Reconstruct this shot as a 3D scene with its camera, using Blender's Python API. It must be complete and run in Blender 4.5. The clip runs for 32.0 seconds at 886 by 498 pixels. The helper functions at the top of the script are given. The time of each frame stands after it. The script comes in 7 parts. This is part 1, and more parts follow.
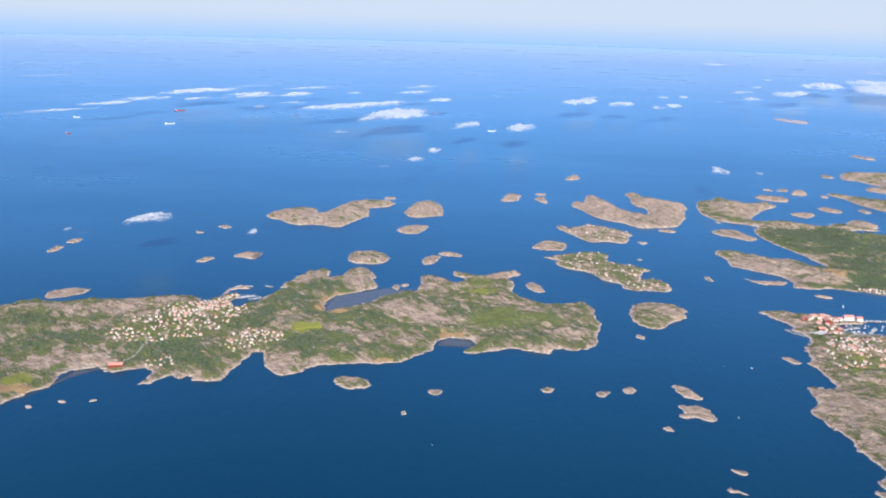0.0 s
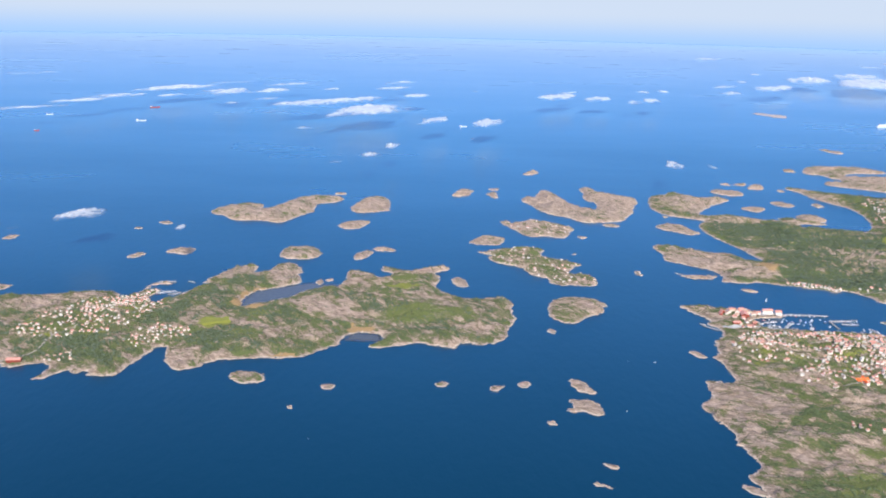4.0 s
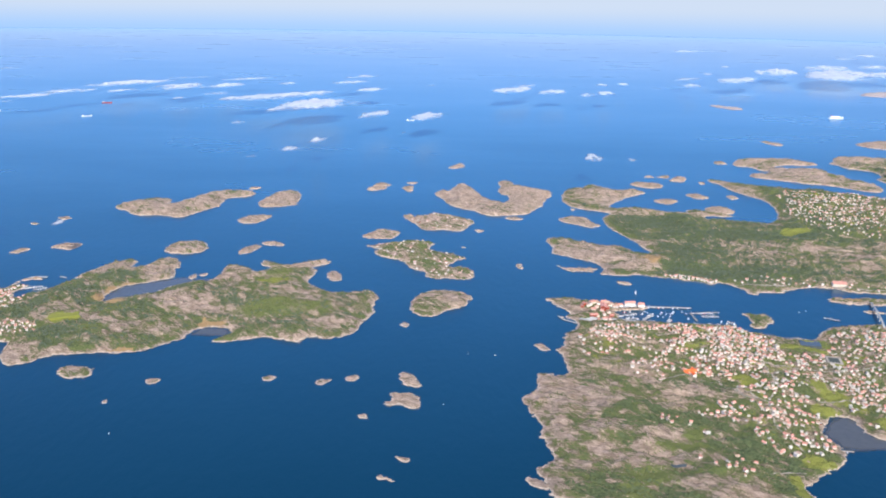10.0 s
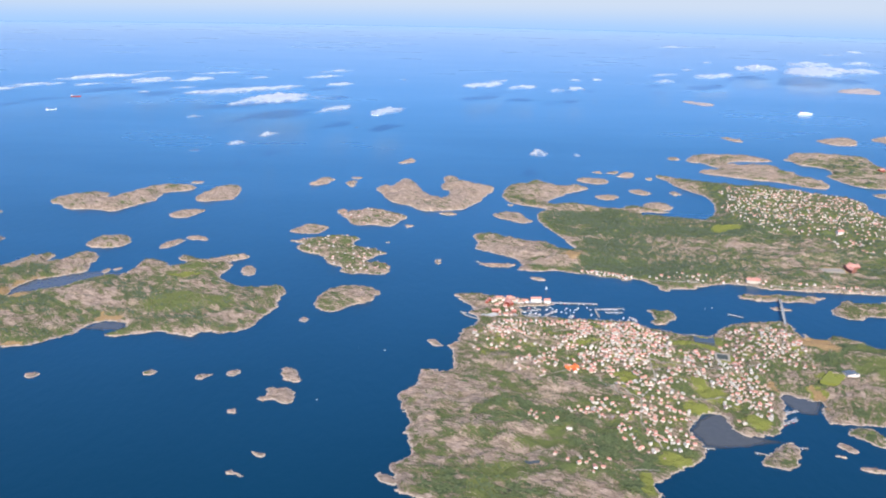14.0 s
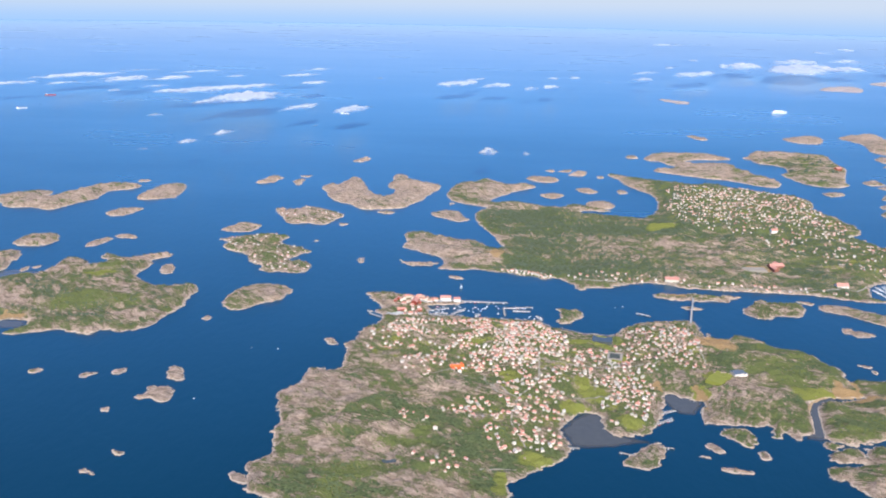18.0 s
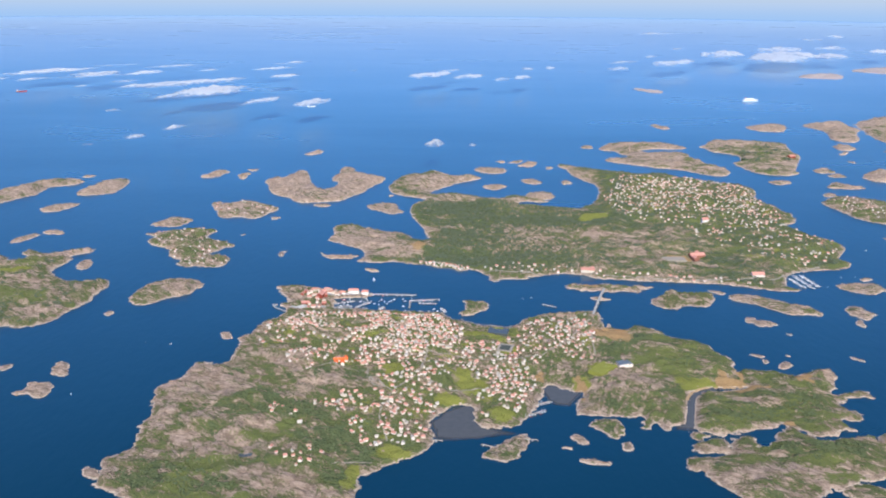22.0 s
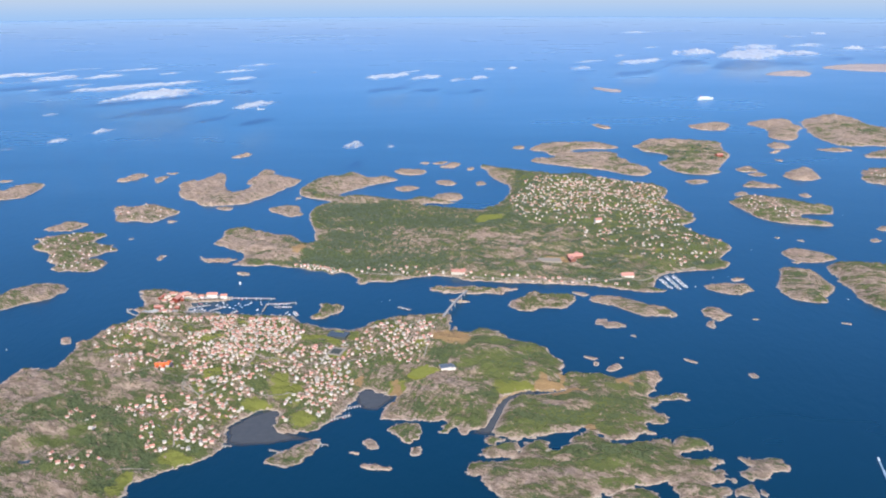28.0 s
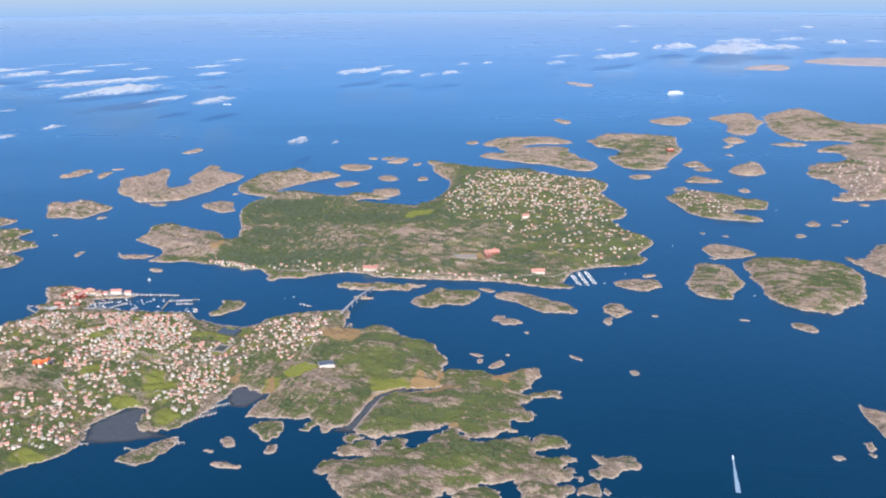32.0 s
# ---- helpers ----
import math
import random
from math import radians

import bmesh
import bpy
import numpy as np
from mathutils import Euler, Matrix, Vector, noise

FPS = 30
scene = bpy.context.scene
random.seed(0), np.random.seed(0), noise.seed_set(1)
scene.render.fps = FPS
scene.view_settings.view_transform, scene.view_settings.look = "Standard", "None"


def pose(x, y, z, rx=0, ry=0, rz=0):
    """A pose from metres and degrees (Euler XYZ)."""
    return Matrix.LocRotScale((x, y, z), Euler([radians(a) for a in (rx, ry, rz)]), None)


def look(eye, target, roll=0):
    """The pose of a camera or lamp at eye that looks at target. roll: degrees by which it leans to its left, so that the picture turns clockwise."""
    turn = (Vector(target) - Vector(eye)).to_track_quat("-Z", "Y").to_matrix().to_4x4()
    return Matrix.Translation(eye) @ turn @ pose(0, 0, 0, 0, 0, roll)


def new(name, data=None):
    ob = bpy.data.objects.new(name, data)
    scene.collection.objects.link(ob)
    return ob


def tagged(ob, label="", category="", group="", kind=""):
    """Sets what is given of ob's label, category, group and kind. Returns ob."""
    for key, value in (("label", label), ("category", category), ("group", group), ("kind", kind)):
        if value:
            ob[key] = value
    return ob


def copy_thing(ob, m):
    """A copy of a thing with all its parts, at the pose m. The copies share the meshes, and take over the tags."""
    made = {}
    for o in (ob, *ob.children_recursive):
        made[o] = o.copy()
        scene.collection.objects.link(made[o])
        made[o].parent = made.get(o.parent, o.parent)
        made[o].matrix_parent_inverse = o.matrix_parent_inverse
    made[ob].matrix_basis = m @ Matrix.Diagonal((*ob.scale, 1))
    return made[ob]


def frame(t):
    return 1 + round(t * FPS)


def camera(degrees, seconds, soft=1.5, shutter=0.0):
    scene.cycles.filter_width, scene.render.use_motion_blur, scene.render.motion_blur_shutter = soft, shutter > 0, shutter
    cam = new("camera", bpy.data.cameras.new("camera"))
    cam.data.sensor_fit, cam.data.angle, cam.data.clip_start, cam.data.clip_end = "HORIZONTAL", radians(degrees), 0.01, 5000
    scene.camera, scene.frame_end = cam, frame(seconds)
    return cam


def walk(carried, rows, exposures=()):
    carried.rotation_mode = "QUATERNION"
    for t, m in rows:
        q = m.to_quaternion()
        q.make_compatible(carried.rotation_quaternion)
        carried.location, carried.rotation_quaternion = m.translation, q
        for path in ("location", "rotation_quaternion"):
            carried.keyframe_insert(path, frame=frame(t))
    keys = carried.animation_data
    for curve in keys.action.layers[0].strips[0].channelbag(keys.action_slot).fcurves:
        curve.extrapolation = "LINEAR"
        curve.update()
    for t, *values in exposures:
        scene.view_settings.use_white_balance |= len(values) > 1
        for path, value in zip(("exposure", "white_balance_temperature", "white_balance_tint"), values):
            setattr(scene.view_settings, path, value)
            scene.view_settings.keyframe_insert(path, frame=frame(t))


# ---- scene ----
# The whole archipelago stands at a model scale of about 1:12, so that the sea reaches its horizon.
# ---- camera ----
cam = camera(58, 32.0, soft=1.9)


def view(x, y, z, yaw, pitch, roll):
    return pose(x, y, z, 90 + pitch, 0, -yaw) @ pose(0, 0, 0, 0, 0, roll)


PATH = [
    (0.0, 0.00, 0.00, 100.00, 0.032, -16.136, 1.634),
    (0.5, 3.90, 0.07, 100.00, -0.153, -16.112, 1.508),
    (1.0, 7.82, 0.13, 99.99, -0.116, -16.085, 1.485),
    (1.5, 11.75, 0.20, 100.00, -0.193, -16.120, 1.542),
    (2.0, 15.70, 0.27, 100.01, -0.276, -16.057, 1.442),
    (2.5, 19.66, 0.34, 100.02, -0.352, -16.180, 1.411),
    (3.0, 23.64, 0.42, 100.03, -0.337, -16.297, 1.327),
    (3.5, 27.63, 0.49, 100.05, -0.400, -16.340, 1.345),
    (5.5, 43.72, 0.82, 100.16, -0.511, -16.612, 1.250),
    (6.0, 47.78, 0.91, 100.20, -0.503, -16.577, 1.112),
    (6.5, 51.85, 1.00, 100.23, -0.526, -16.618, 1.201),
    (7.0, 55.93, 1.09, 100.27, -0.501, -16.699, 1.267),
    (7.5, 60.02, 1.18, 100.32, -0.496, -16.855, 1.234),
    (8.0, 64.12, 1.28, 100.36, -0.400, -16.991, 1.225),
    (8.5, 68.24, 1.38, 100.41, -0.435, -16.925, 1.136),
    (9.0, 72.36, 1.49, 100.46, -0.478, -16.832, 1.056),
    (9.5, 76.50, 1.59, 100.51, -0.493, -16.784, 0.993),
    (10.0, 80.64, 1.71, 100.56, -0.461, -16.813, 1.009),
    (10.5, 84.80, 1.82, 100.61, -0.520, -16.870, 0.977),
    (11.0, 88.96, 1.94, 100.67, -0.507, -16.974, 1.014),
    (11.5, 93.14, 2.06, 100.73, -0.504, -16.959, 1.051),
    (12.0, 97.32, 2.18, 100.78, -0.524, -16.903, 1.079),
    (12.5, 101.52, 2.31, 100.84, -0.541, -16.852, 1.070),
    (13.0, 105.72, 2.44, 100.90, -0.612, -16.755, 1.030),
    (13.5, 109.93, 2.58, 100.96, -0.478, -16.954, 1.219),
    (15.5, 126.85, 3.16, 101.20, -0.733, -17.326, 1.130),
    (16.0, 131.10, 3.32, 101.26, -0.766, -17.333, 1.167),
    (16.5, 135.36, 3.48, 101.32, -0.804, -17.310, 1.197),
    (17.0, 139.62, 3.64, 101.38, -0.876, -17.279, 1.201),
    (17.5, 143.89, 3.81, 101.44, -0.950, -17.217, 1.167),
    (18.0, 148.16, 3.99, 101.50, -1.006, -17.280, 1.123),
    (18.5, 152.45, 4.17, 101.55, -1.040, -17.391, 1.074),
    (19.0, 156.73, 4.35, 101.61, -1.109, -17.497, 1.059),
    (19.5, 161.02, 4.54, 101.66, -1.079, -17.642, 0.961),
    (20.0, 165.32, 4.74, 101.72, -1.123, -17.766, 0.874),
    (20.5, 169.62, 4.94, 101.77, -1.169, -17.838, 0.757),
    (21.0, 173.93, 5.14, 101.82, -1.137, -17.876, 0.696),
    (21.5, 178.24, 5.35, 101.87, -1.245, -17.871, 0.507),
    (22.0, 182.55, 5.57, 101.91, -1.418, -17.872, 0.384),
    (22.5, 186.87, 5.79, 101.96, -1.482, -17.925, 0.404),
    (23.0, 191.19, 6.02, 102.00, -1.532, -17.900, 0.393),
    (23.5, 195.52, 6.25, 102.04, -1.558, -17.782, 0.260),
    (24.0, 199.84, 6.49, 102.08, -1.646, -17.703, 0.238),
    (24.5, 204.17, 6.73, 102.11, -1.608, -17.756, 0.253),
    (25.0, 208.51, 6.98, 102.14, -1.649, -17.787, 0.129),
    (25.5, 212.84, 7.24, 102.17, -1.705, -17.889, 0.001),
    (27.5, 230.19, 8.33, 102.25, -1.916, -17.860, -0.320),
    (28.0, 234.53, 8.62, 102.26, -1.989, -17.838, -0.246),
    (28.5, 238.87, 8.91, 102.27, -2.003, -17.780, -0.248),
    (29.0, 243.22, 9.22, 102.27, -2.034, -17.759, -0.277),
    (29.5, 247.56, 9.52, 102.27, -2.113, -17.711, -0.333),
    (30.0, 251.90, 9.84, 102.26, -2.059, -17.744, -0.259),
    (30.5, 256.24, 10.16, 102.25, -1.991, -17.851, -0.304),
    (31.0, 260.58, 10.49, 102.24, -2.446, -17.697, -0.566),
    (31.5, 264.91, 10.83, 102.22, -2.309, -18.213, -0.445),
    (32.0, 269.25, 11.17, 102.19, -2.312, -18.207, -0.391),
]
walk(cam, [(row[0], view(*row[1:])) for row in PATH], exposures=[(0.0, 0.24, 6100, 8), (18.0, 0.22, 6100, 8), (19.2, 0.08, 6100, 8), (32.0, 0.07, 6100, 8)])

# ---- world and sun ----
SUN_UP, SUN_TURN = radians(42), radians(172)      # the turn counts clockwise from +y
world = bpy.data.worlds.new("summer_sky")
scene.world = world
world.use_nodes = True
wn, wl = world.node_tree.nodes, world.node_tree.links
sky = wn.new("ShaderNodeTexSky")
sky.sky_type, sky.sun_disc = "NISHITA", False
sky.sun_elevation, sky.sun_rotation = SUN_UP, SUN_TURN
sky.altitude, sky.air_density, sky.dust_density, sky.ozone_density = 800, 1.0, 0.1, 2.0
coord = wn.new("ShaderNodeTexCoord")
lift = wn.new("ShaderNodeVectorMath")
lift.operation, lift.inputs[1].default_value = "MAXIMUM", (-1, -1, 0.05)
wl.new(coord.outputs["Generated"], lift.inputs[0])
wl.new(lift.outputs[0], sky.inputs["Vector"])
tint = wn.new("ShaderNodeMix")
tint.data_type, tint.blend_type = "RGBA", "MULTIPLY"
tint.inputs[0].default_value, tint.inputs[7].default_value = 1.0, (0.48, 0.77, 1.15, 1)
wl.new(sky.outputs[0], tint.inputs[6])
wl.new(tint.outputs[2], wn["Background"].inputs[0])
wn["Background"].inputs[1].default_value = 0.165
sun_data = bpy.data.lights.new("sun", "SUN")
sun_data.energy, sun_data.angle, sun_data.color = 5.5, radians(0.53), (1.0, 0.89, 0.74)
sun = new("sun", sun_data)
sun_way = Vector((math.sin(SUN_TURN) * math.cos(SUN_UP), math.cos(SUN_TURN) * math.cos(SUN_UP), math.sin(SUN_UP)))
sun.matrix_world = look(sun_way * 600, (0, 0, 0))


# ---- materials ----
class Nodes:
    """A small wrapper that adds and wires nodes of one material."""

    def __init__(self, name, rough=0.8, spec=0.3):
        self.mat = bpy.data.materials.new(name)
        self.mat.use_nodes = True
        self.n, self.l = self.mat.node_tree.nodes, self.mat.node_tree.links
        self.out = self.n["Principled BSDF"]
        self.out.inputs["Roughness"].default_value = rough
        self.out.inputs["Specular IOR Level"].default_value = spec

    def add(self, kind, **inputs):
        node = self.n.new(kind)
        for key, value in inputs.items():
            self.put(node.inputs[key.replace("_", " ")], value)
        return node

    def put(self, socket, value):
        if isinstance(value, bpy.types.NodeSocket):
            self.l.new(value, socket)
        else:
            socket.default_value = value

    def noise(self, scale, detail=4.0, rough=0.55, stretch=(1, 1, 1), distort=0.0, turn=0.0):
        where = self.add("ShaderNodeTexCoord").outputs["Object"]
        m = self.add("ShaderNodeMapping", Vector=where, Scale=tuple(1 / v for v in stretch), Rotation=(0, 0, turn))
        m.vector_type = "TEXTURE"
        return self.add("ShaderNodeTexNoise", Vector=m.outputs[0], Scale=scale, Detail=detail, Roughness=rough, Distortion=distort).outputs["Fac"]

    def ramp(self, value, low, high, a=0.0, b=1.0):
        node = self.n.new("ShaderNodeMapRange")
        node.interpolation_type = "SMOOTHSTEP"
        for key, v in (("Value", value), ("From Min", low), ("From Max", high), ("To Min", a), ("To Max", b)):
            self.put(node.inputs[key], v)
        return node.outputs[0]

    def math(self, operation, a, b):
        node = self.n.new("ShaderNodeMath")
        node.operation = operation
        self.put(node.inputs[0], a), self.put(node.inputs[1], b)
        return node.outputs[0]

    def mix(self, fac, a, b):
        node = self.n.new("ShaderNodeMix")
        node.data_type = "RGBA"
        for socket, v in ((node.inputs[0], fac), (node.inputs[6], a), (node.inputs[7], b)):
            self.put(socket, (*v, 1) if isinstance(v, tuple) and len(v) == 3 else v)
        return node.outputs[2]

    def attribute(self, name):
        node = self.n.new("ShaderNodeAttribute")
        node.attribute_name = name
        return node.outputs["Fac"]

    def color(self, value):
        self.put(self.out.inputs["Base Color"], (*value, 1) if isinstance(value, tuple) and len(value) == 3 else value)

    def bump(self, height, strength, distance):
        node = self.add("ShaderNodeBump", Height=height, Strength=strength, Distance=distance)
        self.l.new(node.outputs[0], self.out.inputs["Normal"])


def speckled(name, dark, light, scale=3.0, rough=0.8, spec=0.3, by_object=0.0, by_island=0.0):
    """A plain coat with two scales of wear, and a shade of its own for each object or loose piece."""
    k = Nodes(name, rough, spec)
    c = k.mix(k.noise(scale, 5), dark, light)
    c = k.mix(k.ramp(k.noise(scale * 7, 3), 0.62, 0.8, 0, 0.35), c, tuple(0.55 * v for v in dark))
    for amount, kind, socket in ((by_object, "ShaderNodeObjectInfo", "Random"), (by_island, "ShaderNodeNewGeometry", "Random Per Island")):
        if amount:
            rnd = k.n.new(kind).outputs[socket]
            c = k.mix(k.math("MULTIPLY", rnd, amount), c, tuple(0.45 * v for v in dark))
    k.color(c)
    return k.mat


def land_material():
    """Bare rock, heath, shrubs, woods, meadows, sand and the pale washed rim, by the island's own cover."""
    k = Nodes("rock_and_heath", 0.9, 0.15)
    streak = k.noise(0.75, 8, 0.68, (0.5, 1.4, 1), 0.5, -0.35)
    rock = k.mix(k.ramp(streak, 0.38, 0.62), (0.266, 0.193, 0.136), (0.568, 0.418, 0.312))
    rock = k.mix(k.ramp(k.noise(3.0, 6, 0.74, (0.45, 1.5, 1), 0.4, -0.6), 0.55, 0.63, 0, 0.6), rock, (0.135, 0.106, 0.060))
    rock = k.mix(k.ramp(k.noise(5.0, 5, 0.74), 0.58, 0.68, 0, 0.7), rock, (0.62, 0.485, 0.355))
    heath = k.mix(k.ramp(k.noise(3.0, 6, 0.7), 0.35, 0.65), (0.125, 0.106, 0.053), (0.280, 0.225, 0.138))
    heath = k.mix(k.ramp(k.noise(0.22, 4), 0.45, 0.65, 0, 0.6), heath, (0.150, 0.168, 0.062))
    shrub = k.mix(k.ramp(k.noise(4.0, 5, 0.7), 0.35, 0.65), (0.082, 0.108, 0.035), (0.200, 0.220, 0.078))
    wood = k.mix(k.ramp(k.noise(4.0, 5, 0.7), 0.35, 0.65), (0.052, 0.078, 0.036), (0.136, 0.164, 0.074))
    streaks = k.math("MULTIPLY", k.math("SUBTRACT", k.noise(1.25, 9, 0.74, (0.42, 1.5, 1), 0.5, -0.6), 0.5), 2.6)
    shift = k.math("ADD", streaks, k.math("MULTIPLY", k.math("SUBTRACT", k.noise(4.5, 5, 0.75, (0.45, 1.4, 1), 0.3, -0.5), 0.5), 1.9))
    green = k.math("ADD", k.attribute("green"), shift)
    c = k.mix(k.ramp(green, 0.44, 0.54), rock, heath)
    c = k.mix(k.ramp(green, 0.64, 0.74), c, shrub)
    c = k.mix(k.ramp(k.math("ADD", k.attribute("wood"), shift), 0.47, 0.57), c, wood)
    lawn = k.mix(k.noise(1.6, 6, 0.65), (0.175, 0.205, 0.032), (0.330, 0.315, 0.085))
    c = k.mix(k.ramp(k.math("ADD", k.attribute("lawn"), k.math("MULTIPLY", shift, 0.45)), 0.42, 0.58), c, lawn)
    lush = k.mix(k.noise(2.6, 5, 0.65), (0.108, 0.136, 0.038), (0.218, 0.234, 0.078))
    c = k.mix(k.ramp(k.math("ADD", k.attribute("lush"), shift), 0.55, 0.70), c, lush)
    sand = k.mix(k.noise(1.6, 5), (0.32, 0.19, 0.08), (0.50, 0.34, 0.17))
    c = k.mix(k.ramp(k.math("ADD", k.attribute("sand"), k.math("MULTIPLY", shift, 0.45)), 0.42, 0.58), c, sand)
    rim = k.mix(k.noise(3.0, 5), (0.50, 0.390, 0.28), (0.78, 0.64, 0.485))
    c = k.mix(k.ramp(k.math("ADD", k.attribute("rim"), k.math("MULTIPLY", shift, 0.6)), 0.35, 0.75), c, rim)
    k.color(c)
    k.bump(k.noise(1.7, 8, 0.76, (0.7, 1.3, 1)), 1.0, 0.8)
    return k.mat


def sea_material():
    k = Nodes("sea_water", 0.22, 0.5)
    k.out.inputs["IOR"].default_value = 1.7
    k.out.inputs["Specular Tint"].default_value = (0.42, 0.78, 0.92, 1)
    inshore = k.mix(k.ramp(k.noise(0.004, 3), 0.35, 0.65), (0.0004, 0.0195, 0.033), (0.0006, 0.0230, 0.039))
    # Distance haze painted into the sea's colour: bluer and paler farther out.
    hazed_far = k.mix(k.ramp(k.noise(0.002, 3), 0.35, 0.65), (0.030, 0.148, 0.300), (0.036, 0.162, 0.325))
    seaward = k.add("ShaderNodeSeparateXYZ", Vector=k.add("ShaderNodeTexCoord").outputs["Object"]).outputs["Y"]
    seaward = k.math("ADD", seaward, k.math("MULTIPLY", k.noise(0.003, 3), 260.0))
    c = k.mix(k.ramp(seaward, 130.0, 1150.0), inshore, hazed_far)
    # Two more steps of painted haze, towards the horizon.
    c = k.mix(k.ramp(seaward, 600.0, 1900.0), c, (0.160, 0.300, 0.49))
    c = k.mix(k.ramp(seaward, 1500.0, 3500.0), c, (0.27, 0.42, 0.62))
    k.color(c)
    swell = k.math("ADD", k.noise(0.35, 5, 0.6, (1, 0.5, 1)), k.math("MULTIPLY", k.noise(0.02, 4), 1.5))
    k.bump(swell, 0.22, 0.4)
    k.put(k.out.inputs["Roughness"], k.ramp(k.noise(0.006, 4, 0.6, (0.6, 1.6, 1)), 0.3, 0.7, 0.27, 0.31))
    return k.mat


LAND, SEA = land_material(), sea_material()
SHALLOW = speckled("shallow_water", (0.055, 0.07, 0.075), (0.10, 0.11, 0.105), 0.5, 0.2, 0.5)


def shoal_material():
    """Shallow water over mud, clearing away towards the deep."""
    k = Nodes("shoal_water", 0.2, 0.5)
    k.color(k.mix(k.noise(0.6, 5), (0.066, 0.066, 0.060), (0.108, 0.104, 0.088)))
    k.put(k.out.inputs["Alpha"], k.ramp(k.attribute("inside"), -0.2, 2.2))
    return k.mat


SHOAL = shoal_material()
ROCK = speckled("bare_rock", (0.27, 0.197, 0.132), (0.54, 0.402, 0.282), 1.6, 0.9, 0.2, by_object=0.35)
# Rock of the farthest islands, whitish air haze mixed into its colour.
HAZED_ROCK = speckled("hazed_bare_rock", (0.30, 0.25, 0.23), (0.49, 0.42, 0.39), 0.12, 0.9, 0.2)
WHITE = speckled("white_boards", (0.82, 0.715, 0.60), (0.90, 0.80, 0.70), 4.0, 0.7, by_object=0.25)
PALE = speckled("pale_boards", (0.64, 0.54, 0.40), (0.78, 0.70, 0.57), 4.0, 0.7, by_object=0.3)
FALU = speckled("red_boards", (0.26, 0.05, 0.03), (0.36, 0.08, 0.05), 4.0, 0.8, by_object=0.3)
TILE = speckled("red_tiles", (0.58, 0.245, 0.18), (0.77, 0.405, 0.315), 5.0, 0.75, by_object=0.35, by_island=0.3)
SLATE = speckled("grey_roofing", (0.46, 0.41, 0.34), (0.68, 0.615, 0.515), 5.0, 0.7, by_object=0.3, by_island=0.3)
BROWN = speckled("brown_tiles", (0.46, 0.28, 0.20), (0.64, 0.45, 0.34), 5.0, 0.75, by_object=0.3, by_island=0.2)
ORANGE = speckled("bright_orange_tiles", (0.72, 0.13, 0.03), (0.85, 0.22, 0.06), 3.0, 0.6)
BRICK = speckled("red_brick", (0.25, 0.10, 0.07), (0.34, 0.15, 0.10), 6.0, 0.85)
STEEL = speckled("blue_grey_sheet", (0.09, 0.11, 0.14), (0.13, 0.16, 0.19), 1.0, 0.4, 0.5)
CONCRETE = speckled("concrete", (0.36, 0.34, 0.31), (0.50, 0.48, 0.44), 1.5, 0.85)
PLANK = speckled("grey_planks", (0.30, 0.26, 0.21), (0.45, 0.41, 0.35), 3.0, 0.85)
HULL = speckled("white_hull", (0.78, 0.78, 0.77), (0.86, 0.86, 0.85), 1.0, 0.35, 0.5)
HULL_RED = speckled("red_hull", (0.42, 0.06, 0.04), (0.52, 0.09, 0.06), 1.0, 0.4, 0.5)
HULL_DARK = speckled("dark_hull", (0.03, 0.035, 0.05), (0.05, 0.06, 0.08), 1.0, 0.4, 0.5)
FOAM = speckled("foam", (0.10, 0.20, 0.30), (0.50, 0.58, 0.64), 2.0, 0.9)
ASPHALT = speckled("pale_road", (0.29, 0.245, 0.19), (0.40, 0.345, 0.275), 1.0, 0.9)
LEAF = speckled("leaves", (0.086, 0.112, 0.050), (0.172, 0.200, 0.088), 1.2, 0.8, 0.2, by_island=0.35)
# Paler, greyer copy of LEAF with distance haze put into the colour.
HAZED_LEAF = speckled("hazed_leaves", (0.088, 0.112, 0.072), (0.165, 0.192, 0.122), 1.2, 0.8, 0.2, by_island=0.35)
SHRUB = speckled("shrub_leaves", (0.104, 0.122, 0.050), (0.196, 0.202, 0.090), 1.2, 0.8, 0.2, by_island=0.5)
GLASS = speckled("window_glass", (0.02, 0.03, 0.04), (0.05, 0.06, 0.08), 2.0, 0.1, 0.5)


def cloud_material():
    """Cloud scatters light on both sides and frays away at its rim."""
    k = Nodes("cloud", 1.0, 0.0)
    fluff = k.math("ADD", k.math("MULTIPLY", k.noise(0.16, 6, 0.66), 0.75), k.math("MULTIPLY", k.noise(0.7, 4, 0.6), 0.25))
    body = k.ramp(k.math("ADD", k.math("MULTIPLY", k.math("SUBTRACT", fluff, 0.5), 1.5), k.attribute("body")), 0.06, 0.76, 0.0, 0.76)
    lit = k.add("ShaderNodeBsdfDiffuse", Color=(0.97, 0.93, 0.885, 1))
    passed = k.add("ShaderNodeBsdfTranslucent", Color=(0.97, 0.93, 0.885, 1))
    both, out = k.n.new("ShaderNodeMixShader"), k.n.new("ShaderNodeMixShader")
    k.put(both.inputs[0], 0.5), k.put(out.inputs[0], body)
    k.l.new(lit.outputs[0], both.inputs[1]), k.l.new(passed.outputs[0], both.inputs[2])
    k.l.new(k.add("ShaderNodeBsdfTransparent").outputs[0], out.inputs[1]), k.l.new(both.outputs[0], out.inputs[2])
    k.l.new(out.outputs[0], k.n["Material Output"].inputs[0])
    return k.mat


CLOUD = cloud_material()


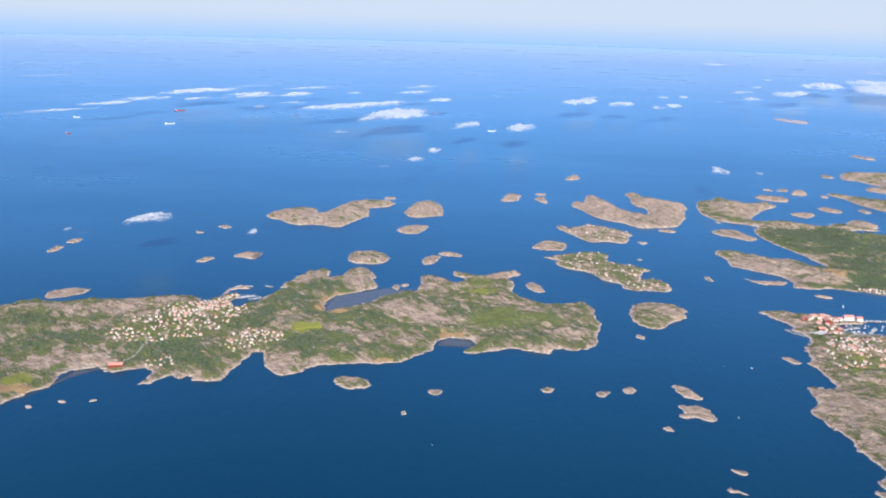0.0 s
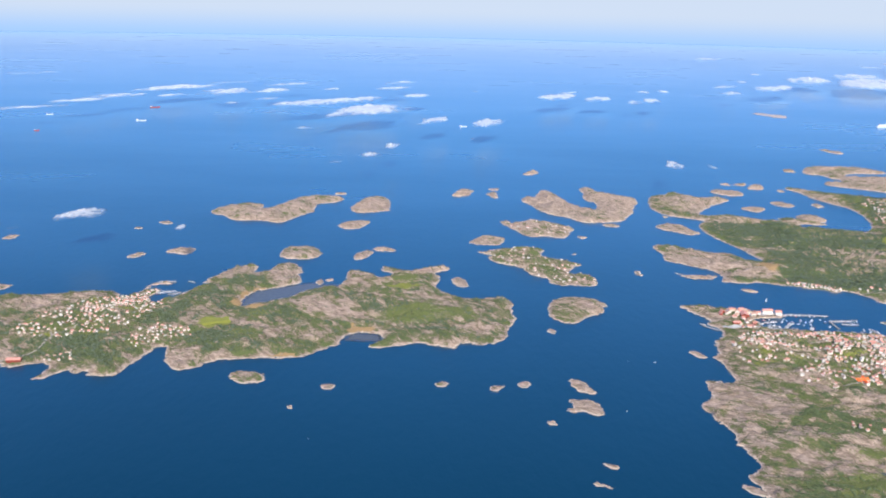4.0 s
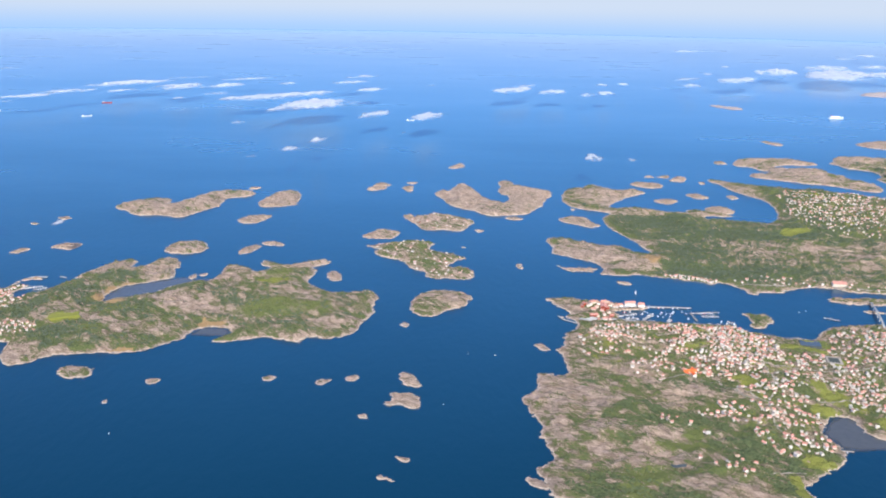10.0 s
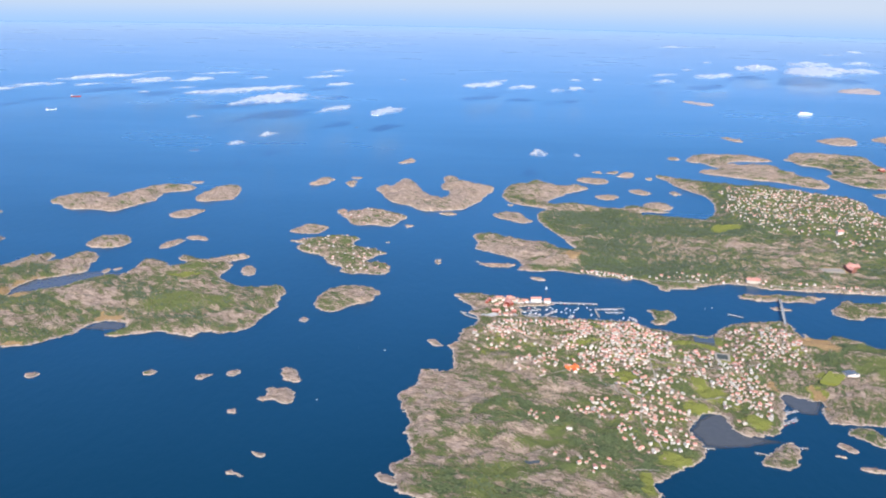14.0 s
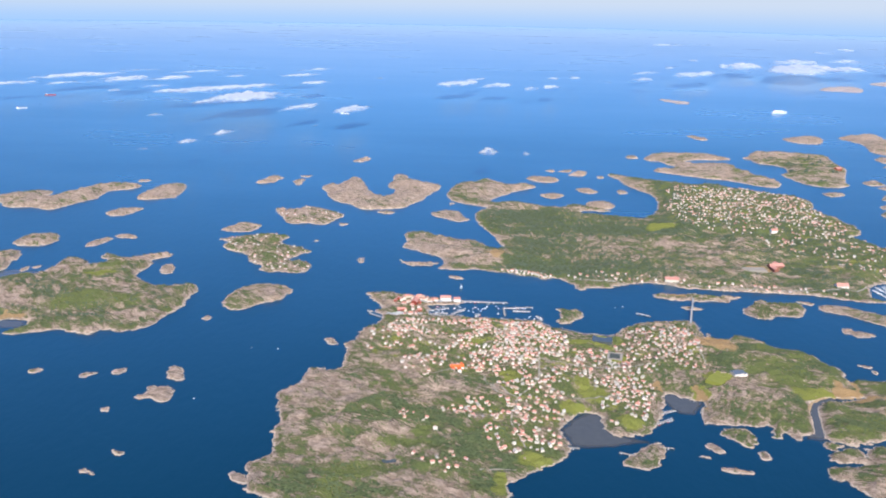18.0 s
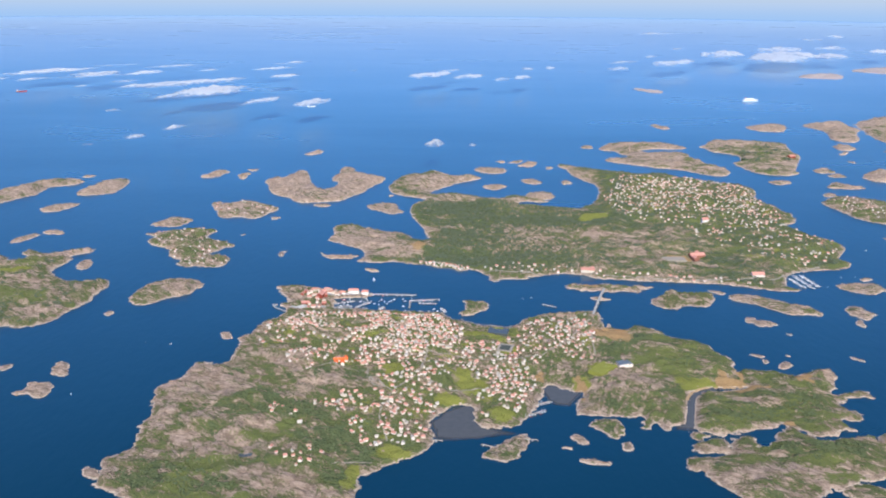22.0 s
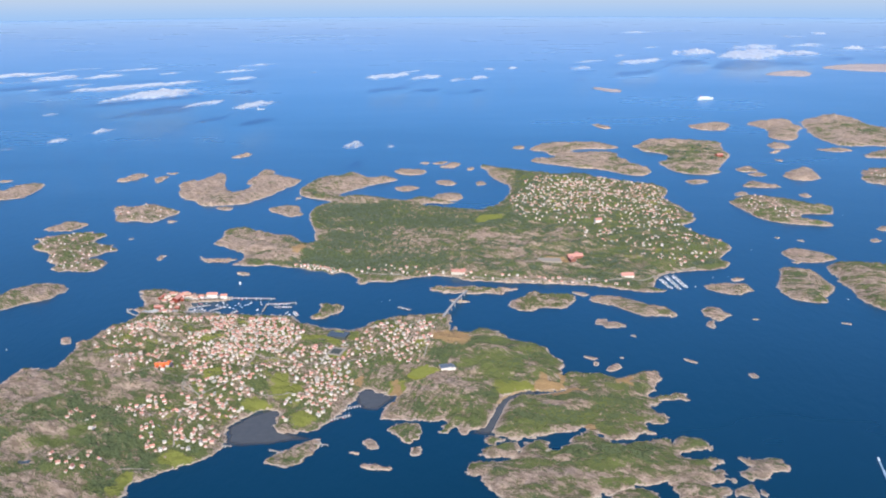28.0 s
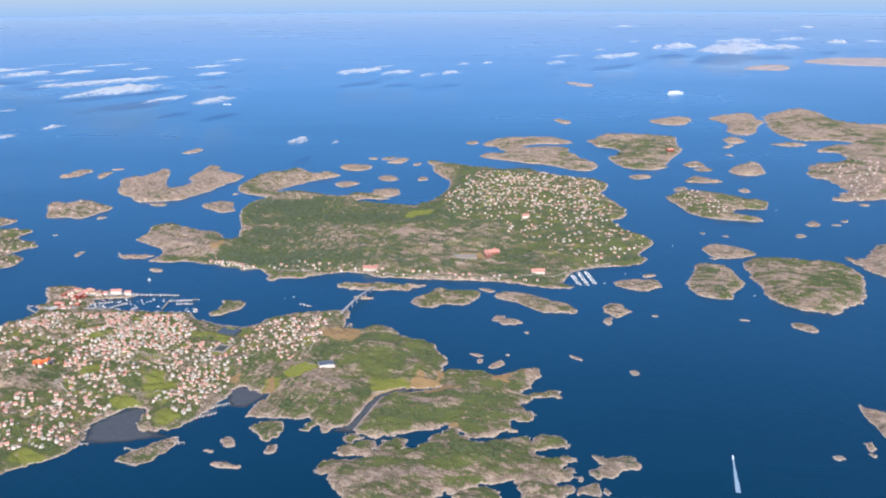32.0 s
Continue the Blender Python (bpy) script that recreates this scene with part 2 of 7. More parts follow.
# ---- numbers for the land ----
def lattice(ix, iy, seed):
    h = (ix.astype(np.int64) * 374761393 + iy.astype(np.int64) * 668265263 + seed * 1442695041) & 0xFFFFFFFF
    h = ((h ^ (h >> 13)) * 1274126177) & 0xFFFFFFFF
    return ((h ^ (h >> 16)) & 0xFFFF) / 65535.0


def value_noise(x, y, seed):
    ix, iy = np.floor(x), np.floor(y)
    u, v = x - ix, y - iy
    u, v = u * u * (3 - 2 * u), v * v * (3 - 2 * v)
    a, b = lattice(ix, iy, seed), lattice(ix + 1, iy, seed)
    c, d = lattice(ix, iy + 1, seed), lattice(ix + 1, iy + 1, seed)
    return (a * (1 - u) + b * u) * (1 - v) + (c * (1 - u) + d * u) * v


def fractal(x, y, seed, octaves=5, gain=0.52):
    """Fractal noise, about -1 to 1."""
    total, size, full = 0.0, 1.0, 0.0
    for n in range(octaves):
        total, full = total + size * (2 * value_noise(x * 2**n + 17.3 * n, y * 2**n + 9.1 * n, seed + n) - 1), full + size
        size *= gain
    return total / full * 1.6


def smooth(a, b, x):
    u = np.clip((x - a) / (b - a), 0, 1)
    return u * u * (3 - 2 * u)


def inland(x, y, outline):
    """The distance from the outline, positive inside it."""
    p, best, inside = np.array(outline, float), np.full(x.shape, 1e9), np.zeros(x.shape, bool)
    for (ax, ay), (bx, by) in zip(p, np.roll(p, -1, 0)):
        ex, ey = bx - ax, by - ay
        u = np.clip(((x - ax) * ex + (y - ay) * ey) / (ex * ex + ey * ey + 1e-9), 0, 1)
        best = np.minimum(best, (x - ax - u * ex) ** 2 + (y - ay - u * ey) ** 2)
        if ay != by:
            inside ^= ((ay > y) != (by > y)) & (x < ex * (y - ay) / ey + ax)
    return np.where(inside, 1, -1) * np.sqrt(best)


def mesh_of(name, verts, faces, material, smooth_faces=False, indices=None):
    """A mesh from arrays; all faces have the same number of corners. material: one, or a list for indices."""
    me = bpy.data.meshes.new(name)
    n, k = faces.shape
    me.vertices.add(len(verts)), me.loops.add(n * k), me.polygons.add(n)
    me.vertices.foreach_set("co", np.ascontiguousarray(verts, np.float32).ravel())
    me.loops.foreach_set("vertex_index", np.ascontiguousarray(faces, np.int32).ravel())
    me.polygons.foreach_set("loop_start", np.arange(0, n * k, k, dtype=np.int32))
    me.polygons.foreach_set("use_smooth", np.full(n, smooth_faces))
    for m in material if isinstance(material, list) else [material]:
        me.materials.append(m)
    if indices is not None:
        me.polygons.foreach_set("material_index", np.ascontiguousarray(indices, np.int32))
    me.update(calc_edges=True)
    return me


# ---- the sea ----
def disc(name, center, radius, z, material, rings=48, around=160):
    r = radius * (np.arange(rings + 1) / rings) ** 2.2
    a = np.arange(around) * 2 * math.pi / around
    rr, aa = np.meshgrid(r[1:], a, indexing="ij")
    v = np.stack([center[0] + rr * np.cos(aa), center[1] + rr * np.sin(aa), np.full(rr.shape, z)], -1).reshape(-1, 3)
    i, j = np.meshgrid(np.arange(rings - 1), np.arange(around), indexing="ij")
    q = np.stack([i * around + j, (i + 1) * around + j, (i + 1) * around + (j + 1) % around, i * around + (j + 1) % around], -1).reshape(-1, 4)
    hub = np.stack([np.zeros(around, int), 1 + np.arange(around), 1 + (np.arange(around) + 1) % around], -1)
    me = bpy.data.meshes.new(name)
    me.from_pydata([(center[0], center[1], z)] + v.tolist(), [], hub.tolist() + (q + 1).tolist())
    me.materials.append(material)
    return new(name, me)


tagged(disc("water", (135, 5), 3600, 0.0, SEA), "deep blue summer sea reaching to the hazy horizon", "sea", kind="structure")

# ---- far haze ----
def haze():
    """A plain glowing band, painted as pale summer haze low over the horizon, beyond all the islands."""
    k = Nodes("glowing_haze")
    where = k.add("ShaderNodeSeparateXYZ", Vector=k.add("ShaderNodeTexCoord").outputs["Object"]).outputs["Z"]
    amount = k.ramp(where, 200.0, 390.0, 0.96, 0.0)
    # The band emits its own light in place of haze in the air.
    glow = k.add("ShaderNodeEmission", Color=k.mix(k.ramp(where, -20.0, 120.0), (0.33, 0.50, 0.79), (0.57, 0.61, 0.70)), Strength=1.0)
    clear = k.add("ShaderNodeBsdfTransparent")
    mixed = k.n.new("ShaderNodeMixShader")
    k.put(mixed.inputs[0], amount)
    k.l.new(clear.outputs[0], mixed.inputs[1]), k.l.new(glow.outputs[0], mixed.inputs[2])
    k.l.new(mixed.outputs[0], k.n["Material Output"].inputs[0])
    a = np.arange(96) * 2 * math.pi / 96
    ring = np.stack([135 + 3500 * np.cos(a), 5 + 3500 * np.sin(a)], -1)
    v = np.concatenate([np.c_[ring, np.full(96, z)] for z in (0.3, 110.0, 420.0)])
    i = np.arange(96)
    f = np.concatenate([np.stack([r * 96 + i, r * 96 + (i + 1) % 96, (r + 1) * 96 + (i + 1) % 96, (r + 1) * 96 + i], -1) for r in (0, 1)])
    return tagged(new("backdrop", mesh_of("backdrop", v, f, k.mat)), "glowing backdrop band painted as pale blue haze along the horizon", "haze", kind="structure")


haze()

# ---- the islands ----
ISLES = {}


def rounded(p):
    """An outline with its corners cut; a small one is cut twice, and keeps its size."""
    for _ in range(2 if len(p) < 14 else 1):
        q = np.roll(p, -1, 0)
        p = np.stack([0.8 * p + 0.2 * q, 0.2 * p + 0.8 * q], 1).reshape(-1, 2)
    return p.mean(0) + (p - p.mean(0)) * (1.03 if len(p) < 56 else 1.0)


class Isle:
    """Land inside one or more outlines, with a height and a cover at every place."""

    def __init__(self, lobes, seed, high, slope, green, rough, wood=0.0, cuts=(), grain=1.0):
        self.lobes, self.seed, self.high, self.slope = [rounded(np.array(o, float)) for o in lobes], seed, high, slope
        self.green, self.rough, self.wood, self.cuts, self.grain = green, rough, wood, cuts, grain
        self.low = np.min([o.min(0) for o in self.lobes], 0)
        self.top = np.max([o.max(0) for o in self.lobes], 0)

    def depth(self, x, y):
        d = np.max([inland(x, y, o) for o in self.lobes], 0)
        r = self.rough
        broad = fractal(x / (14 * r + 1), y / (14 * r + 1), self.seed + 50, 3, 0.6)
        fine = fractal(x / (2.2 * r + 0.45), y / (2.2 * r + 0.45), self.seed + 60, 4, 0.70)
        cleft = np.maximum(0, 0.16 - np.abs(fractal(x / (6 * r + 1) + y / 30, y / (6 * r + 1), self.seed + 70, 3))) / 0.16
        d = d + r * (0.5 * broad + 1.75 * fine - 0.9 * cleft * smooth(4 * r, 0, d))
        for cut in self.cuts:
            d = np.minimum(d, 0.25 * fine - inland(x, y, cut))
        return d

    def height(self, x, y, d=None):
        d = self.depth(x, y) if d is None else d
        rise = self.high * (1 - np.exp(-np.maximum(d, 0) / self.slope))
        hills = fractal(x / 16 + y / 40, y / 11 - x / 60, self.seed, 4)
        crags = np.abs(fractal(x / 5 + y / 9, y / 3.2, self.seed + 20, 4))
        land = rise * (0.75 + 0.65 * hills) + 0.85 * min(1.0, self.high) * crags * smooth(0.2, 2.0, d) + 0.09
        return np.where(d > 0, np.maximum(land, 0.06), np.maximum(d * 0.7, -1.2) + 0.06)

    def cover(self, x, y, d):
        patch = fractal(x / 5 + y / 15, y / 3, self.seed + 7, 5, 0.7)
        broad = fractal(x / 30, y / 26, self.seed + 9, 3)
        w = min(1.0, 0.1 + self.high / 3)
        turn = -0.75 + 0.55 * smooth(180, 240, x)
        along, across = x * np.cos(turn) + y * np.sin(turn), y * np.cos(turn) - x * np.sin(turn)
        fleck = fractal(along / (3.4 * self.grain), across / (1.25 * self.grain), self.seed + 17, 3, 0.65)
        patch, broad = patch + 0.95 * fleck, broad + 0.2 * fleck
        green = self.green + 0.40 * patch + 0.22 * broad - 0.65 * (1 - smooth(0.0, 1.5 * w + 0.4 * self.rough, d))
        wood = self.wood + 0.34 * fractal(x / 4.5, y / 3.2, self.seed + 11, 5, 0.66) + 0.25 * broad + 0.42 * fleck - 1.0 * (1 - smooth(0.5, 4.0 * w, d))
        rim = 1.0 * (1 - smooth(0.08, 0.32 + 0.48 * self.rough * max(w, 0.6), d))
        rim = rim + 0.32 * max(0.0, 1 - self.high / 0.8)
        return green, wood, rim


def blot(x, y, spots):
    """1 in the middle of the nearest spot, 0 away from all of them."""
    best = np.zeros(x.shape)
    x, y = x + 1.3 * fractal(x / 3, y / 3, 301, 4, 0.6), y + 1.3 * fractal(x / 3, y / 3, 307, 4, 0.6)
    for cx, cy, rx, ry in spots:
        best = np.maximum(best, 1.5 - np.sqrt(((x - cx) / rx) ** 2 + ((y - cy) / ry) ** 2))
    return np.clip(best, 0, 1)


SPOTS_LAWN = [(248.5, 203.2, 5.2, 2.3), (193.7, 232.5, 3.6, 3.5), (195.9, 220.4, 2.5, 4.8), (221.3, 207.8, 3.2, 4), (186.4, 198.2, 4.6, 4.3), (180, 190.7, 3.9, 2.8), (245, 203.7, 4.5, 2.8), (247.2, 200.7, 4.5, 1.8), (-43.6, 240.2, 4.4, 3.1), (14.6, 284.5, 5.6, 4.6), (-116.6, 201.4, 4.5, 4.2), (243.6, 366.9, 6.1, 5.1), (159.2, 156.3, 2, 4.8), (168.3, 165.6, 4, 2.4), (163.8, 205.5, 2.9, 3.6), (193.1, 183.4, 3.1, 2.8), (187.9, 232.5, 4.5, 2.2), (215.4, 200.5, 3, 2.5)]
SPOTS_SAND = [(229, 232.6, 5.8, 5.1), (164.9, 319.5, 3.9, 5.4), (215, 198.4, 1.5, 5.2), (276.2, 204.5, 2.3, 1.7), (260.4, 209, 1, 4.5), (268.9, 308.7, 5.2, 2.9), (264.2, 183.2, 1.7, 1.3), (254.3, 204, 1.6, 4.1), (-40.9, 265.8, 2.9, 4.5), (-38.7, 273, 4.4, 4.2), (-34.3, 279.5, 5.4, 3.1), (-35.4, 260.8, 3.6, 1.2), (3.9, 243.4, 4.6, 2), (-16.6, 221.7, 5.1, 0.8), (258.3, 201.3, 3.9, 1.5), (229.1, 279.4, 3.6, 2.3), (-112.1, 195.6, 8.9, 2)]
SPOTS_WOOD = [(111.4, 153.3, 4.3, 3.1), (131, 153.7, 3.1, 2.2), (127, 189.3, 5.9, 2.4), (133.7, 182.5, 5.8, 3.2), (142.3, 180.8, 5, 3.8), (145.6, 173.1, 4.2, 2.4), (148.7, 194.2, 4.5, 3), (146.7, 202.8, 4, 2.5), (118.1, 205.8, 4.8, 2.5), (156.2, 189.7, 2.1, 4.4), (152.6, 165.8, 3.7, 2.6), (123, 178.7, 5, 1.7), (115.7, 161.5, 3.2, 1.9), (149.1, 219.5, 4.2, 3.5), (244.1, 219.4, 8.2, 6.3), (242.3, 231.5, 6.2, 3.4), (251.6, 215.4, 3.7, 3.8), (223.1, 200, 3.5, 2.3), (213.4, 203.5, 3.5, 3), (229.3, 222.6, 3.8, 5), (232.7, 197.2, 6.2, 2), (258.5, 187.1, 11.4, 3.3)] + [(272.6, 195.1, 6.6, 3.3), (246.4, 208.5, 4.4, 6.2), (278.2, 187.4, 4.2, 2.2), (-131.6, 241.3, 10.9, 4.5), (-115.4, 229.5, 12, 4.9), (-125.6, 222.2, 6.7, 3.8), (-62.8, 252.2, 5.4, 3.7), (-58.4, 258.1, 4.3, 2.8), (-47.2, 260.9, 5.5, 4), (-26.8, 253.5, 7.4, 4.8), (-43.6, 290.1, 6, 4.1), (-65, 245.6, 9.3, 3.6), (-80.7, 215.1, 4.5, 2.8), (-72.2, 214.6, 5.9, 3.5), (-41.4, 227.6, 4.9, 3.1), (28.4, 249.4, 8.7, 4.7), (398.5, 283, 8, 9.1), (267.1, 172.6, 3.3, 2), (254.1, 172, 2.6, 1.7), (199, 302.7, 27.4, 8.6), (219.1, 361.7, 32.3, 9.9), (181, 380.4, 16.8, 9.7)] + [(232.6, 215.8, 2.7, 3.7), (247.3, 212.5, 3.8, 5.8), (241.8, 199, 2.1, 3.7), (9.8, 259.9, 8, 5.6), (-81.6, 222.9, 10.1, 5.9), (-40.3, 231.3, 7.2, 4.7), (-52.6, 268.8, 8.1, 6), (27.9, 243.8, 7.5, 4)]
SPOTS_WOOD += [(118.4, 156.7, 9.3, 6.3), (128.4, 150.2, 7.1, 4.1), (113.9, 152.7, 4.8, 3.8), (135.4, 184.2, 8.6, 5.2), (144.5, 179, 7, 4.4), (149, 171.3, 8.1, 3.6), (158.6, 163.3, 3.8, 3.7), (155.3, 202.7, 6.2, 3.4), (126.1, 171.2, 6.7, 2.5), (117.2, 184.9, 4.2, 2.3), (157.5, 155.5, 3.7, 3), (127.3, 189.8, 5.8, 2.4)]
SPOTS_WOOD += [(201, 209.6, 2.5, 4), (201.8, 204.4, 2.2, 4), (207, 215.3, 3.2, 3), (215.5, 206.9, 2.4, 3.2), (216.8, 203.5, 2.2, 2.2), (205.8, 209.8, 2.6, 3), (226.5, 220.2, 3.2, 4), (232.7, 228.5, 4, 3), (226.3, 212.7, 3, 3), (239, 233, 3.4, 3), (210.6, 229.3, 4, 2.6), (223.2, 249.2, 2.2, 2.4), (207.5, 243.1, 2.6, 1.8), (147.4, 237.5, 3.6, 2.4), (135.4, 223, 3, 4), (222.3, 190.7, 2.4, 1.8), (152.3, 196.4, 3.6, 4.4), (148.6, 206.1, 3, 3.4)]
SPOTS_BARE = [(110.5, 203.6, 7, 4.1), (118.6, 193.4, 9, 2.5), (109.8, 189.1, 4.3, 3.6), (119.6, 178, 5.6, 3.3), (143.6, 151.8, 7.3, 4.6), (131.9, 174.5, 4.1, 3.1), (140.7, 167.3, 7.8, 2.4), (146.8, 195.2, 9, 3.2), (122.4, 166.6, 6.5, 1.9), (132.3, 156.6, 4.9, 2.2), (151.3, 150.1, 4.8, 2.4), (132, 211.6, 6.5, 4.4)] + [(179.8, 400.5, 22.1, 5.9), (212.6, 402, 7.3, 3.5), (250.3, 460.9, 8.5, 26.6), (181.7, 346.7, 5.6, 2.7), (217.6, 331.8, 5.4, 1.7), (239.2, 340.5, 5.9, 2.6), (109.2, 196, 5.8, 4.5), (117.9, 198.5, 5.5, 2.9), (109.3, 177.1, 2.5, 5.9), (118.9, 170.9, 5.1, 2.8), (125.5, 164.2, 5.9, 2.1), (134.4, 155.8, 5.6, 2.2), (143.5, 151, 5.5, 2.3), (129.8, 170.6, 4.9, 2.3), (118.8, 185.5, 3.8, 2.3), (140, 190.5, 3.9, 2.2), (129.7, 214.7, 6, 4.7), (228.8, 199.2, 6.7, 5), (215.7, 188.9, 3.2, 2.4), (243.8, 223.3, 3.1, 3.3), (-46.3, 217.4, 4.1, 5.2), (-14.1, 235.7, 9.9, 3.8)] + [(-3.8, 254.7, 8.8, 3.8), (-21.6, 238.9, 6.7, 3.9), (-117.2, 211.9, 7.1, 3.5), (-104, 260.2, 14.5, 2.2), (-103, 213.1, 5.8, 2.8), (-36.6, 219.1, 3.6, 2), (41.1, 245.3, 6.9, 2.6), (-2.5, 295.7, 4.8, 3.5), (-31.8, 301.6, 4.1, 2.9), (168.4, 440.3, 25.6, 19.9), (141, 329.5, 14.6, 15), (262.3, 162.4, 7.6, 2.5), (243.1, 157.9, 4.7, 2.7), (246.5, 170.1, 4.7, 2.1), (283.3, 162.8, 8.2, 2.9), (252.5, 160.8, 8.8, 2.1), (281.6, 175.2, 5.4, 1.8), (-49.2, 297.8, 8, 6.4), (-31.5, 298.2, 7.6, 10.1), (-2.6, 298, 8.1, 8.5), (20.1, 308.3, 12.8, 5.2), (-15.8, 261.7, 8, 6.9)] + [(-46.3, 217.4, 4.6, 5.6), (-120.4, 253.1, 24.6, 3.8), (-137.8, 253.6, 11.3, 4.9), (242.3, 222, 4, 4.7), (232, 202.8, 4, 3.7), (-95.8, 265.3, 11.9, 2.3), (-103.7, 214.9, 9.8, 2.4), (156.5, 346.1, 15.1, 7.8), (157, 312.1, 10.5, 4.4)]
SPOTS_LUSH = [(122.4, 153, 3.6, 2.6), (122.6, 149.4, 4.8, 2), (143.6, 177.1, 2.2, 1.8)] + [(240.4, 218, 8.2, 8.2), (262.7, 186.9, 8.5, 2.8), (250.4, 183.2, 7, 2.2), (126.5, 158.4, 7.6, 4.5), (136.5, 170.5, 6.7, 3), (122.9, 151.3, 3.6, 2.9), (128.7, 146.1, 6, 2), (17.3, 253.3, 10.8, 6.5), (34.9, 257.4, 7, 5), (-31.9, 234.7, 6.4, 3.3), (239.6, 213.4, 4, 3.6), (234.4, 205.5, 3.9, 2.6), (243.6, 211.2, 4.1, 3.4), (141.3, 175.8, 3.5, 2.5), (138.2, 145.2, 3.6, 1.6), (15, 294.1, 6.7, 4.2), (-32.5, 253.6, 4.2, 4.2), (21.3, 257.1, 11.9, 8.9), (199, 235.8, 1.8, 3.5)]
SPOTS_BARE += [(241.8, 223.3, 4, 2.4), (236.2, 219.4, 2.4, 2), (252.5, 216.2, 3.4, 1.8), (286, 210, 2.6, 3.4), (281.7, 189.8, 3, 3), (257.6, 193.5, 5, 1.2)]
SPOTS_LUSH += [(242.4, 208.9, 5, 4.4), (234.1, 215.7, 3, 4), (247, 214.2, 4.6, 3), (254.9, 209.2, 4, 3), (267.1, 206.2, 4.6, 3), (274.5, 203.1, 4, 2.4), (257.5, 187.7, 6, 2.2), (264.6, 189.3, 5, 2.4), (270.7, 193.8, 5.4, 2.6), (250.4, 193.3, 4, 1.6), (250.5, 182.1, 5, 2), (243.6, 180.6, 3, 1.6), (269.6, 181.3, 3.6, 2), (275.7, 186.8, 4, 2), (243.1, 231.3, 4, 2.6), (251.7, 225.5, 3.4, 2.4), (263.7, 164.1, 6, 2), (250, 166, 4, 1.6), (267.9, 159.9, 5, 1.4)]
SPOTS_LAWN += [(244.9, 202.2, 3, 1.2), (199.3, 235, 1.6, 2.6), (193.5, 228.2, 3.4, 1.6), (183.4, 202.4, 2.6, 3.6)]
SPOTS_SAND += [(257.4, 203.4, 3.6, 1.6), (263, 201.3, 2.4, 1.1), (277.9, 207.2, 2.2, 1.3), (204.6, 204.1, 1.3, 2.4), (231.6, 236.6, 2.6, 2)]
VILLAGE_A = [(123.6, 242.3), (129.5, 246.4), (148, 246.7), (174, 248.2), (183.9, 235.6), (196.5, 226), (202.8, 241.1), (224.4, 250.5), (222.5, 218.7), (219.7, 213.8), (203.7, 209.9), (197.9, 186.1), (185.9, 181.6), (186.2, 189.8), (176.5, 187.4), (173.9, 171.8), (165.7, 166.9), (157.2, 170), (155, 179.1), (144, 185.9), (150.3, 191.3), (160.6, 193.9), (159.1, 208.2), (140.4, 203.9), (124.5, 217.1), (121.2, 227.6)]
VILLAGE_B = [(256.6, 460.2), (282.4, 456.5), (307.9, 456.2), (323.1, 449.6), (335.5, 437.7), (334.9, 395), (334.6, 367.8), (339.7, 347.1), (341.3, 331), (326.6, 307.1), (310.6, 300.5), (296.3, 310.2), (283.9, 334.6), (284.7, 354.1), (272.2, 361.5), (256.7, 363.5), (250.9, 376.3), (258.1, 406.3), (260.6, 424.2)]
VILLAGE_C = [(-105.6, 237.9), (-100, 249.8), (-93.4, 258.2), (-85.9, 265.2), (-78.6, 271.3), (-74.3, 278.6), (-66.9, 260.9), (-69.6, 245.3), (-71.6, 235.9), (-76.5, 231.2), (-83.2, 227.8), (-93.3, 227), (-100.7, 228.1)]
VILLAGE_D = [(-67.6, 225), (-62.3, 241.9), (-50, 235.9), (-48.2, 231.3), (-56, 230.5), (-62.8, 222.8)]
TOWNS = {"donso": [VILLAGE_A], "styrso": [VILLAGE_B], "vrango": [VILLAGE_C, VILLAGE_D]}


def slab(seed):
    """A worn hump of bare rock, about 1 across, its foot below the ground."""
    rng = random.Random(seed)
    bm = bmesh.new()
    bmesh.ops.create_icosphere(bm, subdivisions=2, radius=0.5)
    for v in bm.verts:
        n = noise.noise(v.co * 2.6 + Vector((seed * 3.1, 0, 0)))
        v.co *= 1 + 0.5 * n
        v.co.z = max(v.co.z, -0.25) * 0.55
    me = bpy.data.meshes.new("outcrop")
    bm.to_mesh(me)
    bm.free()
    me.materials.append(ROCK)
    return me


SLABS = [slab(n) for n in range(6)]


def outcrops(isle, parent, step):
    """Humps of rock along the shore and on the bare heights."""
    rng = np.random.default_rng(isle.seed)
    size = isle.top - isle.low
    count = int(np.clip(size[0] * size[1] / (30 * step), 2, 90))
    p = rng.uniform(isle.low, isle.top, (count * 30, 2))
    d = isle.depth(p[:, 0], p[:, 1])
    p = p[(d > -0.25) & (d < max(1.2, 0.5 * size.min()) * rng.random(len(p)) ** 1.5)][:count]
    if len(p):
        z = isle.height(p[:, 0], p[:, 1])
    for n in range(len(p)):
        k = np.clip(0.07 * size.max(), 0.4, 0.9) * rng.uniform(0.4, 1.3) * max(1.0, step)
        ob = new("outcrop", SLABS[n % 6])
        ob.parent = parent
        ob.matrix_basis = Matrix.LocRotScale((p[n, 0], p[n, 1], max(z[n], 0) + 0.02), Euler((0, 0, rng.uniform(0, 6.28))), (k, k * rng.uniform(0.5, 0.9), k * rng.uniform(0.5, 0.9)))


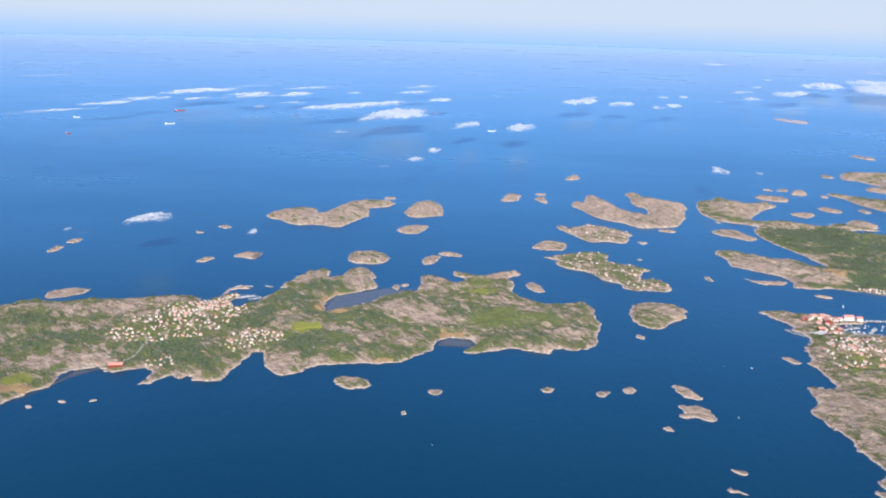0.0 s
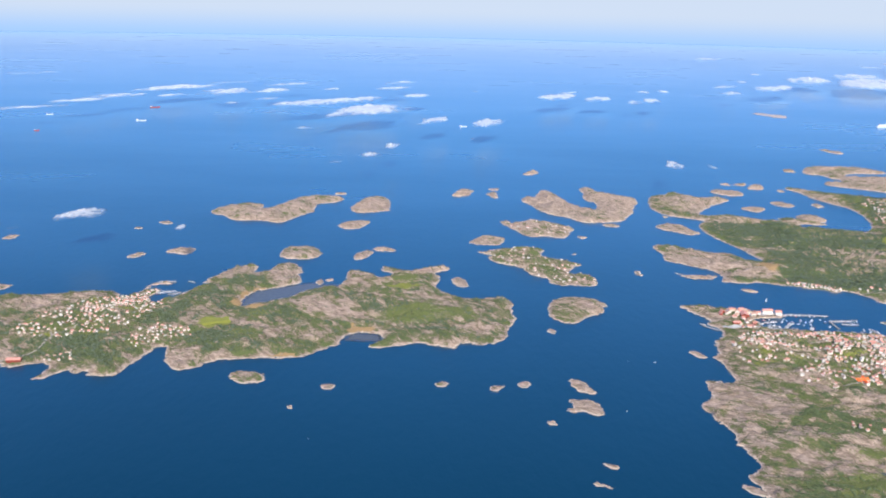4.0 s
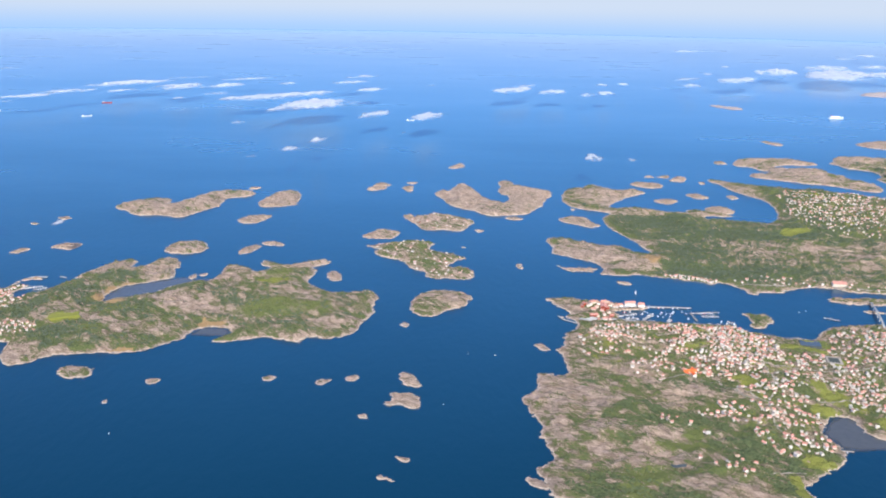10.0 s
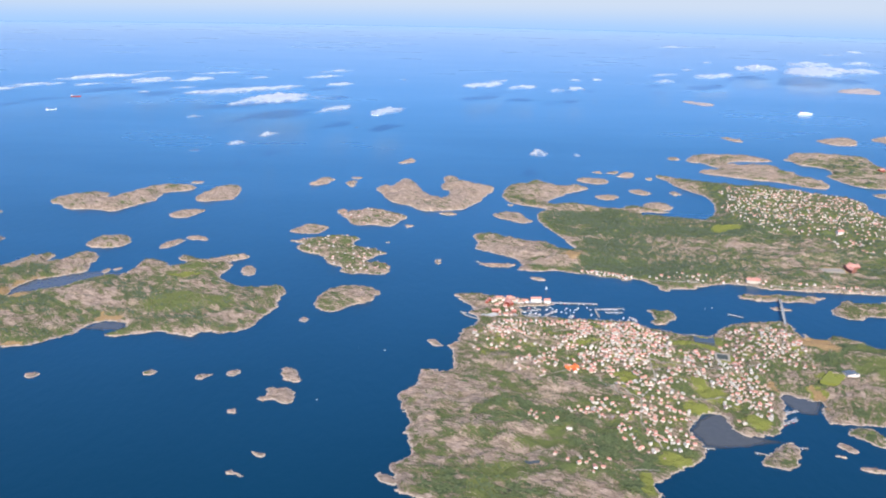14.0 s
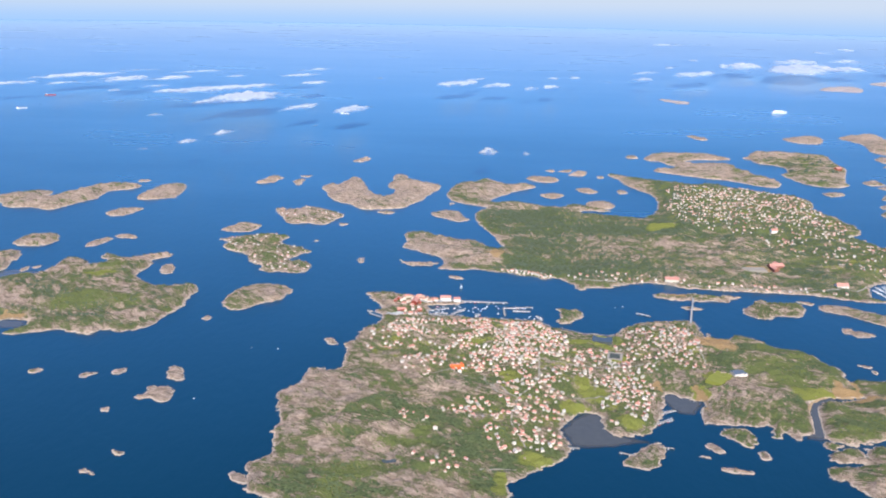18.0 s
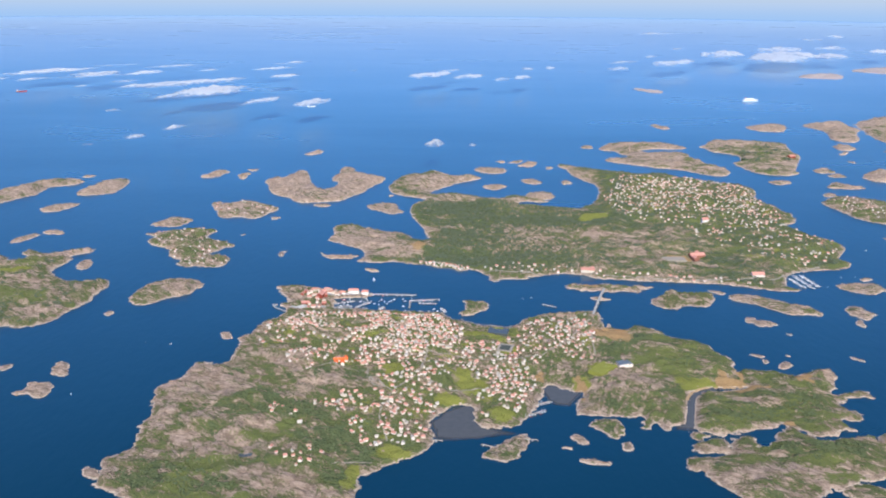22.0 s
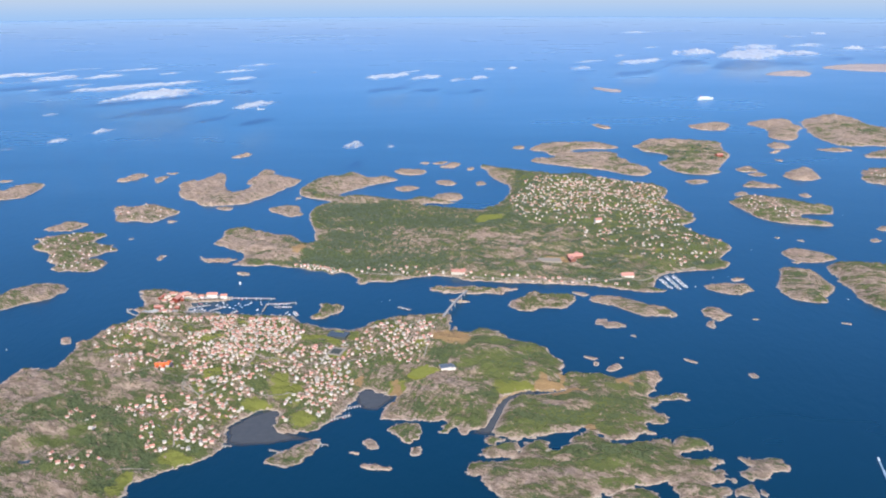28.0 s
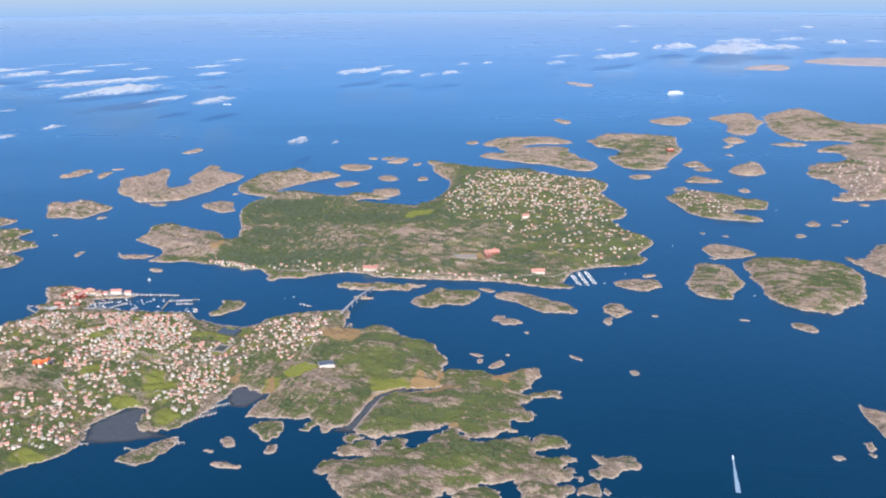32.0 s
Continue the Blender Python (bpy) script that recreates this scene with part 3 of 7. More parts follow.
def island(key, label, lobes, high=0.7, slope=2.0, green=0.2, rough=0.35, wood=0.0, step=0.6, cuts=(), material=None):
    isle = Isle(lobes, 100 + 13 * len(ISLES), high, slope, green, rough, wood, cuts, max(1.0, step / 0.5))
    step = 0.75 * step if high < 1 else step
    ISLES[key] = isle
    pad = 3 * step
    nx, ny = (np.ceil((isle.top - isle.low + 2 * pad) / step)).astype(int) + 1
    gx, gy = np.meshgrid(isle.low[0] - pad + step * np.arange(nx), isle.low[1] - pad + step * np.arange(ny), indexing="ij")
    d = isle.depth(gx, gy)
    z = isle.height(gx, gy, d)
    idx = np.arange(nx * ny).reshape(nx, ny)
    q = np.stack([idx[:-1, :-1], idx[1:, :-1], idx[1:, 1:], idx[:-1, 1:]], -1).reshape(-1, 4)
    q = q[(d.ravel()[q] > -1.2 * step).any(1)]
    used = np.unique(q)
    back = np.full(nx * ny, -1)
    back[used] = np.arange(len(used))
    x, y, z, d = gx.ravel()[used], gy.ravel()[used], z.ravel()[used], d.ravel()[used]
    me = mesh_of("island", np.stack([x, y, z], -1), back[q], material or LAND, True)
    g, w, rim = isle.cover(x, y, d)
    g = g + 0.3 * blot(x, y, SPOTS_WOOD) - 0.5 * blot(x, y, SPOTS_BARE)
    w = w + 0.45 * blot(x, y, SPOTS_WOOD) - 0.6 * blot(x, y, SPOTS_BARE)
    town = np.zeros(x.shape)
    for outline in TOWNS.get(key, ()):
        town = np.maximum(town, smooth(-1.5, 1.5, inland(x, y, outline)))
    g, w = g + 0.10 * town, w - 0.26 * town
    lawn = np.maximum(blot(x, y, SPOTS_LAWN), town * (0.21 + 0.5 * fractal(x / 5, y / 4, isle.seed + 15, 4, 0.6)))
    for name, values in (("green", g), ("wood", w), ("rim", rim), ("lawn", lawn), ("lush", blot(x, y, SPOTS_LUSH)), ("sand", blot(x, y, SPOTS_SAND))):
        me.attributes.new(name, "FLOAT", "POINT").data.foreach_set("value", np.ascontiguousarray(values, np.float32))
    ob = tagged(new("island", me), label, "island", "islands of the archipelago")
    outcrops(isle, ob, step)
    return ob


CHANNEL = [(238.3, 181.1), (239.8, 186.3), (241.3, 190.8), (242.9, 195.9), (244.6, 199.9), (247.5, 201.2), (250, 201.8), (250, 201.1), (247.8, 200.3), (246.2, 199.2), (244.9, 195.7), (243.5, 192.1), (242.5, 188.3), (241.4, 184.7), (240.2, 180.3)]
DONSO = [
    [(115.5, 275.3), (124.3, 276), (134.8, 272.1), (151.1, 269.8), (151.2, 266), (139.4, 264.1), (134, 258.4), (124.3, 258.7), (126.6, 255.3), (136.3, 254.4), (147.7, 254.2), (164.8, 252.8), (175.2, 252.6), (179.5, 246.6), (184.6, 242.2), (193.3, 239.7), (198.2, 236.4), (197.4, 233.4), (200.7, 241), (203.8, 246.8), (209, 252.4), (215.8, 253.8), (221.6, 254.2), (226, 257), (229.2, 254.7), (228.4, 247.5), (228.4, 240.6), (230.2, 245.4), (231.2, 241.9), (233.1, 240.6), (235.6, 240.6), (236.7, 242.4), (238.2, 243.4), (241, 243), (243.5, 241.7), (245.9, 239.1), (247.7, 236.2), (251, 233.7), (254.4, 232.6), (256.9, 231.4)] + [(258.4, 229), (259, 225.5), (260.7, 222.5), (261.9, 219.9), (261.6, 217.3), (260.6, 214.8), (260.9, 212.3), (262.7, 208.9), (262.3, 203), (257.4, 202.2), (252.9, 202.4), (249.8, 201.7), (246, 200.6), (244.1, 199.3), (242.8, 195.3), (241.2, 190.3), (239.8, 186.3), (238.9, 183), (237.5, 182.4), (236.1, 181.3), (234, 179.1), (232, 179.1), (232.2, 181.7), (231.2, 183.8), (230.3, 181.1), (229.2, 179.8), (226.7, 180.2), (227.8, 181.6), (228.8, 183.8), (229, 185.7), (226.9, 185.4), (224.8, 185), (222.7, 185.8), (219.1, 185.7), (216.3, 185.9), (214.1, 186.1), (212.2, 186.7), (212.9, 191.3), (214.1, 193.7), (215.4, 196.1)] + [(215.4, 198.6), (213.6, 198.5), (210.8, 199.4), (208.9, 200.6), (207.1, 202.5), (205.7, 201.5), (204, 194.6), (202.8, 191.5), (201.6, 187.6), (199.6, 183.6), (197.4, 180.8), (194.6, 179.3), (191.2, 178.9), (189.1, 178.3), (187, 179.5), (186.2, 182.2), (186.3, 187), (185.7, 189.9), (183, 190.1), (179.5, 188.5), (176.9, 183.8), (175.4, 181.5), (175.5, 179.1), (176.5, 177.3), (176.9, 174.7), (176, 170.1), (172.5, 165.2), (167.7, 162.3), (163, 159.2), (161.1, 157.4), (160.8, 154.8), (161.3, 153.4), (160.8, 150.7), (160.6, 148.5), (154.9, 144.7), (144.4, 140.6), (130.3, 141.3), (120, 143.9), (115.8, 145.5), (112.8, 146.9)] + [(110.4, 148.2), (103.9, 151.8), (103.3, 153.6), (103.5, 156.5), (102.5, 158.6), (101.4, 161.3), (103.2, 163.3), (105.4, 166.5), (106.6, 170.3), (105, 172.5), (104.5, 176.8), (104.8, 180.6), (104.5, 184.3), (103.2, 187.8), (102, 192.4), (101, 196.2), (102.4, 199.2), (104.9, 200.7), (106.1, 203.4), (105.9, 208), (107, 212.5), (109.7, 212.2), (112.8, 211.3), (116.3, 212.9), (115.7, 216.7), (116, 222.6), (115.3, 226.7), (114, 229.6), (117.1, 232.3), (117.4, 237.7), (119.8, 243.4), (123.2, 247.4), (124.5, 251.4), (123.2, 255), (118.7, 257.3), (124.1, 260.3), (120.5, 265.5), (117.8, 270.9)],
    [(259, 210.2), (262.1, 213), (263.3, 213.8), (265.7, 213.8), (267.9, 212.8), (271.2, 213.3), (274, 211.2), (276.5, 209.3), (279.6, 212.1), (283, 213.6), (285.6, 214.7), (288, 214.7), (288, 210.9), (288.4, 209.6), (285.7, 207.5), (285.3, 204.2), (283.3, 201.9), (282, 200.9), (282.2, 199.7), (284.7, 199.8), (287.3, 201.4), (290.9, 202.4), (292.5, 201.2), (291.9, 199.9), (293.1, 197.8), (292.2, 197.2), (290.3, 198.4), (286.5, 198), (285, 197.6), (284.2, 195.5), (282.5, 194.2), (281.6, 195.4), (281.9, 193.1), (282.7, 190.8), (284.5, 190.5), (284.7, 188), (283.8, 186), (281.6, 185.7), (279.7, 186.5), (278.8, 185.6)] + [(278.4, 183.7), (279.4, 181.9), (280.3, 181.4), (278.5, 180.8), (277.2, 181.3), (275.8, 180.8), (274.7, 178.9), (272.6, 178.1), (270.5, 178.1), (268, 179.3), (266.5, 180.5), (265.7, 181.5), (264.4, 182), (263.2, 183.9), (261, 182.7), (258.1, 181.1), (255.2, 180), (252.5, 179.4), (249.7, 178.3), (246.2, 177.7), (244.2, 177.6), (243.6, 178.6), (241.5, 178.8), (240.2, 180.6), (239.6, 181.9), (240.7, 185.2), (241.8, 188), (242.6, 190.9), (243.9, 193.2), (245.1, 197.2), (247.4, 199.4), (251.2, 200.1), (254.3, 200.8), (258.1, 201.6), (260.5, 202.9)],
    [(246.9, 172.2), (248.1, 175.7), (250.2, 177), (252.5, 177.1), (253.8, 176.3), (254, 174.1), (253.4, 172.4), (255.2, 172.9), (256.4, 175.2), (258.1, 175.2), (259.1, 177.7), (261.3, 179.9), (263.7, 182), (265.3, 183.4), (265.9, 180.5), (267, 178.5), (269, 176.8), (271.5, 176.1), (273.7, 177.1), (277.2, 178), (280, 178.3), (282.1, 178.9), (283, 177.9), (282.1, 175.4), (283.4, 177.4), (284.8, 178.7), (286.9, 179.3), (290.4, 179.6), (291.3, 178.1), (291.9, 176.6), (292.1, 175.1), (290.8, 173.9), (288.3, 174.3), (286.6, 173.1), (284, 173), (283, 171.5), (284.6, 170.2), (287.8, 170), (290.9, 171), (292.4, 170.4)] + [(292.2, 168.5), (290.2, 168.5), (290.2, 167.3), (289.1, 165.7), (291.1, 166), (292.4, 164.9), (291.4, 162.9), (292.1, 162.3), (293.5, 162.4), (293.1, 161.5), (291.5, 161.2), (289.5, 160.6), (288.1, 161.4), (287.3, 160.1), (288.6, 158.9), (290.9, 159.1), (291.8, 158.1), (289.9, 156.1), (287.2, 152.6), (282.5, 150.6), (279.2, 153.4), (279.5, 155.8), (278.9, 157), (278.6, 158.4), (278.1, 160.5), (277.4, 160.9), (275.3, 160), (272.8, 159.5), (269.6, 158.8), (267.5, 157.5), (265.5, 156), (263.1, 155.9), (261.1, 154.5), (259, 152.1), (254.5, 149.3), (248.7, 148.4), (243.6, 151.2), (242.5, 153.2), (241.4, 154.7), (240.2, 155.7)] + [(239.2, 157.1), (238.2, 158.7), (237.5, 160.4), (237, 162.1), (235.8, 161.9), (234.5, 162.9), (234.2, 165.8), (235.4, 167.4), (237.3, 167.7), (239.9, 168.3), (243.2, 168.8), (244.5, 169.1)],
    [(238.1, 178.5), (239.9, 179.3), (241.5, 178.3), (243.5, 177.8), (243.9, 176.6), (242.1, 176.3), (241.1, 175), (239.5, 174.7), (238.4, 175.9)],
    [(237.4, 172.5), (238.5, 174.2), (240.7, 174.8), (243.5, 176.6), (245.7, 175.6), (246.5, 174.4), (246.2, 172.2), (247.8, 171.3), (247.1, 169.1), (244.5, 169.8), (241.2, 169.2), (238.4, 169.1), (237.6, 170.8)],
    [(291.8, 158.1), (293.1, 159.4), (294.9, 160.3), (296.8, 160.5), (296.7, 158.3), (296.5, 156.2), (295, 155.2), (293.3, 156.1), (291, 155.5)],
    [(180.5, 246.4), (187.5, 242.7), (192.7, 240.8), (198.4, 240.4), (201, 243.6), (203.5, 247), (207, 244), (204, 236), (199, 229), (190, 230), (182, 239)],
    [(121.8, 263.4), (136.2, 268.2), (139.2, 261.4), (139.1, 252.1), (125.1, 252.1)],
]
island("donso", "large rocky island with heath, woods and a village", DONSO, high=2.6, slope=7, green=0.67, rough=0.5, wood=0.16, step=0.42, cuts=(CHANNEL,))
STYRSO = [
    [(142.2, 428.3), (142.9, 440.3), (146.6, 454.4), (150.2, 461.9), (158.2, 463.5), (161.8, 472.7), (166.6, 474.3), (173.1, 463.7), (178.7, 457.8), (184.9, 460.9), (193.5, 456.6), (190.8, 450.8), (183.4, 445.1), (179.1, 440.9), (175.3, 434.1), (170, 427.5), (166.4, 421.1), (165.7, 416.1), (177.6, 416.3), (189.9, 412.9), (196.6, 404.7), (204.9, 409.5), (206.1, 414.4), (213.5, 413.3), (222.6, 405.2), (227, 402.9), (222.7, 400.6), (214, 402.7), (210, 398.1), (220.1, 395), (231.4, 390.8), (238.4, 388.8), (242.6, 391), (246.9, 397.7), (251.6, 408), (255, 420.1), (257.1, 432.8), (254.6, 446.2), (250.1, 453.2), (245.6, 467.8)] + [(244.8, 480.2), (240.9, 489.9), (241.6, 496.6), (247.2, 493.3), (251.1, 486.8), (259.6, 485.3), (267.7, 479), (272.6, 475.9), (277.3, 472.9), (287.1, 471.5), (292.3, 473.1), (300.6, 473.2), (304.9, 468.7), (308.5, 459.8), (315.6, 454.2), (324.6, 451.5), (331.7, 447.4), (338.6, 443.5), (341.7, 434.2), (338.2, 421.5), (333.8, 415.3), (336.3, 407.2), (338.4, 398.2), (340.1, 388.5), (343.4, 385.4), (340.7, 380.3), (341, 374.3), (337.6, 368.4), (331.4, 364.5), (332.6, 359), (333.7, 353.7), (336.3, 349.4), (338.8, 345.2), (342.5, 341.1), (343.7, 337), (344.8, 331.5), (341.3, 325.3), (337, 320), (334.6, 314.2), (337.5, 312.9)] + [(336.7, 308.7), (333.9, 304.6), (327.9, 302.5), (321.1, 301), (314.3, 299.6), (309.5, 297.5), (306.1, 293.7), (303.5, 289.3), (301.3, 283.9), (303.7, 281), (305.7, 279.3), (302.9, 277.6), (298.8, 276.9), (295, 277.9), (291.2, 279), (285.6, 281.7), (279.8, 284), (269.7, 284.9), (259.4, 285.9), (249, 285.7), (240.7, 287.3), (236.5, 287.2), (232.3, 288.9), (228.1, 291.9), (222.7, 293.1), (219.5, 292.4), (215.3, 291), (209.1, 289), (205.2, 285.3), (200.9, 286.4), (196.8, 285.7), (195.1, 282.7), (192.7, 285), (193.2, 288.7), (189.2, 294.3), (185.6, 296.8), (182.9, 293.5), (179, 297.3), (173.4, 297.8), (168.3, 301)] + [(161.4, 302.2), (156.3, 304.8), (151.3, 302.7), (145.7, 302.6), (140.2, 304.5), (142.3, 306.6), (143.2, 311.6), (142.8, 317.4), (138, 321.8), (133.8, 324), (130.3, 327.9), (125.2, 330.2), (125.2, 334.2), (126.4, 340.9), (125.1, 347.8), (125.1, 354.1), (128.2, 356.9), (133.6, 356.1), (137.4, 351.6), (143.2, 349), (151.8, 344.8), (158.8, 341.5), (161.9, 334.9), (165.5, 332.6), (168.3, 333.4), (167, 341.7), (164, 354.8), (160.1, 367), (156.6, 380.9), (157.6, 394.9), (164.8, 403), (159.7, 407.6), (150, 412.2), (144.3, 418.2)],
]
island("styrso", "large wooded island with villages along its shores", STYRSO, high=3.0, slope=9, green=0.76, rough=0.5, wood=0.42, step=0.7)
VRANGO = [
    [(-119.5, 181.9), (-114.2, 188.1), (-110.4, 195.2), (-106.3, 200), (-107.3, 206.4), (-104.9, 210), (-97.8, 212.4), (-94.7, 208.7), (-88.3, 211.1), (-84.4, 212.5), (-82.1, 208.8), (-83.7, 202.1), (-80.7, 202.3), (-76.8, 208.4), (-73.1, 205.7), (-72.1, 208.7), (-68.5, 204.9), (-61.3, 205.7), (-60.9, 210.2), (-58.7, 219.8), (-56.6, 226.7), (-53.6, 225.7), (-51.8, 217.5), (-46.5, 210), (-41.1, 211.1), (-38, 217.2), (-28.3, 219.9), (-16.5, 220.7), (-11.2, 221.9), (-7.4, 225.9), (-2.3, 232.3), (-0.7, 239.8), (4.8, 242.1), (10.8, 240.2), (11.4, 236), (7, 231.2), (10, 229.2)] + [(19, 233), (22.7, 235), (27.9, 232.7), (34.8, 231), (37.1, 235.6), (43.1, 233.8), (51.1, 238.4), (51.7, 247), (55, 254.8), (54.4, 265.5), (55.5, 274.2), (52.1, 278.7), (42.4, 276.1), (35.4, 278.6), (30.5, 282.5), (26.6, 287.3), (28.8, 301), (25.8, 306.4), (33, 310.8), (31.1, 315.9), (22.7, 312.1), (15.5, 307), (5.3, 313.5), (4.1, 308.1), (10.9, 302.9), (5.2, 296.8), (3.7, 300.1), (-2.7, 306.8), (-9.1, 306.2), (-8.1, 297.7), (-9.2, 285.5), (-19.3, 283.3), (-24.8, 273.6), (-34.2, 266.9), (-40.5, 261.9), (-42.6, 269.1), (-39.8, 278.4)] + [(-32, 283.5), (-23.7, 290.8), (-28.2, 299.4), (-25.7, 303.2), (-30.8, 314), (-37.7, 313.3), (-39.7, 301.9), (-45.1, 300), (-45.4, 310.3), (-51.1, 309.8), (-56.6, 301.8), (-61.6, 288.2), (-57.8, 285.2), (-63, 279.6), (-66.1, 270.2), (-69.1, 269.9), (-71.6, 263.9), (-76, 269.3), (-73, 277.5), (-79.4, 278.2), (-77.7, 283.5), (-70.4, 284.1), (-75.5, 287.6), (-79.5, 284.6), (-80.6, 275), (-85.9, 268.5), (-89.1, 275.5), (-99.3, 275.3), (-111.5, 269.4), (-130.2, 266), (-135, 263.3), (-144.6, 266.6), (-149.4, 264.4), (-149.3, 260.4), (-162.8, 256.5)],
]
island("vrango", "long rocky island with a fishing village and green heath", VRANGO, high=2.4, slope=7, green=0.66, rough=0.5, wood=0.27, step=0.55)
BRANNO = [
    [(504.6, 674.8), (525.9, 696.3), (547.3, 715.8), (556.1, 689.8), (550.6, 654.3), (556.6, 637.9), (564.6, 627.3), (593.9, 627.3), (629.9, 617.1), (512.6, 408.7), (483.6, 406.1), (470.9, 402.6), (447.4, 399), (446.9, 407.8), (456.4, 413.7), (464.4, 425.7), (462.6, 442.2), (457.2, 451.5), (456.4, 461.3), (470.3, 488.7), (485.2, 488.8), (499.1, 505.4), (499.6, 523), (487.2, 522.9), (500.3, 541.9), (526.7, 551.9), (517.9, 566.3), (489.5, 562), (485.9, 595.3), (492.6, 632.6)],
]
island("branno", "large far rocky island with scattered houses", BRANNO, high=3.0, slope=12, green=0.38, rough=1.6, wood=0.05, step=1.5)
island("vr_w", "low rocky island with patches of heath", [[(-141.9, 268.6), (-143, 275.9), (-136.4, 279.7), (-128.9, 278.4), (-131.2, 272.6), (-137.4, 268.4)]], high=0.74, slope=1.63, green=0.16, rough=0.49, step=0.58)
island("sk1", "bare grey-pink rock islet in the open water", [[(-102.9, 317.3), (-99.9, 323.4), (-95.7, 322.9), (-98.7, 315.3)]], high=0.53, slope=1.15, green=0.06, rough=0.38, step=0.63)
island("sk2", "low rocky island with patches of heath", [[(-89.4, 324.4), (-86.4, 331.5), (-78, 332.4), (-77.2, 325.6), (-80.4, 322), (-85.9, 324.8)]], high=0.68, slope=1.48, green=0.16, rough=0.46, step=0.64)
island("bal1", "low rocky island with patches of heath", [[(-168.5, 323.3), (-168.2, 333.8), (-163.9, 332.4), (-164.7, 323.6)]], high=0.62, slope=1.34, green=0.16, rough=0.44, step=0.7)
island("bal2", "bare grey-pink rock islet in the open water", [[(-166.7, 338.5), (-166, 345.1), (-161.6, 345.6), (-162, 339)]], high=0.5, slope=1.07, green=0.06, rough=0.38, step=0.59)
island("f1", "rocky island with green heath", [[(-91.8, 396.6), (-88.5, 405.6), (-84, 412.6), (-77.4, 417.3), (-68.5, 418.5), (-66.7, 410.8), (-67.9, 405.6), (-62.5, 408.8), (-58.2, 414.5), (-57, 423.9), (-53.3, 431.3), (-46.2, 437.9), (-38.4, 438.9), (-30.3, 437.1), (-26.3, 433.3), (-29.5, 426), (-36.9, 422.4), (-39.7, 419.4), (-39.6, 409), (-38.1, 403), (-42.1, 398.8), (-45.5, 390.2), (-49.8, 379.5), (-53.9, 379), (-58.4, 381.9), (-65.6, 383.3), (-70.7, 380.5), (-76.8, 383.1), (-80.9, 389.5), (-87.2, 392.3)]], high=2.2, slope=5, green=0.3, rough=0.54, step=0.78)
island("f1t", "bare grey-pink rock islet in the open water", [[(-34.3, 448.3), (-27.9, 450.6), (-27.6, 444.7), (-33.3, 443.9)]], high=0.48, slope=1.04, green=0.06, rough=0.39, step=0.56)
island("f2", "low rocky island with patches of heath", [[(-20.9, 410.9), (-19.3, 421.5), (-15.9, 435.6), (-11.4, 440.5), (-5, 441.3), (-1, 427.8), (-0.9, 413.3), (1.5, 409.8), (-4.4, 406.6), (-10.3, 404.6), (-16.1, 402.7)]], high=1.59, slope=3.56, green=0.16, rough=0.54, step=0.8)
island("f3", "low rocky island with patches of heath", [[(-22.4, 376.7), (-19.4, 383.6), (-13.9, 386.5), (-7.7, 386.1), (-8.9, 378.2), (-12, 371.5), (-17.3, 369.8), (-20.7, 372.6)]], high=0.76, slope=1.67, green=0.16, rough=0.53, step=0.72)
island("h1", "rocky island with green heath", [[(-40.6, 331.8), (-38.1, 337.3), (-29.6, 339.9), (-22.6, 330.1), (-24.9, 321.7), (-33.8, 320), (-38.9, 323.6)]], high=0.95, slope=2.09, green=0.39, rough=0.61, step=0.63)
island("i1", "low rocky island with patches of heath", [[(-8.7, 328.2), (-4.4, 335.4), (-0.7, 333.2), (-3, 323.8), (-7.7, 320.9)]], high=0.76, slope=1.66, green=0.16, rough=0.51, step=0.62)
island("j1", "low rocky island with patches of heath", [[(-2.2, 338.2), (3, 341.4), (9.2, 336.7), (7.9, 334), (0.5, 335)]], high=0.65, slope=1.41, green=0.16, rough=0.45, step=0.64)
island("ia", "rocky island with green heath", [[(-30.1, 208.5), (-27.9, 210.5), (-22.2, 210.5), (-19, 205.5), (-20.7, 203.6), (-25.4, 203), (-28.9, 205.6)]], high=0.64, slope=1.39, green=0.59, rough=0.39, step=0.39)
island("id", "small bare skerry awash in the blue water", [[(-3, 203), (-1, 204.2), (1.1, 203.3), (0.3, 200.8), (-2.2, 201)]], high=0.39, slope=0.83, green=0.06, rough=0.25, step=0.34)
island("ie", "small bare skerry awash in the blue water", [[(28.5, 205.7), (30.7, 207.3), (32.7, 206), (31.4, 203.8), (29.1, 204)]], high=0.4, slope=0.84, green=0.06, rough=0.26, step=0.35)
island("ie2", "small bare skerry awash in the blue water", [[(44.2, 202.6), (44.7, 205.2), (46.9, 205.6), (48.6, 205.4), (47.4, 203.6), (46.3, 202.2)]], high=0.41, slope=0.88, green=0.06, rough=0.27, step=0.38)
island("ie3", "small bare skerry awash in the blue water", [[(51.8, 206.2), (52.9, 208.4), (55.6, 209), (55.6, 206.8), (54.4, 205), (52.9, 204.8)]], high=0.4, slope=0.84, green=0.06, rough=0.26, step=0.36)
island("ib", "low rocky island with patches of heath", [[(66.8, 207.1), (67.8, 208.9), (67.2, 210.7), (69.2, 210.4), (70.9, 209.8), (72, 207.4), (73.5, 204.6), (73.6, 202.2), (71.3, 202.1), (69.1, 203), (68, 206.1)]], high=0.6, slope=1.29, green=0.16, rough=0.37, step=0.39)
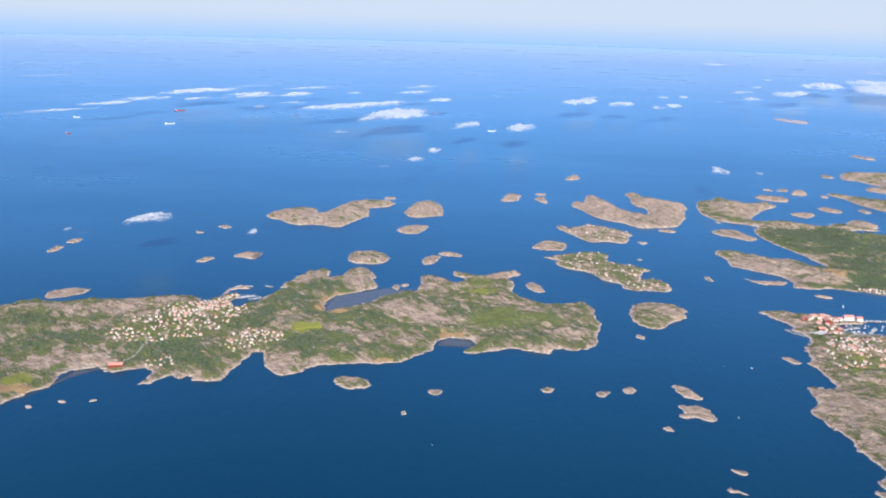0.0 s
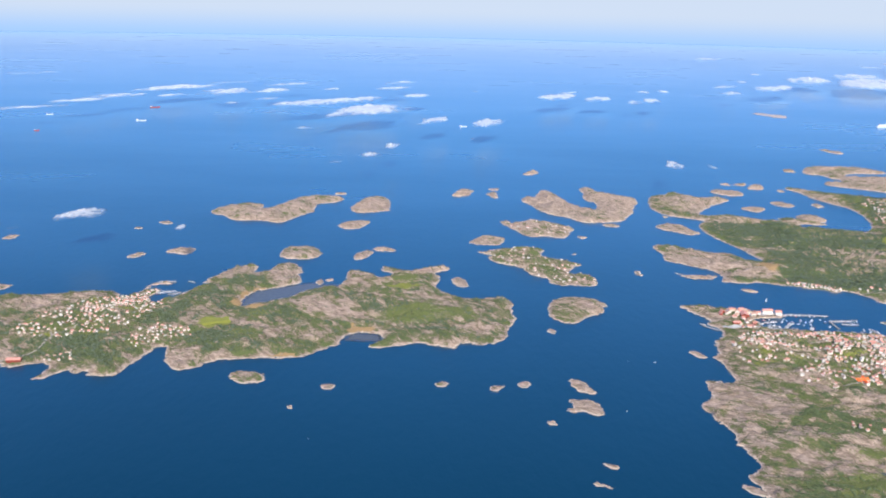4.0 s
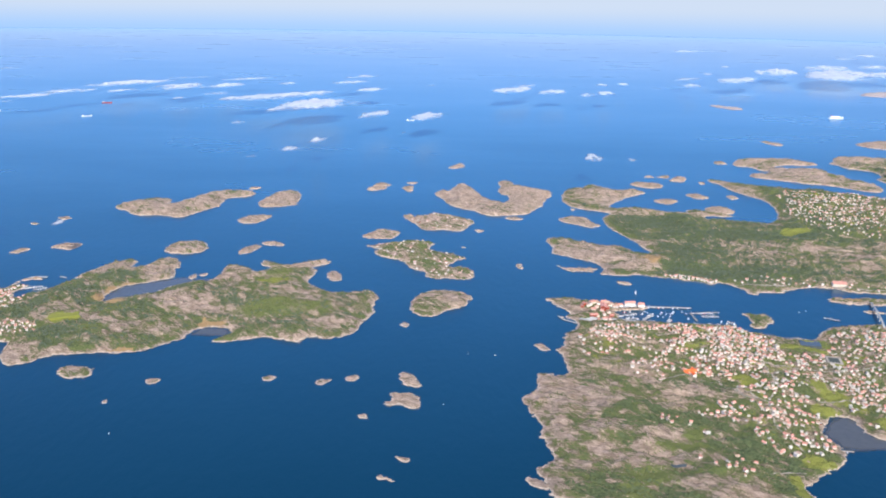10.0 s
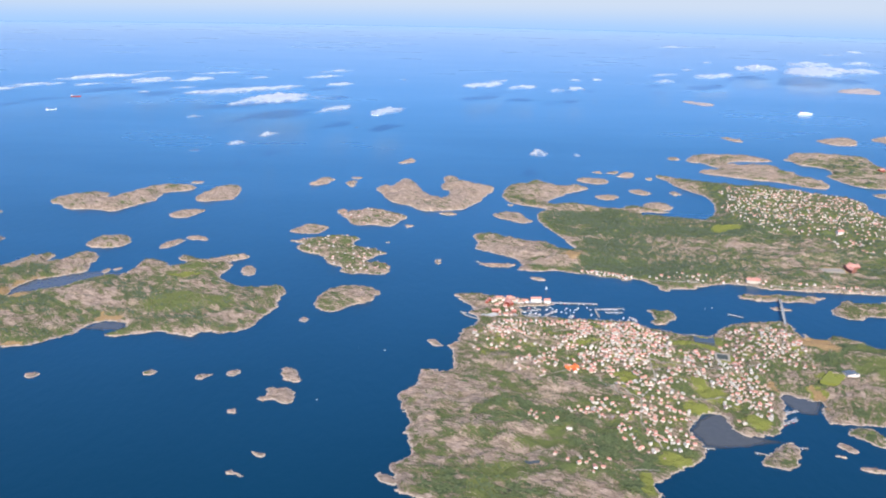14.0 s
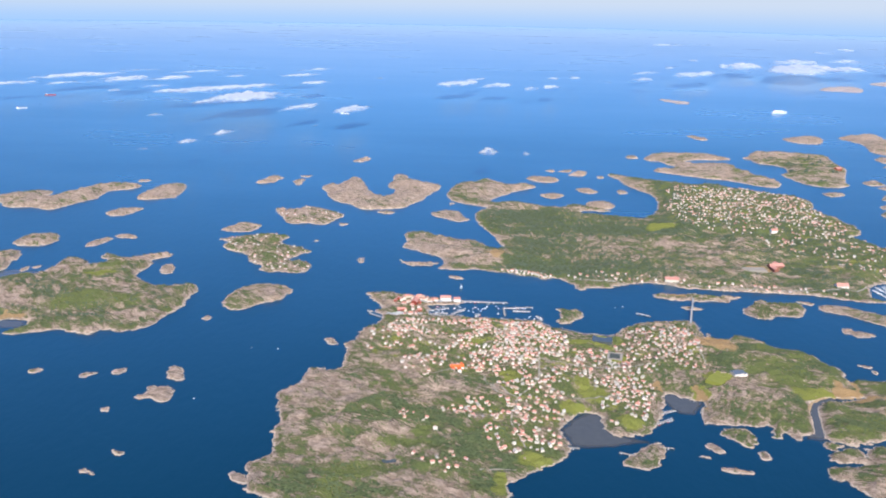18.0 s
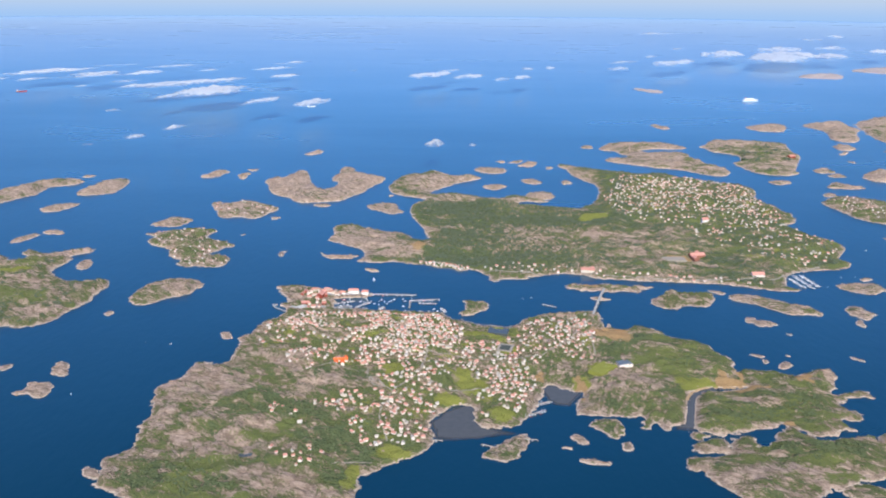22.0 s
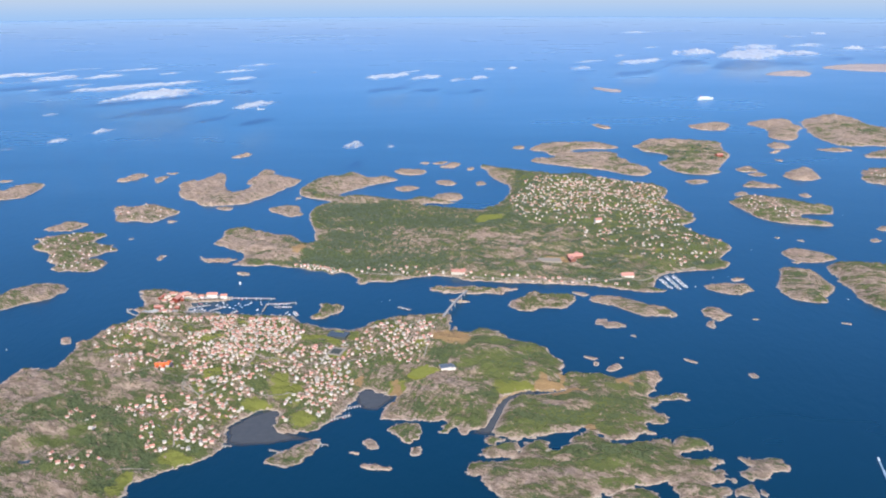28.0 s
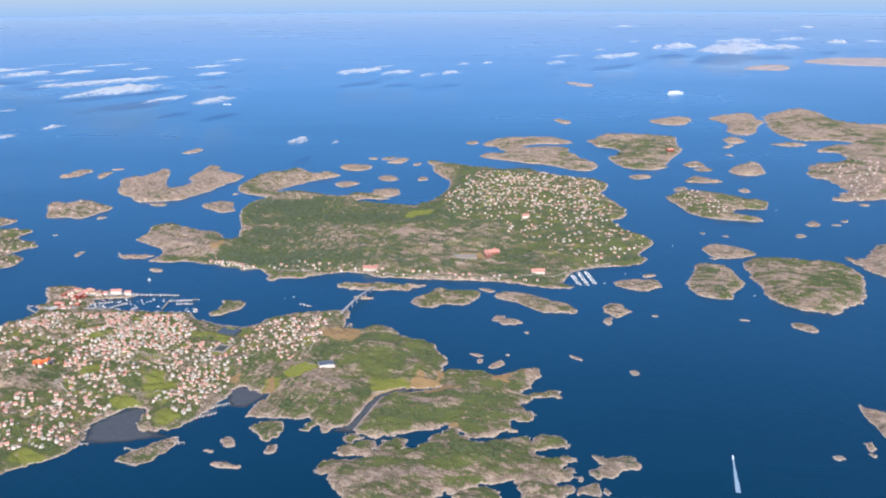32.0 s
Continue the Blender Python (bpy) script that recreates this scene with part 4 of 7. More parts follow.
island("ic", "low rocky island with patches of heath", [[(65.4, 198.5), (68.2, 198.3), (71.2, 198.4), (73.2, 195.6), (74, 193.1), (73.6, 190.6), (71.9, 189.6), (69.4, 191.3), (68.4, 191.9), (66.4, 190.6), (64, 191.7), (64.6, 193), (66.6, 194), (65.9, 196.2)]], high=0.59, slope=1.28, green=0.16, rough=0.36, step=0.37)
island("ib2", "small bare skerry awash in the blue water", [[(58, 185.7), (60, 186.4), (60.4, 183.8), (58.5, 183.4)]], high=0.36, slope=0.74, green=0.06, rough=0.22, step=0.25)
island("ip", "small bare skerry awash in the blue water", [[(-9.8, 190.3), (-8.8, 191), (-8.3, 189.1), (-9.3, 188.8)]], high=0.33, slope=0.68, green=0.06, rough=0.21, step=0.2)
island("s1", "small bare skerry awash in the blue water", [[(69.1, 166.1), (71.2, 165.7), (72.5, 165.1), (71.6, 163.6), (69.8, 164.7)]], high=0.36, slope=0.74, green=0.06, rough=0.22, step=0.25)
island("s2", "bare grey-pink rock islet in the open water", [[(64.8, 157.7), (66.2, 158.2), (67.6, 157.4), (69.8, 156), (69.1, 155.5), (67.6, 156.5), (65.8, 156.7)]], high=0.43, slope=0.91, green=0.06, rough=0.26, step=0.29)
island("w1", "small bare skerry awash in the blue water", [[(-107.3, 187.6), (-106.6, 188.6), (-105.6, 187), (-106.3, 186.4)]], high=0.33, slope=0.68, green=0.06, rough=0.22, step=0.2)
island("w2", "small bare skerry awash in the blue water", [[(-100.2, 190.6), (-99.3, 191.6), (-97.7, 190.4), (-98.7, 189.7)]], high=0.34, slope=0.7, green=0.06, rough=0.23, step=0.21)
island("w3", "small bare skerry awash in the blue water", [[(-92.5, 191.4), (-91.6, 193), (-90.4, 192.1), (-91.3, 190.8)]], high=0.33, slope=0.68, green=0.06, rough=0.22, step=0.2)
island("n1", "low rocky island with patches of heath", [[(32.5, 297.8), (35.6, 301.6), (38.4, 297), (39.9, 290.4), (35.4, 289.3)]], high=0.68, slope=1.48, green=0.16, rough=0.45, step=0.56)
island("n2", "bare grey-pink rock islet in the open water", [[(-19.1, 289.9), (-17.9, 294.7), (-16, 292.2), (-16.4, 287.5)]], high=0.5, slope=1.08, green=0.06, rough=0.35, step=0.55)
island("n3", "small bare skerry awash in the blue water", [[(-15.6, 293.6), (-13.6, 296.5), (-12.3, 293.2), (-14.7, 291.6)]], high=0.42, slope=0.89, green=0.06, rough=0.3, step=0.41)
island("ov", "rocky island with green heath", [[(67.1, 262.1), (68.2, 265.5), (67.7, 268.8), (69.5, 274.1), (72, 278.4), (75.9, 281.1), (81.2, 280.9), (85.4, 279.9), (87.3, 276.4), (88.9, 276.5), (89, 273), (87.1, 270.6), (87.9, 267.8), (84.6, 264.2), (80.8, 261.8), (78.2, 258.5), (75.8, 254.7), (71.8, 255.5), (68.6, 258.4)]], high=1.11, slope=2.47, green=0.44, rough=0.41, step=0.51)
island("ovs", "bare grey-pink rock islet in the open water", [[(64.8, 247.1), (66.3, 249.6), (68.2, 247.7), (67.4, 244.8), (65.6, 245.6)]], high=0.43, slope=0.9, green=0.06, rough=0.29, step=0.42)
island("os", "small rocky island crowded with pale cottages", [[(43.3, 337.5), (47.2, 336.9), (54, 340.9), (61.2, 343.2), (67.4, 344.6), (72.3, 345.9), (74.5, 341.6), (71.8, 337.9), (72.4, 332), (76.3, 329.7), (81.2, 328.4), (82.8, 330.2), (83.4, 324.5), (86.4, 323.2), (87, 320.8), (84.2, 319.9), (82.9, 315.1), (80.1, 312.7), (81.2, 308.3), (85, 309.3), (88.9, 308.1), (91, 303.2), (90.8, 297.7), (87.5, 294.1), (82.7, 294.4), (78.7, 295.5), (75.1, 293.9), (71.4, 297.7), (72.1, 302), (67.9, 304.5), (63.8, 308.6), (63.1, 313.8), (59.7, 318.1), (56, 319.4), (50.6, 323.8), (48.6, 328.6), (51.6, 332.1)]], high=2.11, slope=4.75, green=0.56, rough=0.54, step=0.61)
island("kn", "low rocky island with patches of heath", [[(41.3, 351.5), (43.5, 356.5), (45.5, 360.5), (50.4, 362.9), (54.6, 361.2), (57.5, 359.5), (56.3, 354.6), (54.5, 348.8), (50, 348.5), (46.2, 348.2)]], high=0.8, slope=1.75, green=0.16, rough=0.54, step=0.67)
island("ka", "small rocky island crowded with pale cottages", [[(57.3, 390), (60.2, 394.8), (62.6, 392.7), (62.4, 387), (66.2, 390.7), (70.2, 393.4), (75.9, 395), (80.4, 390.8), (86.4, 386.8), (91.4, 385), (92.8, 379.7), (89.2, 375.1), (88.6, 368.9), (84.4, 363.5), (80.9, 365.3), (76.6, 366.9), (71.1, 364.5), (67.2, 367.2), (65.2, 373.2), (61.8, 380.4), (59.4, 384.6)]], high=1.5, slope=3.36, green=0.44, rough=0.54, step=0.72)
island("kat", "bare grey-pink rock islet in the open water", [[(91.9, 367.6), (97.8, 366.2), (94.6, 362)]], high=0.46, slope=0.97, green=0.06, rough=0.35, step=0.49)
island("hs", "low rocky island with patches of heath", [[(71.5, 438.8), (73.4, 447.6), (76.8, 453.8), (79.8, 448.2), (83.9, 463.8), (85.9, 470.2), (90.4, 467.6), (94.1, 455.4), (96.7, 444), (101, 433), (104.2, 424), (107.3, 420.2), (111.3, 423.2), (113.5, 434.2), (113, 441.2), (109.5, 442.2), (108.2, 453.8), (110.6, 466.2), (108.9, 475.8), (114.1, 479.6), (118.5, 475), (117.9, 463.8), (122.2, 464.2), (128.6, 457.2), (135.1, 456.2), (139.1, 452.2), (137.5, 442), (133.1, 431.8), (130, 418.4), (125, 408), (120.4, 399.2), (114.5, 396.5), (105.9, 394.5), (100.2, 394), (95.7, 399.5), (92.7, 404), (88.1, 407.2), (82.6, 411.8), (79, 420.4), (76.2, 430.8)]], high=2.2, slope=5, green=0.10, rough=0.54, step=0.84)
island("hst", "low rocky island with patches of heath", [[(107.2, 389.6), (113, 393.5), (117.2, 389.3), (112.9, 385.6)]], high=0.61, slope=1.32, green=0.16, rough=0.44, step=0.74)
island("r1", "low rocky island with patches of heath", [[(31.6, 448), (34, 455.6), (36.5, 465.2), (40.1, 470.4), (45.5, 463), (44.3, 456.6), (42.1, 449), (36.9, 447)]], high=1.03, slope=2.28, green=0.16, rough=0.71, step=0.87)
island("r2", "low rocky island with patches of heath", [[(52.4, 453.4), (55.3, 459.6), (58.4, 461.4), (58.9, 449.6), (58, 443.6), (55, 447.6)]], high=1.15, slope=2.56, green=0.16, rough=0.78, step=0.87)
island("r2b", "bare grey-pink rock islet in the open water", [[(53.1, 469.2), (61.5, 471.9), (59.1, 465.2)]], high=0.54, slope=1.17, green=0.06, rough=0.43, step=0.7)
island("g1", "low rocky island with patches of heath", [[(78.5, 518.1), (85.9, 533), (91.2, 527.8), (85.5, 515.4)]], high=0.87, slope=1.91, green=0.16, rough=0.64, step=1)
island("va", "low rocky island with patches of heath", [[(133.3, 386.7), (140.6, 396.3), (148.9, 394.7), (151.1, 386), (154.8, 378.8), (148.2, 374.1), (142.7, 379.9)]], high=1.03, slope=2.28, green=0.16, rough=0.68, step=0.73)
island("vb", "low rocky island with patches of heath", [[(124.7, 315.8), (127, 310.8), (141, 311.8), (138.7, 307.3), (128.3, 306.5)]], high=0.82, slope=1.8, green=0.16, rough=0.54, step=0.59)
island("vc", "bare grey-pink rock islet in the open water", [[(145.1, 295.9), (149.6, 294.9), (151.9, 291.8), (146.6, 292.1)]], high=0.49, slope=1.04, green=0.06, rough=0.34, step=0.56)
island("vd", "low rocky island with patches of heath", [[(187.2, 478.4), (197.5, 484.3), (208.4, 480.5), (207.6, 469.3), (197.4, 466.7)]], high=0.99, slope=2.2, green=0.16, rough=0.69, step=0.91)
island("ve", "low rocky island with patches of heath", [[(210.1, 500.9), (220.9, 509.2), (219.3, 498.4), (212.7, 497.7)]], high=0.65, slope=1.42, green=0.16, rough=0.51, step=0.95)
island("vf", "low rocky island with patches of heath", [[(214.7, 489.4), (224.8, 504.2), (229.6, 499.5), (224.3, 487)]], high=0.85, slope=1.88, green=0.16, rough=0.62, step=0.94)
island("vg", "bare grey-pink rock islet in the open water", [[(202.5, 501.9), (209.2, 506.2), (208.3, 497.3)]], high=0.56, slope=1.21, green=0.06, rough=0.46, step=0.74)
island("vh", "bare grey-pink rock islet in the open water", [[(233.3, 487.9), (237, 488.3), (236.3, 481.7), (232.7, 481.3)]], high=0.5, slope=1.06, green=0.06, rough=0.41, step=0.58)
island("vi", "low rocky island with patches of heath", [[(265.4, 561.5), (272.8, 560.2), (271.5, 549.5), (263.4, 550.7)]], high=0.67, slope=1.46, green=0.16, rough=0.54, step=1)
island("vj", "low rocky island with patches of heath", [[(215.1, 452), (221.9, 455.6), (228.1, 446.1), (222.7, 440.1), (216.5, 445)]], high=0.79, slope=1.74, green=0.16, rough=0.57, step=0.85)
island("vk", "low rocky island with patches of heath", [[(193.6, 436), (202, 439.5), (207.6, 434.6), (199.1, 425.9), (194.5, 430.7)]], high=0.74, slope=1.62, green=0.16, rough=0.53, step=0.82)
island("vl", "low rocky island with patches of heath", [[(237.9, 449.9), (242.6, 450.3), (244.2, 444.8), (238.5, 440.2)]], high=0.6, slope=1.31, green=0.16, rough=0.46, step=0.84)
island("vm", "low rocky island with patches of heath", [[(215.8, 417.2), (224.5, 424.3), (230.8, 421.1), (229.7, 408.7), (221.2, 404.4), (213.6, 407.3)]], high=0.95, slope=2.09, green=0.16, rough=0.64, step=0.79)
island("vn", "low rocky island with patches of heath", [[(331.5, 656.7), (342.1, 652.4), (345.9, 636.3), (336.9, 635.1)]], high=1.01, slope=2.23, green=0.16, rough=0.76, step=1.24)
island("fa", "rocky island with green heath", [[(275.1, 551.5), (280.9, 562.1), (287.8, 573.1), (296, 575.4), (305.8, 573.3), (314.3, 577.9), (324.4, 578), (330.6, 567), (338.2, 554.3), (326, 550), (314.8, 551.9), (302.5, 545.7), (299.2, 533.7), (312.3, 533.9), (328.1, 540), (332.7, 534.1), (329.2, 524.6), (332.7, 513.6), (335.7, 501.4), (339.6, 494.6), (343, 486.5), (342, 476.9), (337.7, 469.2), (330.9, 467.6), (323.5, 472), (316.8, 481.3), (310.7, 486), (302.5, 487.5), (292.9, 494), (284.8, 498.9), (276.4, 504), (272.5, 509.2), (277.5, 518.3), (286.4, 516.6), (291, 526), (286, 531.6), (285, 541.4), (275.7, 543.3)]], high=2.2, slope=5, green=0.34, rough=0.54, step=1)
island("fb", "rocky island with green heath", [[(345.9, 560.7), (351.4, 562.9), (358.4, 578.3), (363.9, 585.2), (376, 585.4), (391.6, 583.2), (402.4, 578.8), (410.5, 576.6), (406.6, 559.3), (403.6, 542.9), (404.4, 533.1), (398.6, 519.9), (389.8, 502.1), (382.5, 485.4), (383, 479.1), (374.6, 472.8), (366.4, 472.7), (358, 478.7), (354.9, 486.6), (353.2, 501.6), (353, 508.5), (359.1, 512.2), (364.8, 528.8), (357.7, 538.3), (351, 542.2), (349.7, 554.4)]], high=2.2, slope=5, green=0.5, rough=0.54, step=1.02)
island("fb2", "low rocky island with patches of heath", [[(355.4, 453.7), (365.6, 458.9), (369.1, 452.2), (358.4, 445.7)]], high=0.73, slope=1.6, green=0.16, rough=0.54, step=0.88)
island("fd", "low rocky island with patches of heath", [[(404.8, 649), (426.9, 663.1), (445.1, 662.6), (431, 628.5), (413.7, 628.9)]], high=1.66, slope=3.72, green=0.16, rough=0.9, step=1.27)
island("ga", "low rocky island with patches of heath", [[(454.2, 660.3), (477.3, 674.9), (498.5, 683.9), (491.2, 654.5), (495.3, 640.6), (484.4, 627.4), (470.3, 590.6), (458.1, 583.7), (453, 600), (464.8, 632.7)]], high=2.2, slope=5, green=0.16, rough=0.9, step=1.27)
island("gb", "low rocky island with patches of heath", [[(439.8, 568.2), (452.1, 577), (455.8, 557.8), (440, 549.5)]], high=1.21, slope=2.7, green=0.16, rough=0.86, step=1.13)
island("gc", "low rocky island with patches of heath", [[(432.1, 537.7), (438.1, 545.5), (443.2, 547.5), (435.9, 535.8)]], high=0.66, slope=1.44, green=0.16, rough=0.53, step=0.98)
island("gd", "bare grey-pink rock islet in the open water", [[(426.4, 515.4), (432.4, 515.4), (430.2, 508.4)]], high=0.5, slope=1.06, green=0.06, rough=0.43, step=0.58)
island("gf", "low rocky island with patches of heath", [[(414.9, 468.2), (425.4, 483.6), (439.6, 491.7), (435.8, 465.5), (429.7, 456.8), (418.7, 456.7)]], high=1.48, slope=3.3, green=0.16, rough=0.9, step=0.94)
island("gg", "low rocky island with patches of heath", [[(466.9, 551.7), (482.7, 553.7), (492.3, 549.7), (485.6, 541.8), (471.6, 543.7)]], high=1.14, slope=2.53, green=0.16, rough=0.82, step=1.12)
island("gw", "rocky island with green heath", [[(366.5, 406.4), (372.1, 412.2), (376.1, 416.9), (382.8, 420.6), (390.9, 418.3), (397.8, 412.5), (404.9, 403.5), (410.5, 399.2), (413.7, 398.1), (409.5, 387.5), (405.2, 383.4), (399.2, 385.3), (393.5, 384.2), (390.8, 377.2), (394.8, 371.5), (400.3, 368.7), (400.8, 365), (396.2, 364), (388.2, 366.6), (381, 368.4), (375.4, 371.2), (370.8, 378.9), (369.6, 390.1), (367.5, 398.6)]], high=2.2, slope=5, green=0.64, rough=0.54, step=0.77)
island("gx1", "low rocky island with patches of heath", [[(373.5, 424.6), (381, 430.9), (381.4, 421), (373.9, 419.7)]], high=0.64, slope=1.4, green=0.16, rough=0.48, step=0.83)
island("gx2", "low rocky island with patches of heath", [[(382, 441.3), (393.1, 455), (406.4, 441.6), (397.7, 437.5)]], high=1.1, slope=2.45, green=0.16, rough=0.75, step=0.88)
island("gx3", "low rocky island with patches of heath", [[(394, 488.1), (404.6, 493), (406.3, 480.3), (394.3, 478.6)]], high=0.75, slope=1.65, green=0.16, rough=0.57, step=0.96)
island("gx4", "low rocky island with patches of heath", [[(396, 472.5), (405.4, 477.2), (408.2, 469.6), (399.3, 466.6)]], high=0.68, slope=1.48, green=0.16, rough=0.52, step=0.93)
island("gx5", "bare grey-pink rock islet in the open water", [[(407.4, 425), (413.2, 425.1), (411.4, 416.6), (406.6, 417.7)]], high=0.55, slope=1.18, green=0.06, rough=0.43, step=0.71)
island("gx6", "low rocky island with patches of heath", [[(417, 359.3), (423.3, 365.7), (423.8, 357.6), (418.1, 355.8)]], high=0.6, slope=1.29, green=0.16, rough=0.44, step=0.74)
island("gx7", "bare grey-pink rock islet in the open water", [[(405.4, 342.1), (410.5, 345.5), (410.5, 340.6), (405.7, 338.9)]], high=0.48, slope=1.03, green=0.06, rough=0.36, step=0.55)
island("gx8", "bare grey-pink rock islet in the open water", [[(426.9, 358.5), (432.4, 360.4), (431.6, 356.9)]], high=0.44, slope=0.94, green=0.06, rough=0.35, step=0.46)
island("gx9", "small bare skerry awash in the blue water", [[(434.3, 365), (438.9, 366.9), (436.9, 362.3)]], high=0.41, slope=0.87, green=0.06, rough=0.33, step=0.38)
island("gy1", "small bare skerry awash in the blue water", [[(366.8, 346.4), (369.5, 346.4), (367.9, 342.3)]], high=0.39, slope=0.83, green=0.06, rough=0.31, step=0.34)
island("gy2", "small bare skerry awash in the blue water", [[(375.1, 341.6), (378.4, 342.4), (377, 339.2)]], high=0.37, slope=0.76, green=0.06, rough=0.29, step=0.27)
island("ha", "low rocky island with patches of heath", [[(362.3, 324), (366.4, 329.3), (371.1, 329.4), (375.9, 326.5), (380, 321.4), (382, 317.1), (376.4, 313.5), (369.2, 311.3), (364.3, 313.3), (362.3, 318.2)]], high=0.94, slope=2.08, green=0.16, rough=0.37, step=0.64)
island("ha2", "small bare skerry awash in the blue water", [[(360.8, 312.8), (365.7, 312.9), (363.8, 309.5)]], high=0.42, slope=0.89, green=0.06, rough=0.31, step=0.41)
island("hb", "low rocky island with patches of heath", [[(346.5, 284.5), (349, 290.4), (352.2, 296.6), (353.9, 303), (358.9, 305.8), (363.4, 302.6), (365.8, 300.1), (366, 293.8), (366.2, 287.8), (366.4, 283.2), (363.2, 278), (359.4, 275.2), (359, 269.3), (355.4, 268.2), (352, 269.7), (348.6, 271.2), (346.6, 274.9), (346.3, 279.9)]], high=1.56, slope=3.5, green=0.34, rough=0.54, step=0.57)
island("hc", "rocky island with green heath", [[(373.2, 306.7), (377.9, 311.5), (385, 313), (393.3, 311.8), (396.6, 309.2), (402.3, 307.3), (409, 305.4), (411.3, 301), (411.7, 294.7), (411.8, 290.5), (408, 282.9), (404.3, 271.9), (401, 266.7), (395.7, 263.1), (392.2, 261.5), (389.2, 256.6), (386.1, 255.6), (384.1, 257.4), (379.2, 258.8), (376.2, 260.6), (373.4, 263), (371.1, 267), (370.2, 272.8), (371.4, 280.4), (371.4, 285), (369.9, 289.7), (372.3, 293.9), (371.7, 300.2)]], high=2.2, slope=5, green=0.52, rough=0.54, step=0.58)
island("hd", "bare grey-pink rock islet in the open water", [[(370, 248.8), (372.7, 248.9), (374.7, 247.1), (376.1, 246.3), (376.1, 242), (373.2, 241), (370.7, 243.5), (369.2, 245.7)]], high=0.56, slope=1.2, green=0.06, rough=0.37, step=0.5)
island("he", "low rocky island with patches of heath", [[(414.7, 314.6), (420.6, 309.9), (431.1, 325.6), (438.8, 330.9), (452.6, 326), (431.9, 286.5), (419.2, 293.3), (416.7, 301.4)]], high=1.8, slope=4.05, green=0.16, rough=0.9, step=0.66)
island("hf", "low rocky island with patches of heath", [[(320.3, 284.9), (324.9, 286.9), (330.9, 286.6), (335.4, 287.4), (336.2, 283.9), (336, 279.8), (332.4, 278.5), (331.1, 275.7), (327.3, 276), (323.2, 278.1), (320.3, 280.8)]], high=0.82, slope=1.81, green=0.16, rough=0.53, step=0.55)
island("hf2", "bare grey-pink rock islet in the open water", [[(332, 291.5), (335, 293.5), (336.7, 291.7), (334.4, 289.8), (331.8, 289.7)]], high=0.45, slope=0.95, green=0.06, rough=0.32, step=0.47)
island("hg", "low rocky island with patches of heath", [[(312.7, 261), (316.1, 263.7), (318.5, 262.8), (319.8, 259.4), (321, 256.9), (318.4, 253.9), (316, 251.4), (314.4, 254.2), (312.5, 256.6)]], high=0.69, slope=1.52, green=0.16, rough=0.45, step=0.5)
island("hg2", "bare grey-pink rock islet in the open water", [[(310.9, 249.3), (314, 252.3), (313.6, 249.5), (312.9, 245.8), (311.3, 246.1)]], high=0.44, slope=0.94, green=0.06, rough=0.3, step=0.46)
island("st1", "rocky island with green heath", [[(248.2, 263.8), (249.5, 267.6), (253.3, 271.6), (257.3, 276.2), (259.4, 276.9), (260.7, 273.6), (264.9, 274.3), (268.8, 273.9), (271.7, 272.4), (270.7, 268.5), (268, 263.1), (265.6, 261.5), (262, 262.3), (258.8, 262.7), (256.5, 259), (252.6, 258.9), (250.2, 260.8)]], high=1.1, slope=2.44, green=0.56, rough=0.41, step=0.51)
island("st2", "rocky island with green heath", [[(276.7, 270.4), (280.1, 273.9), (284.6, 273.5), (288.9, 271.5), (292.8, 268.5), (296.6, 265.5), (300.7, 263.6), (302.2, 260.1), (303.4, 257.1), (301.6, 254.6), (297.9, 255.9), (293.5, 255.7), (290, 257.5), (287.2, 260.4), (284.5, 263.9), (281.2, 265.8), (277.9, 267.8)]], high=1.21, slope=2.69, green=0.46, rough=0.44, step=0.5)
island("st2b", "bare grey-pink rock islet in the open water", [[(270.6, 277.4), (273.5, 277), (277.6, 274.9), (275.5, 273.1), (272.8, 274.1)]], high=0.51, slope=1.09, green=0.06, rough=0.34, step=0.52)
island("st3", "bare grey-pink rock islet in the open water", [[(276.2, 252), (279.1, 252.7), (279.7, 250.3), (281.9, 249.9), (284.2, 248.6), (285.1, 246.8), (281.9, 245.3), (278.6, 245.2), (277.5, 247.4), (275.6, 248.2)]], high=0.56, slope=1.21, green=0.06, rough=0.36, step=0.47)
island("bi", "rocky island with green heath", [[(220.7, 279.1), (222.5, 282.2), (225.5, 281.7), (229.5, 280.7), (234.8, 282.1), (240.7, 280.1), (246.9, 280.3), (252.6, 280), (249.3, 277), (244.8, 273.9), (240, 275.4), (233.9, 275.1), (227.8, 274.9), (222.9, 276.3)]], high=1.32, slope=2.96, green=0.64, rough=0.81, step=0.53)
island("bi2", "bare grey-pink rock islet in the open water", [[(227, 268.2), (231.1, 268.9), (235.6, 266.4), (232.6, 265.7), (228.8, 266.1)]], high=0.52, slope=1.12, green=0.06, rough=0.35, step=0.5)
island("sb", "rocky island with green heath", [[(182.7, 263.5), (185.6, 263.6), (187.6, 262.6), (190.5, 263.3), (191.9, 259.7), (191.5, 255.6), (188.7, 254.5), (186.8, 251.5), (184.1, 250.4), (182.2, 250.8), (183, 253.2), (184.9, 255.3), (183.8, 258.3), (184.7, 260.9)]], high=0.72, slope=1.58, green=0.54, rough=0.46, step=0.48)
island("ra", "small bare skerry awash in the blue water", [[(268.3, 224.2), (270.9, 223.5), (272.7, 222.8), (271.2, 221.6), (269, 222.6)]], high=0.4, slope=0.84, green=0.06, rough=0.26, step=0.36)
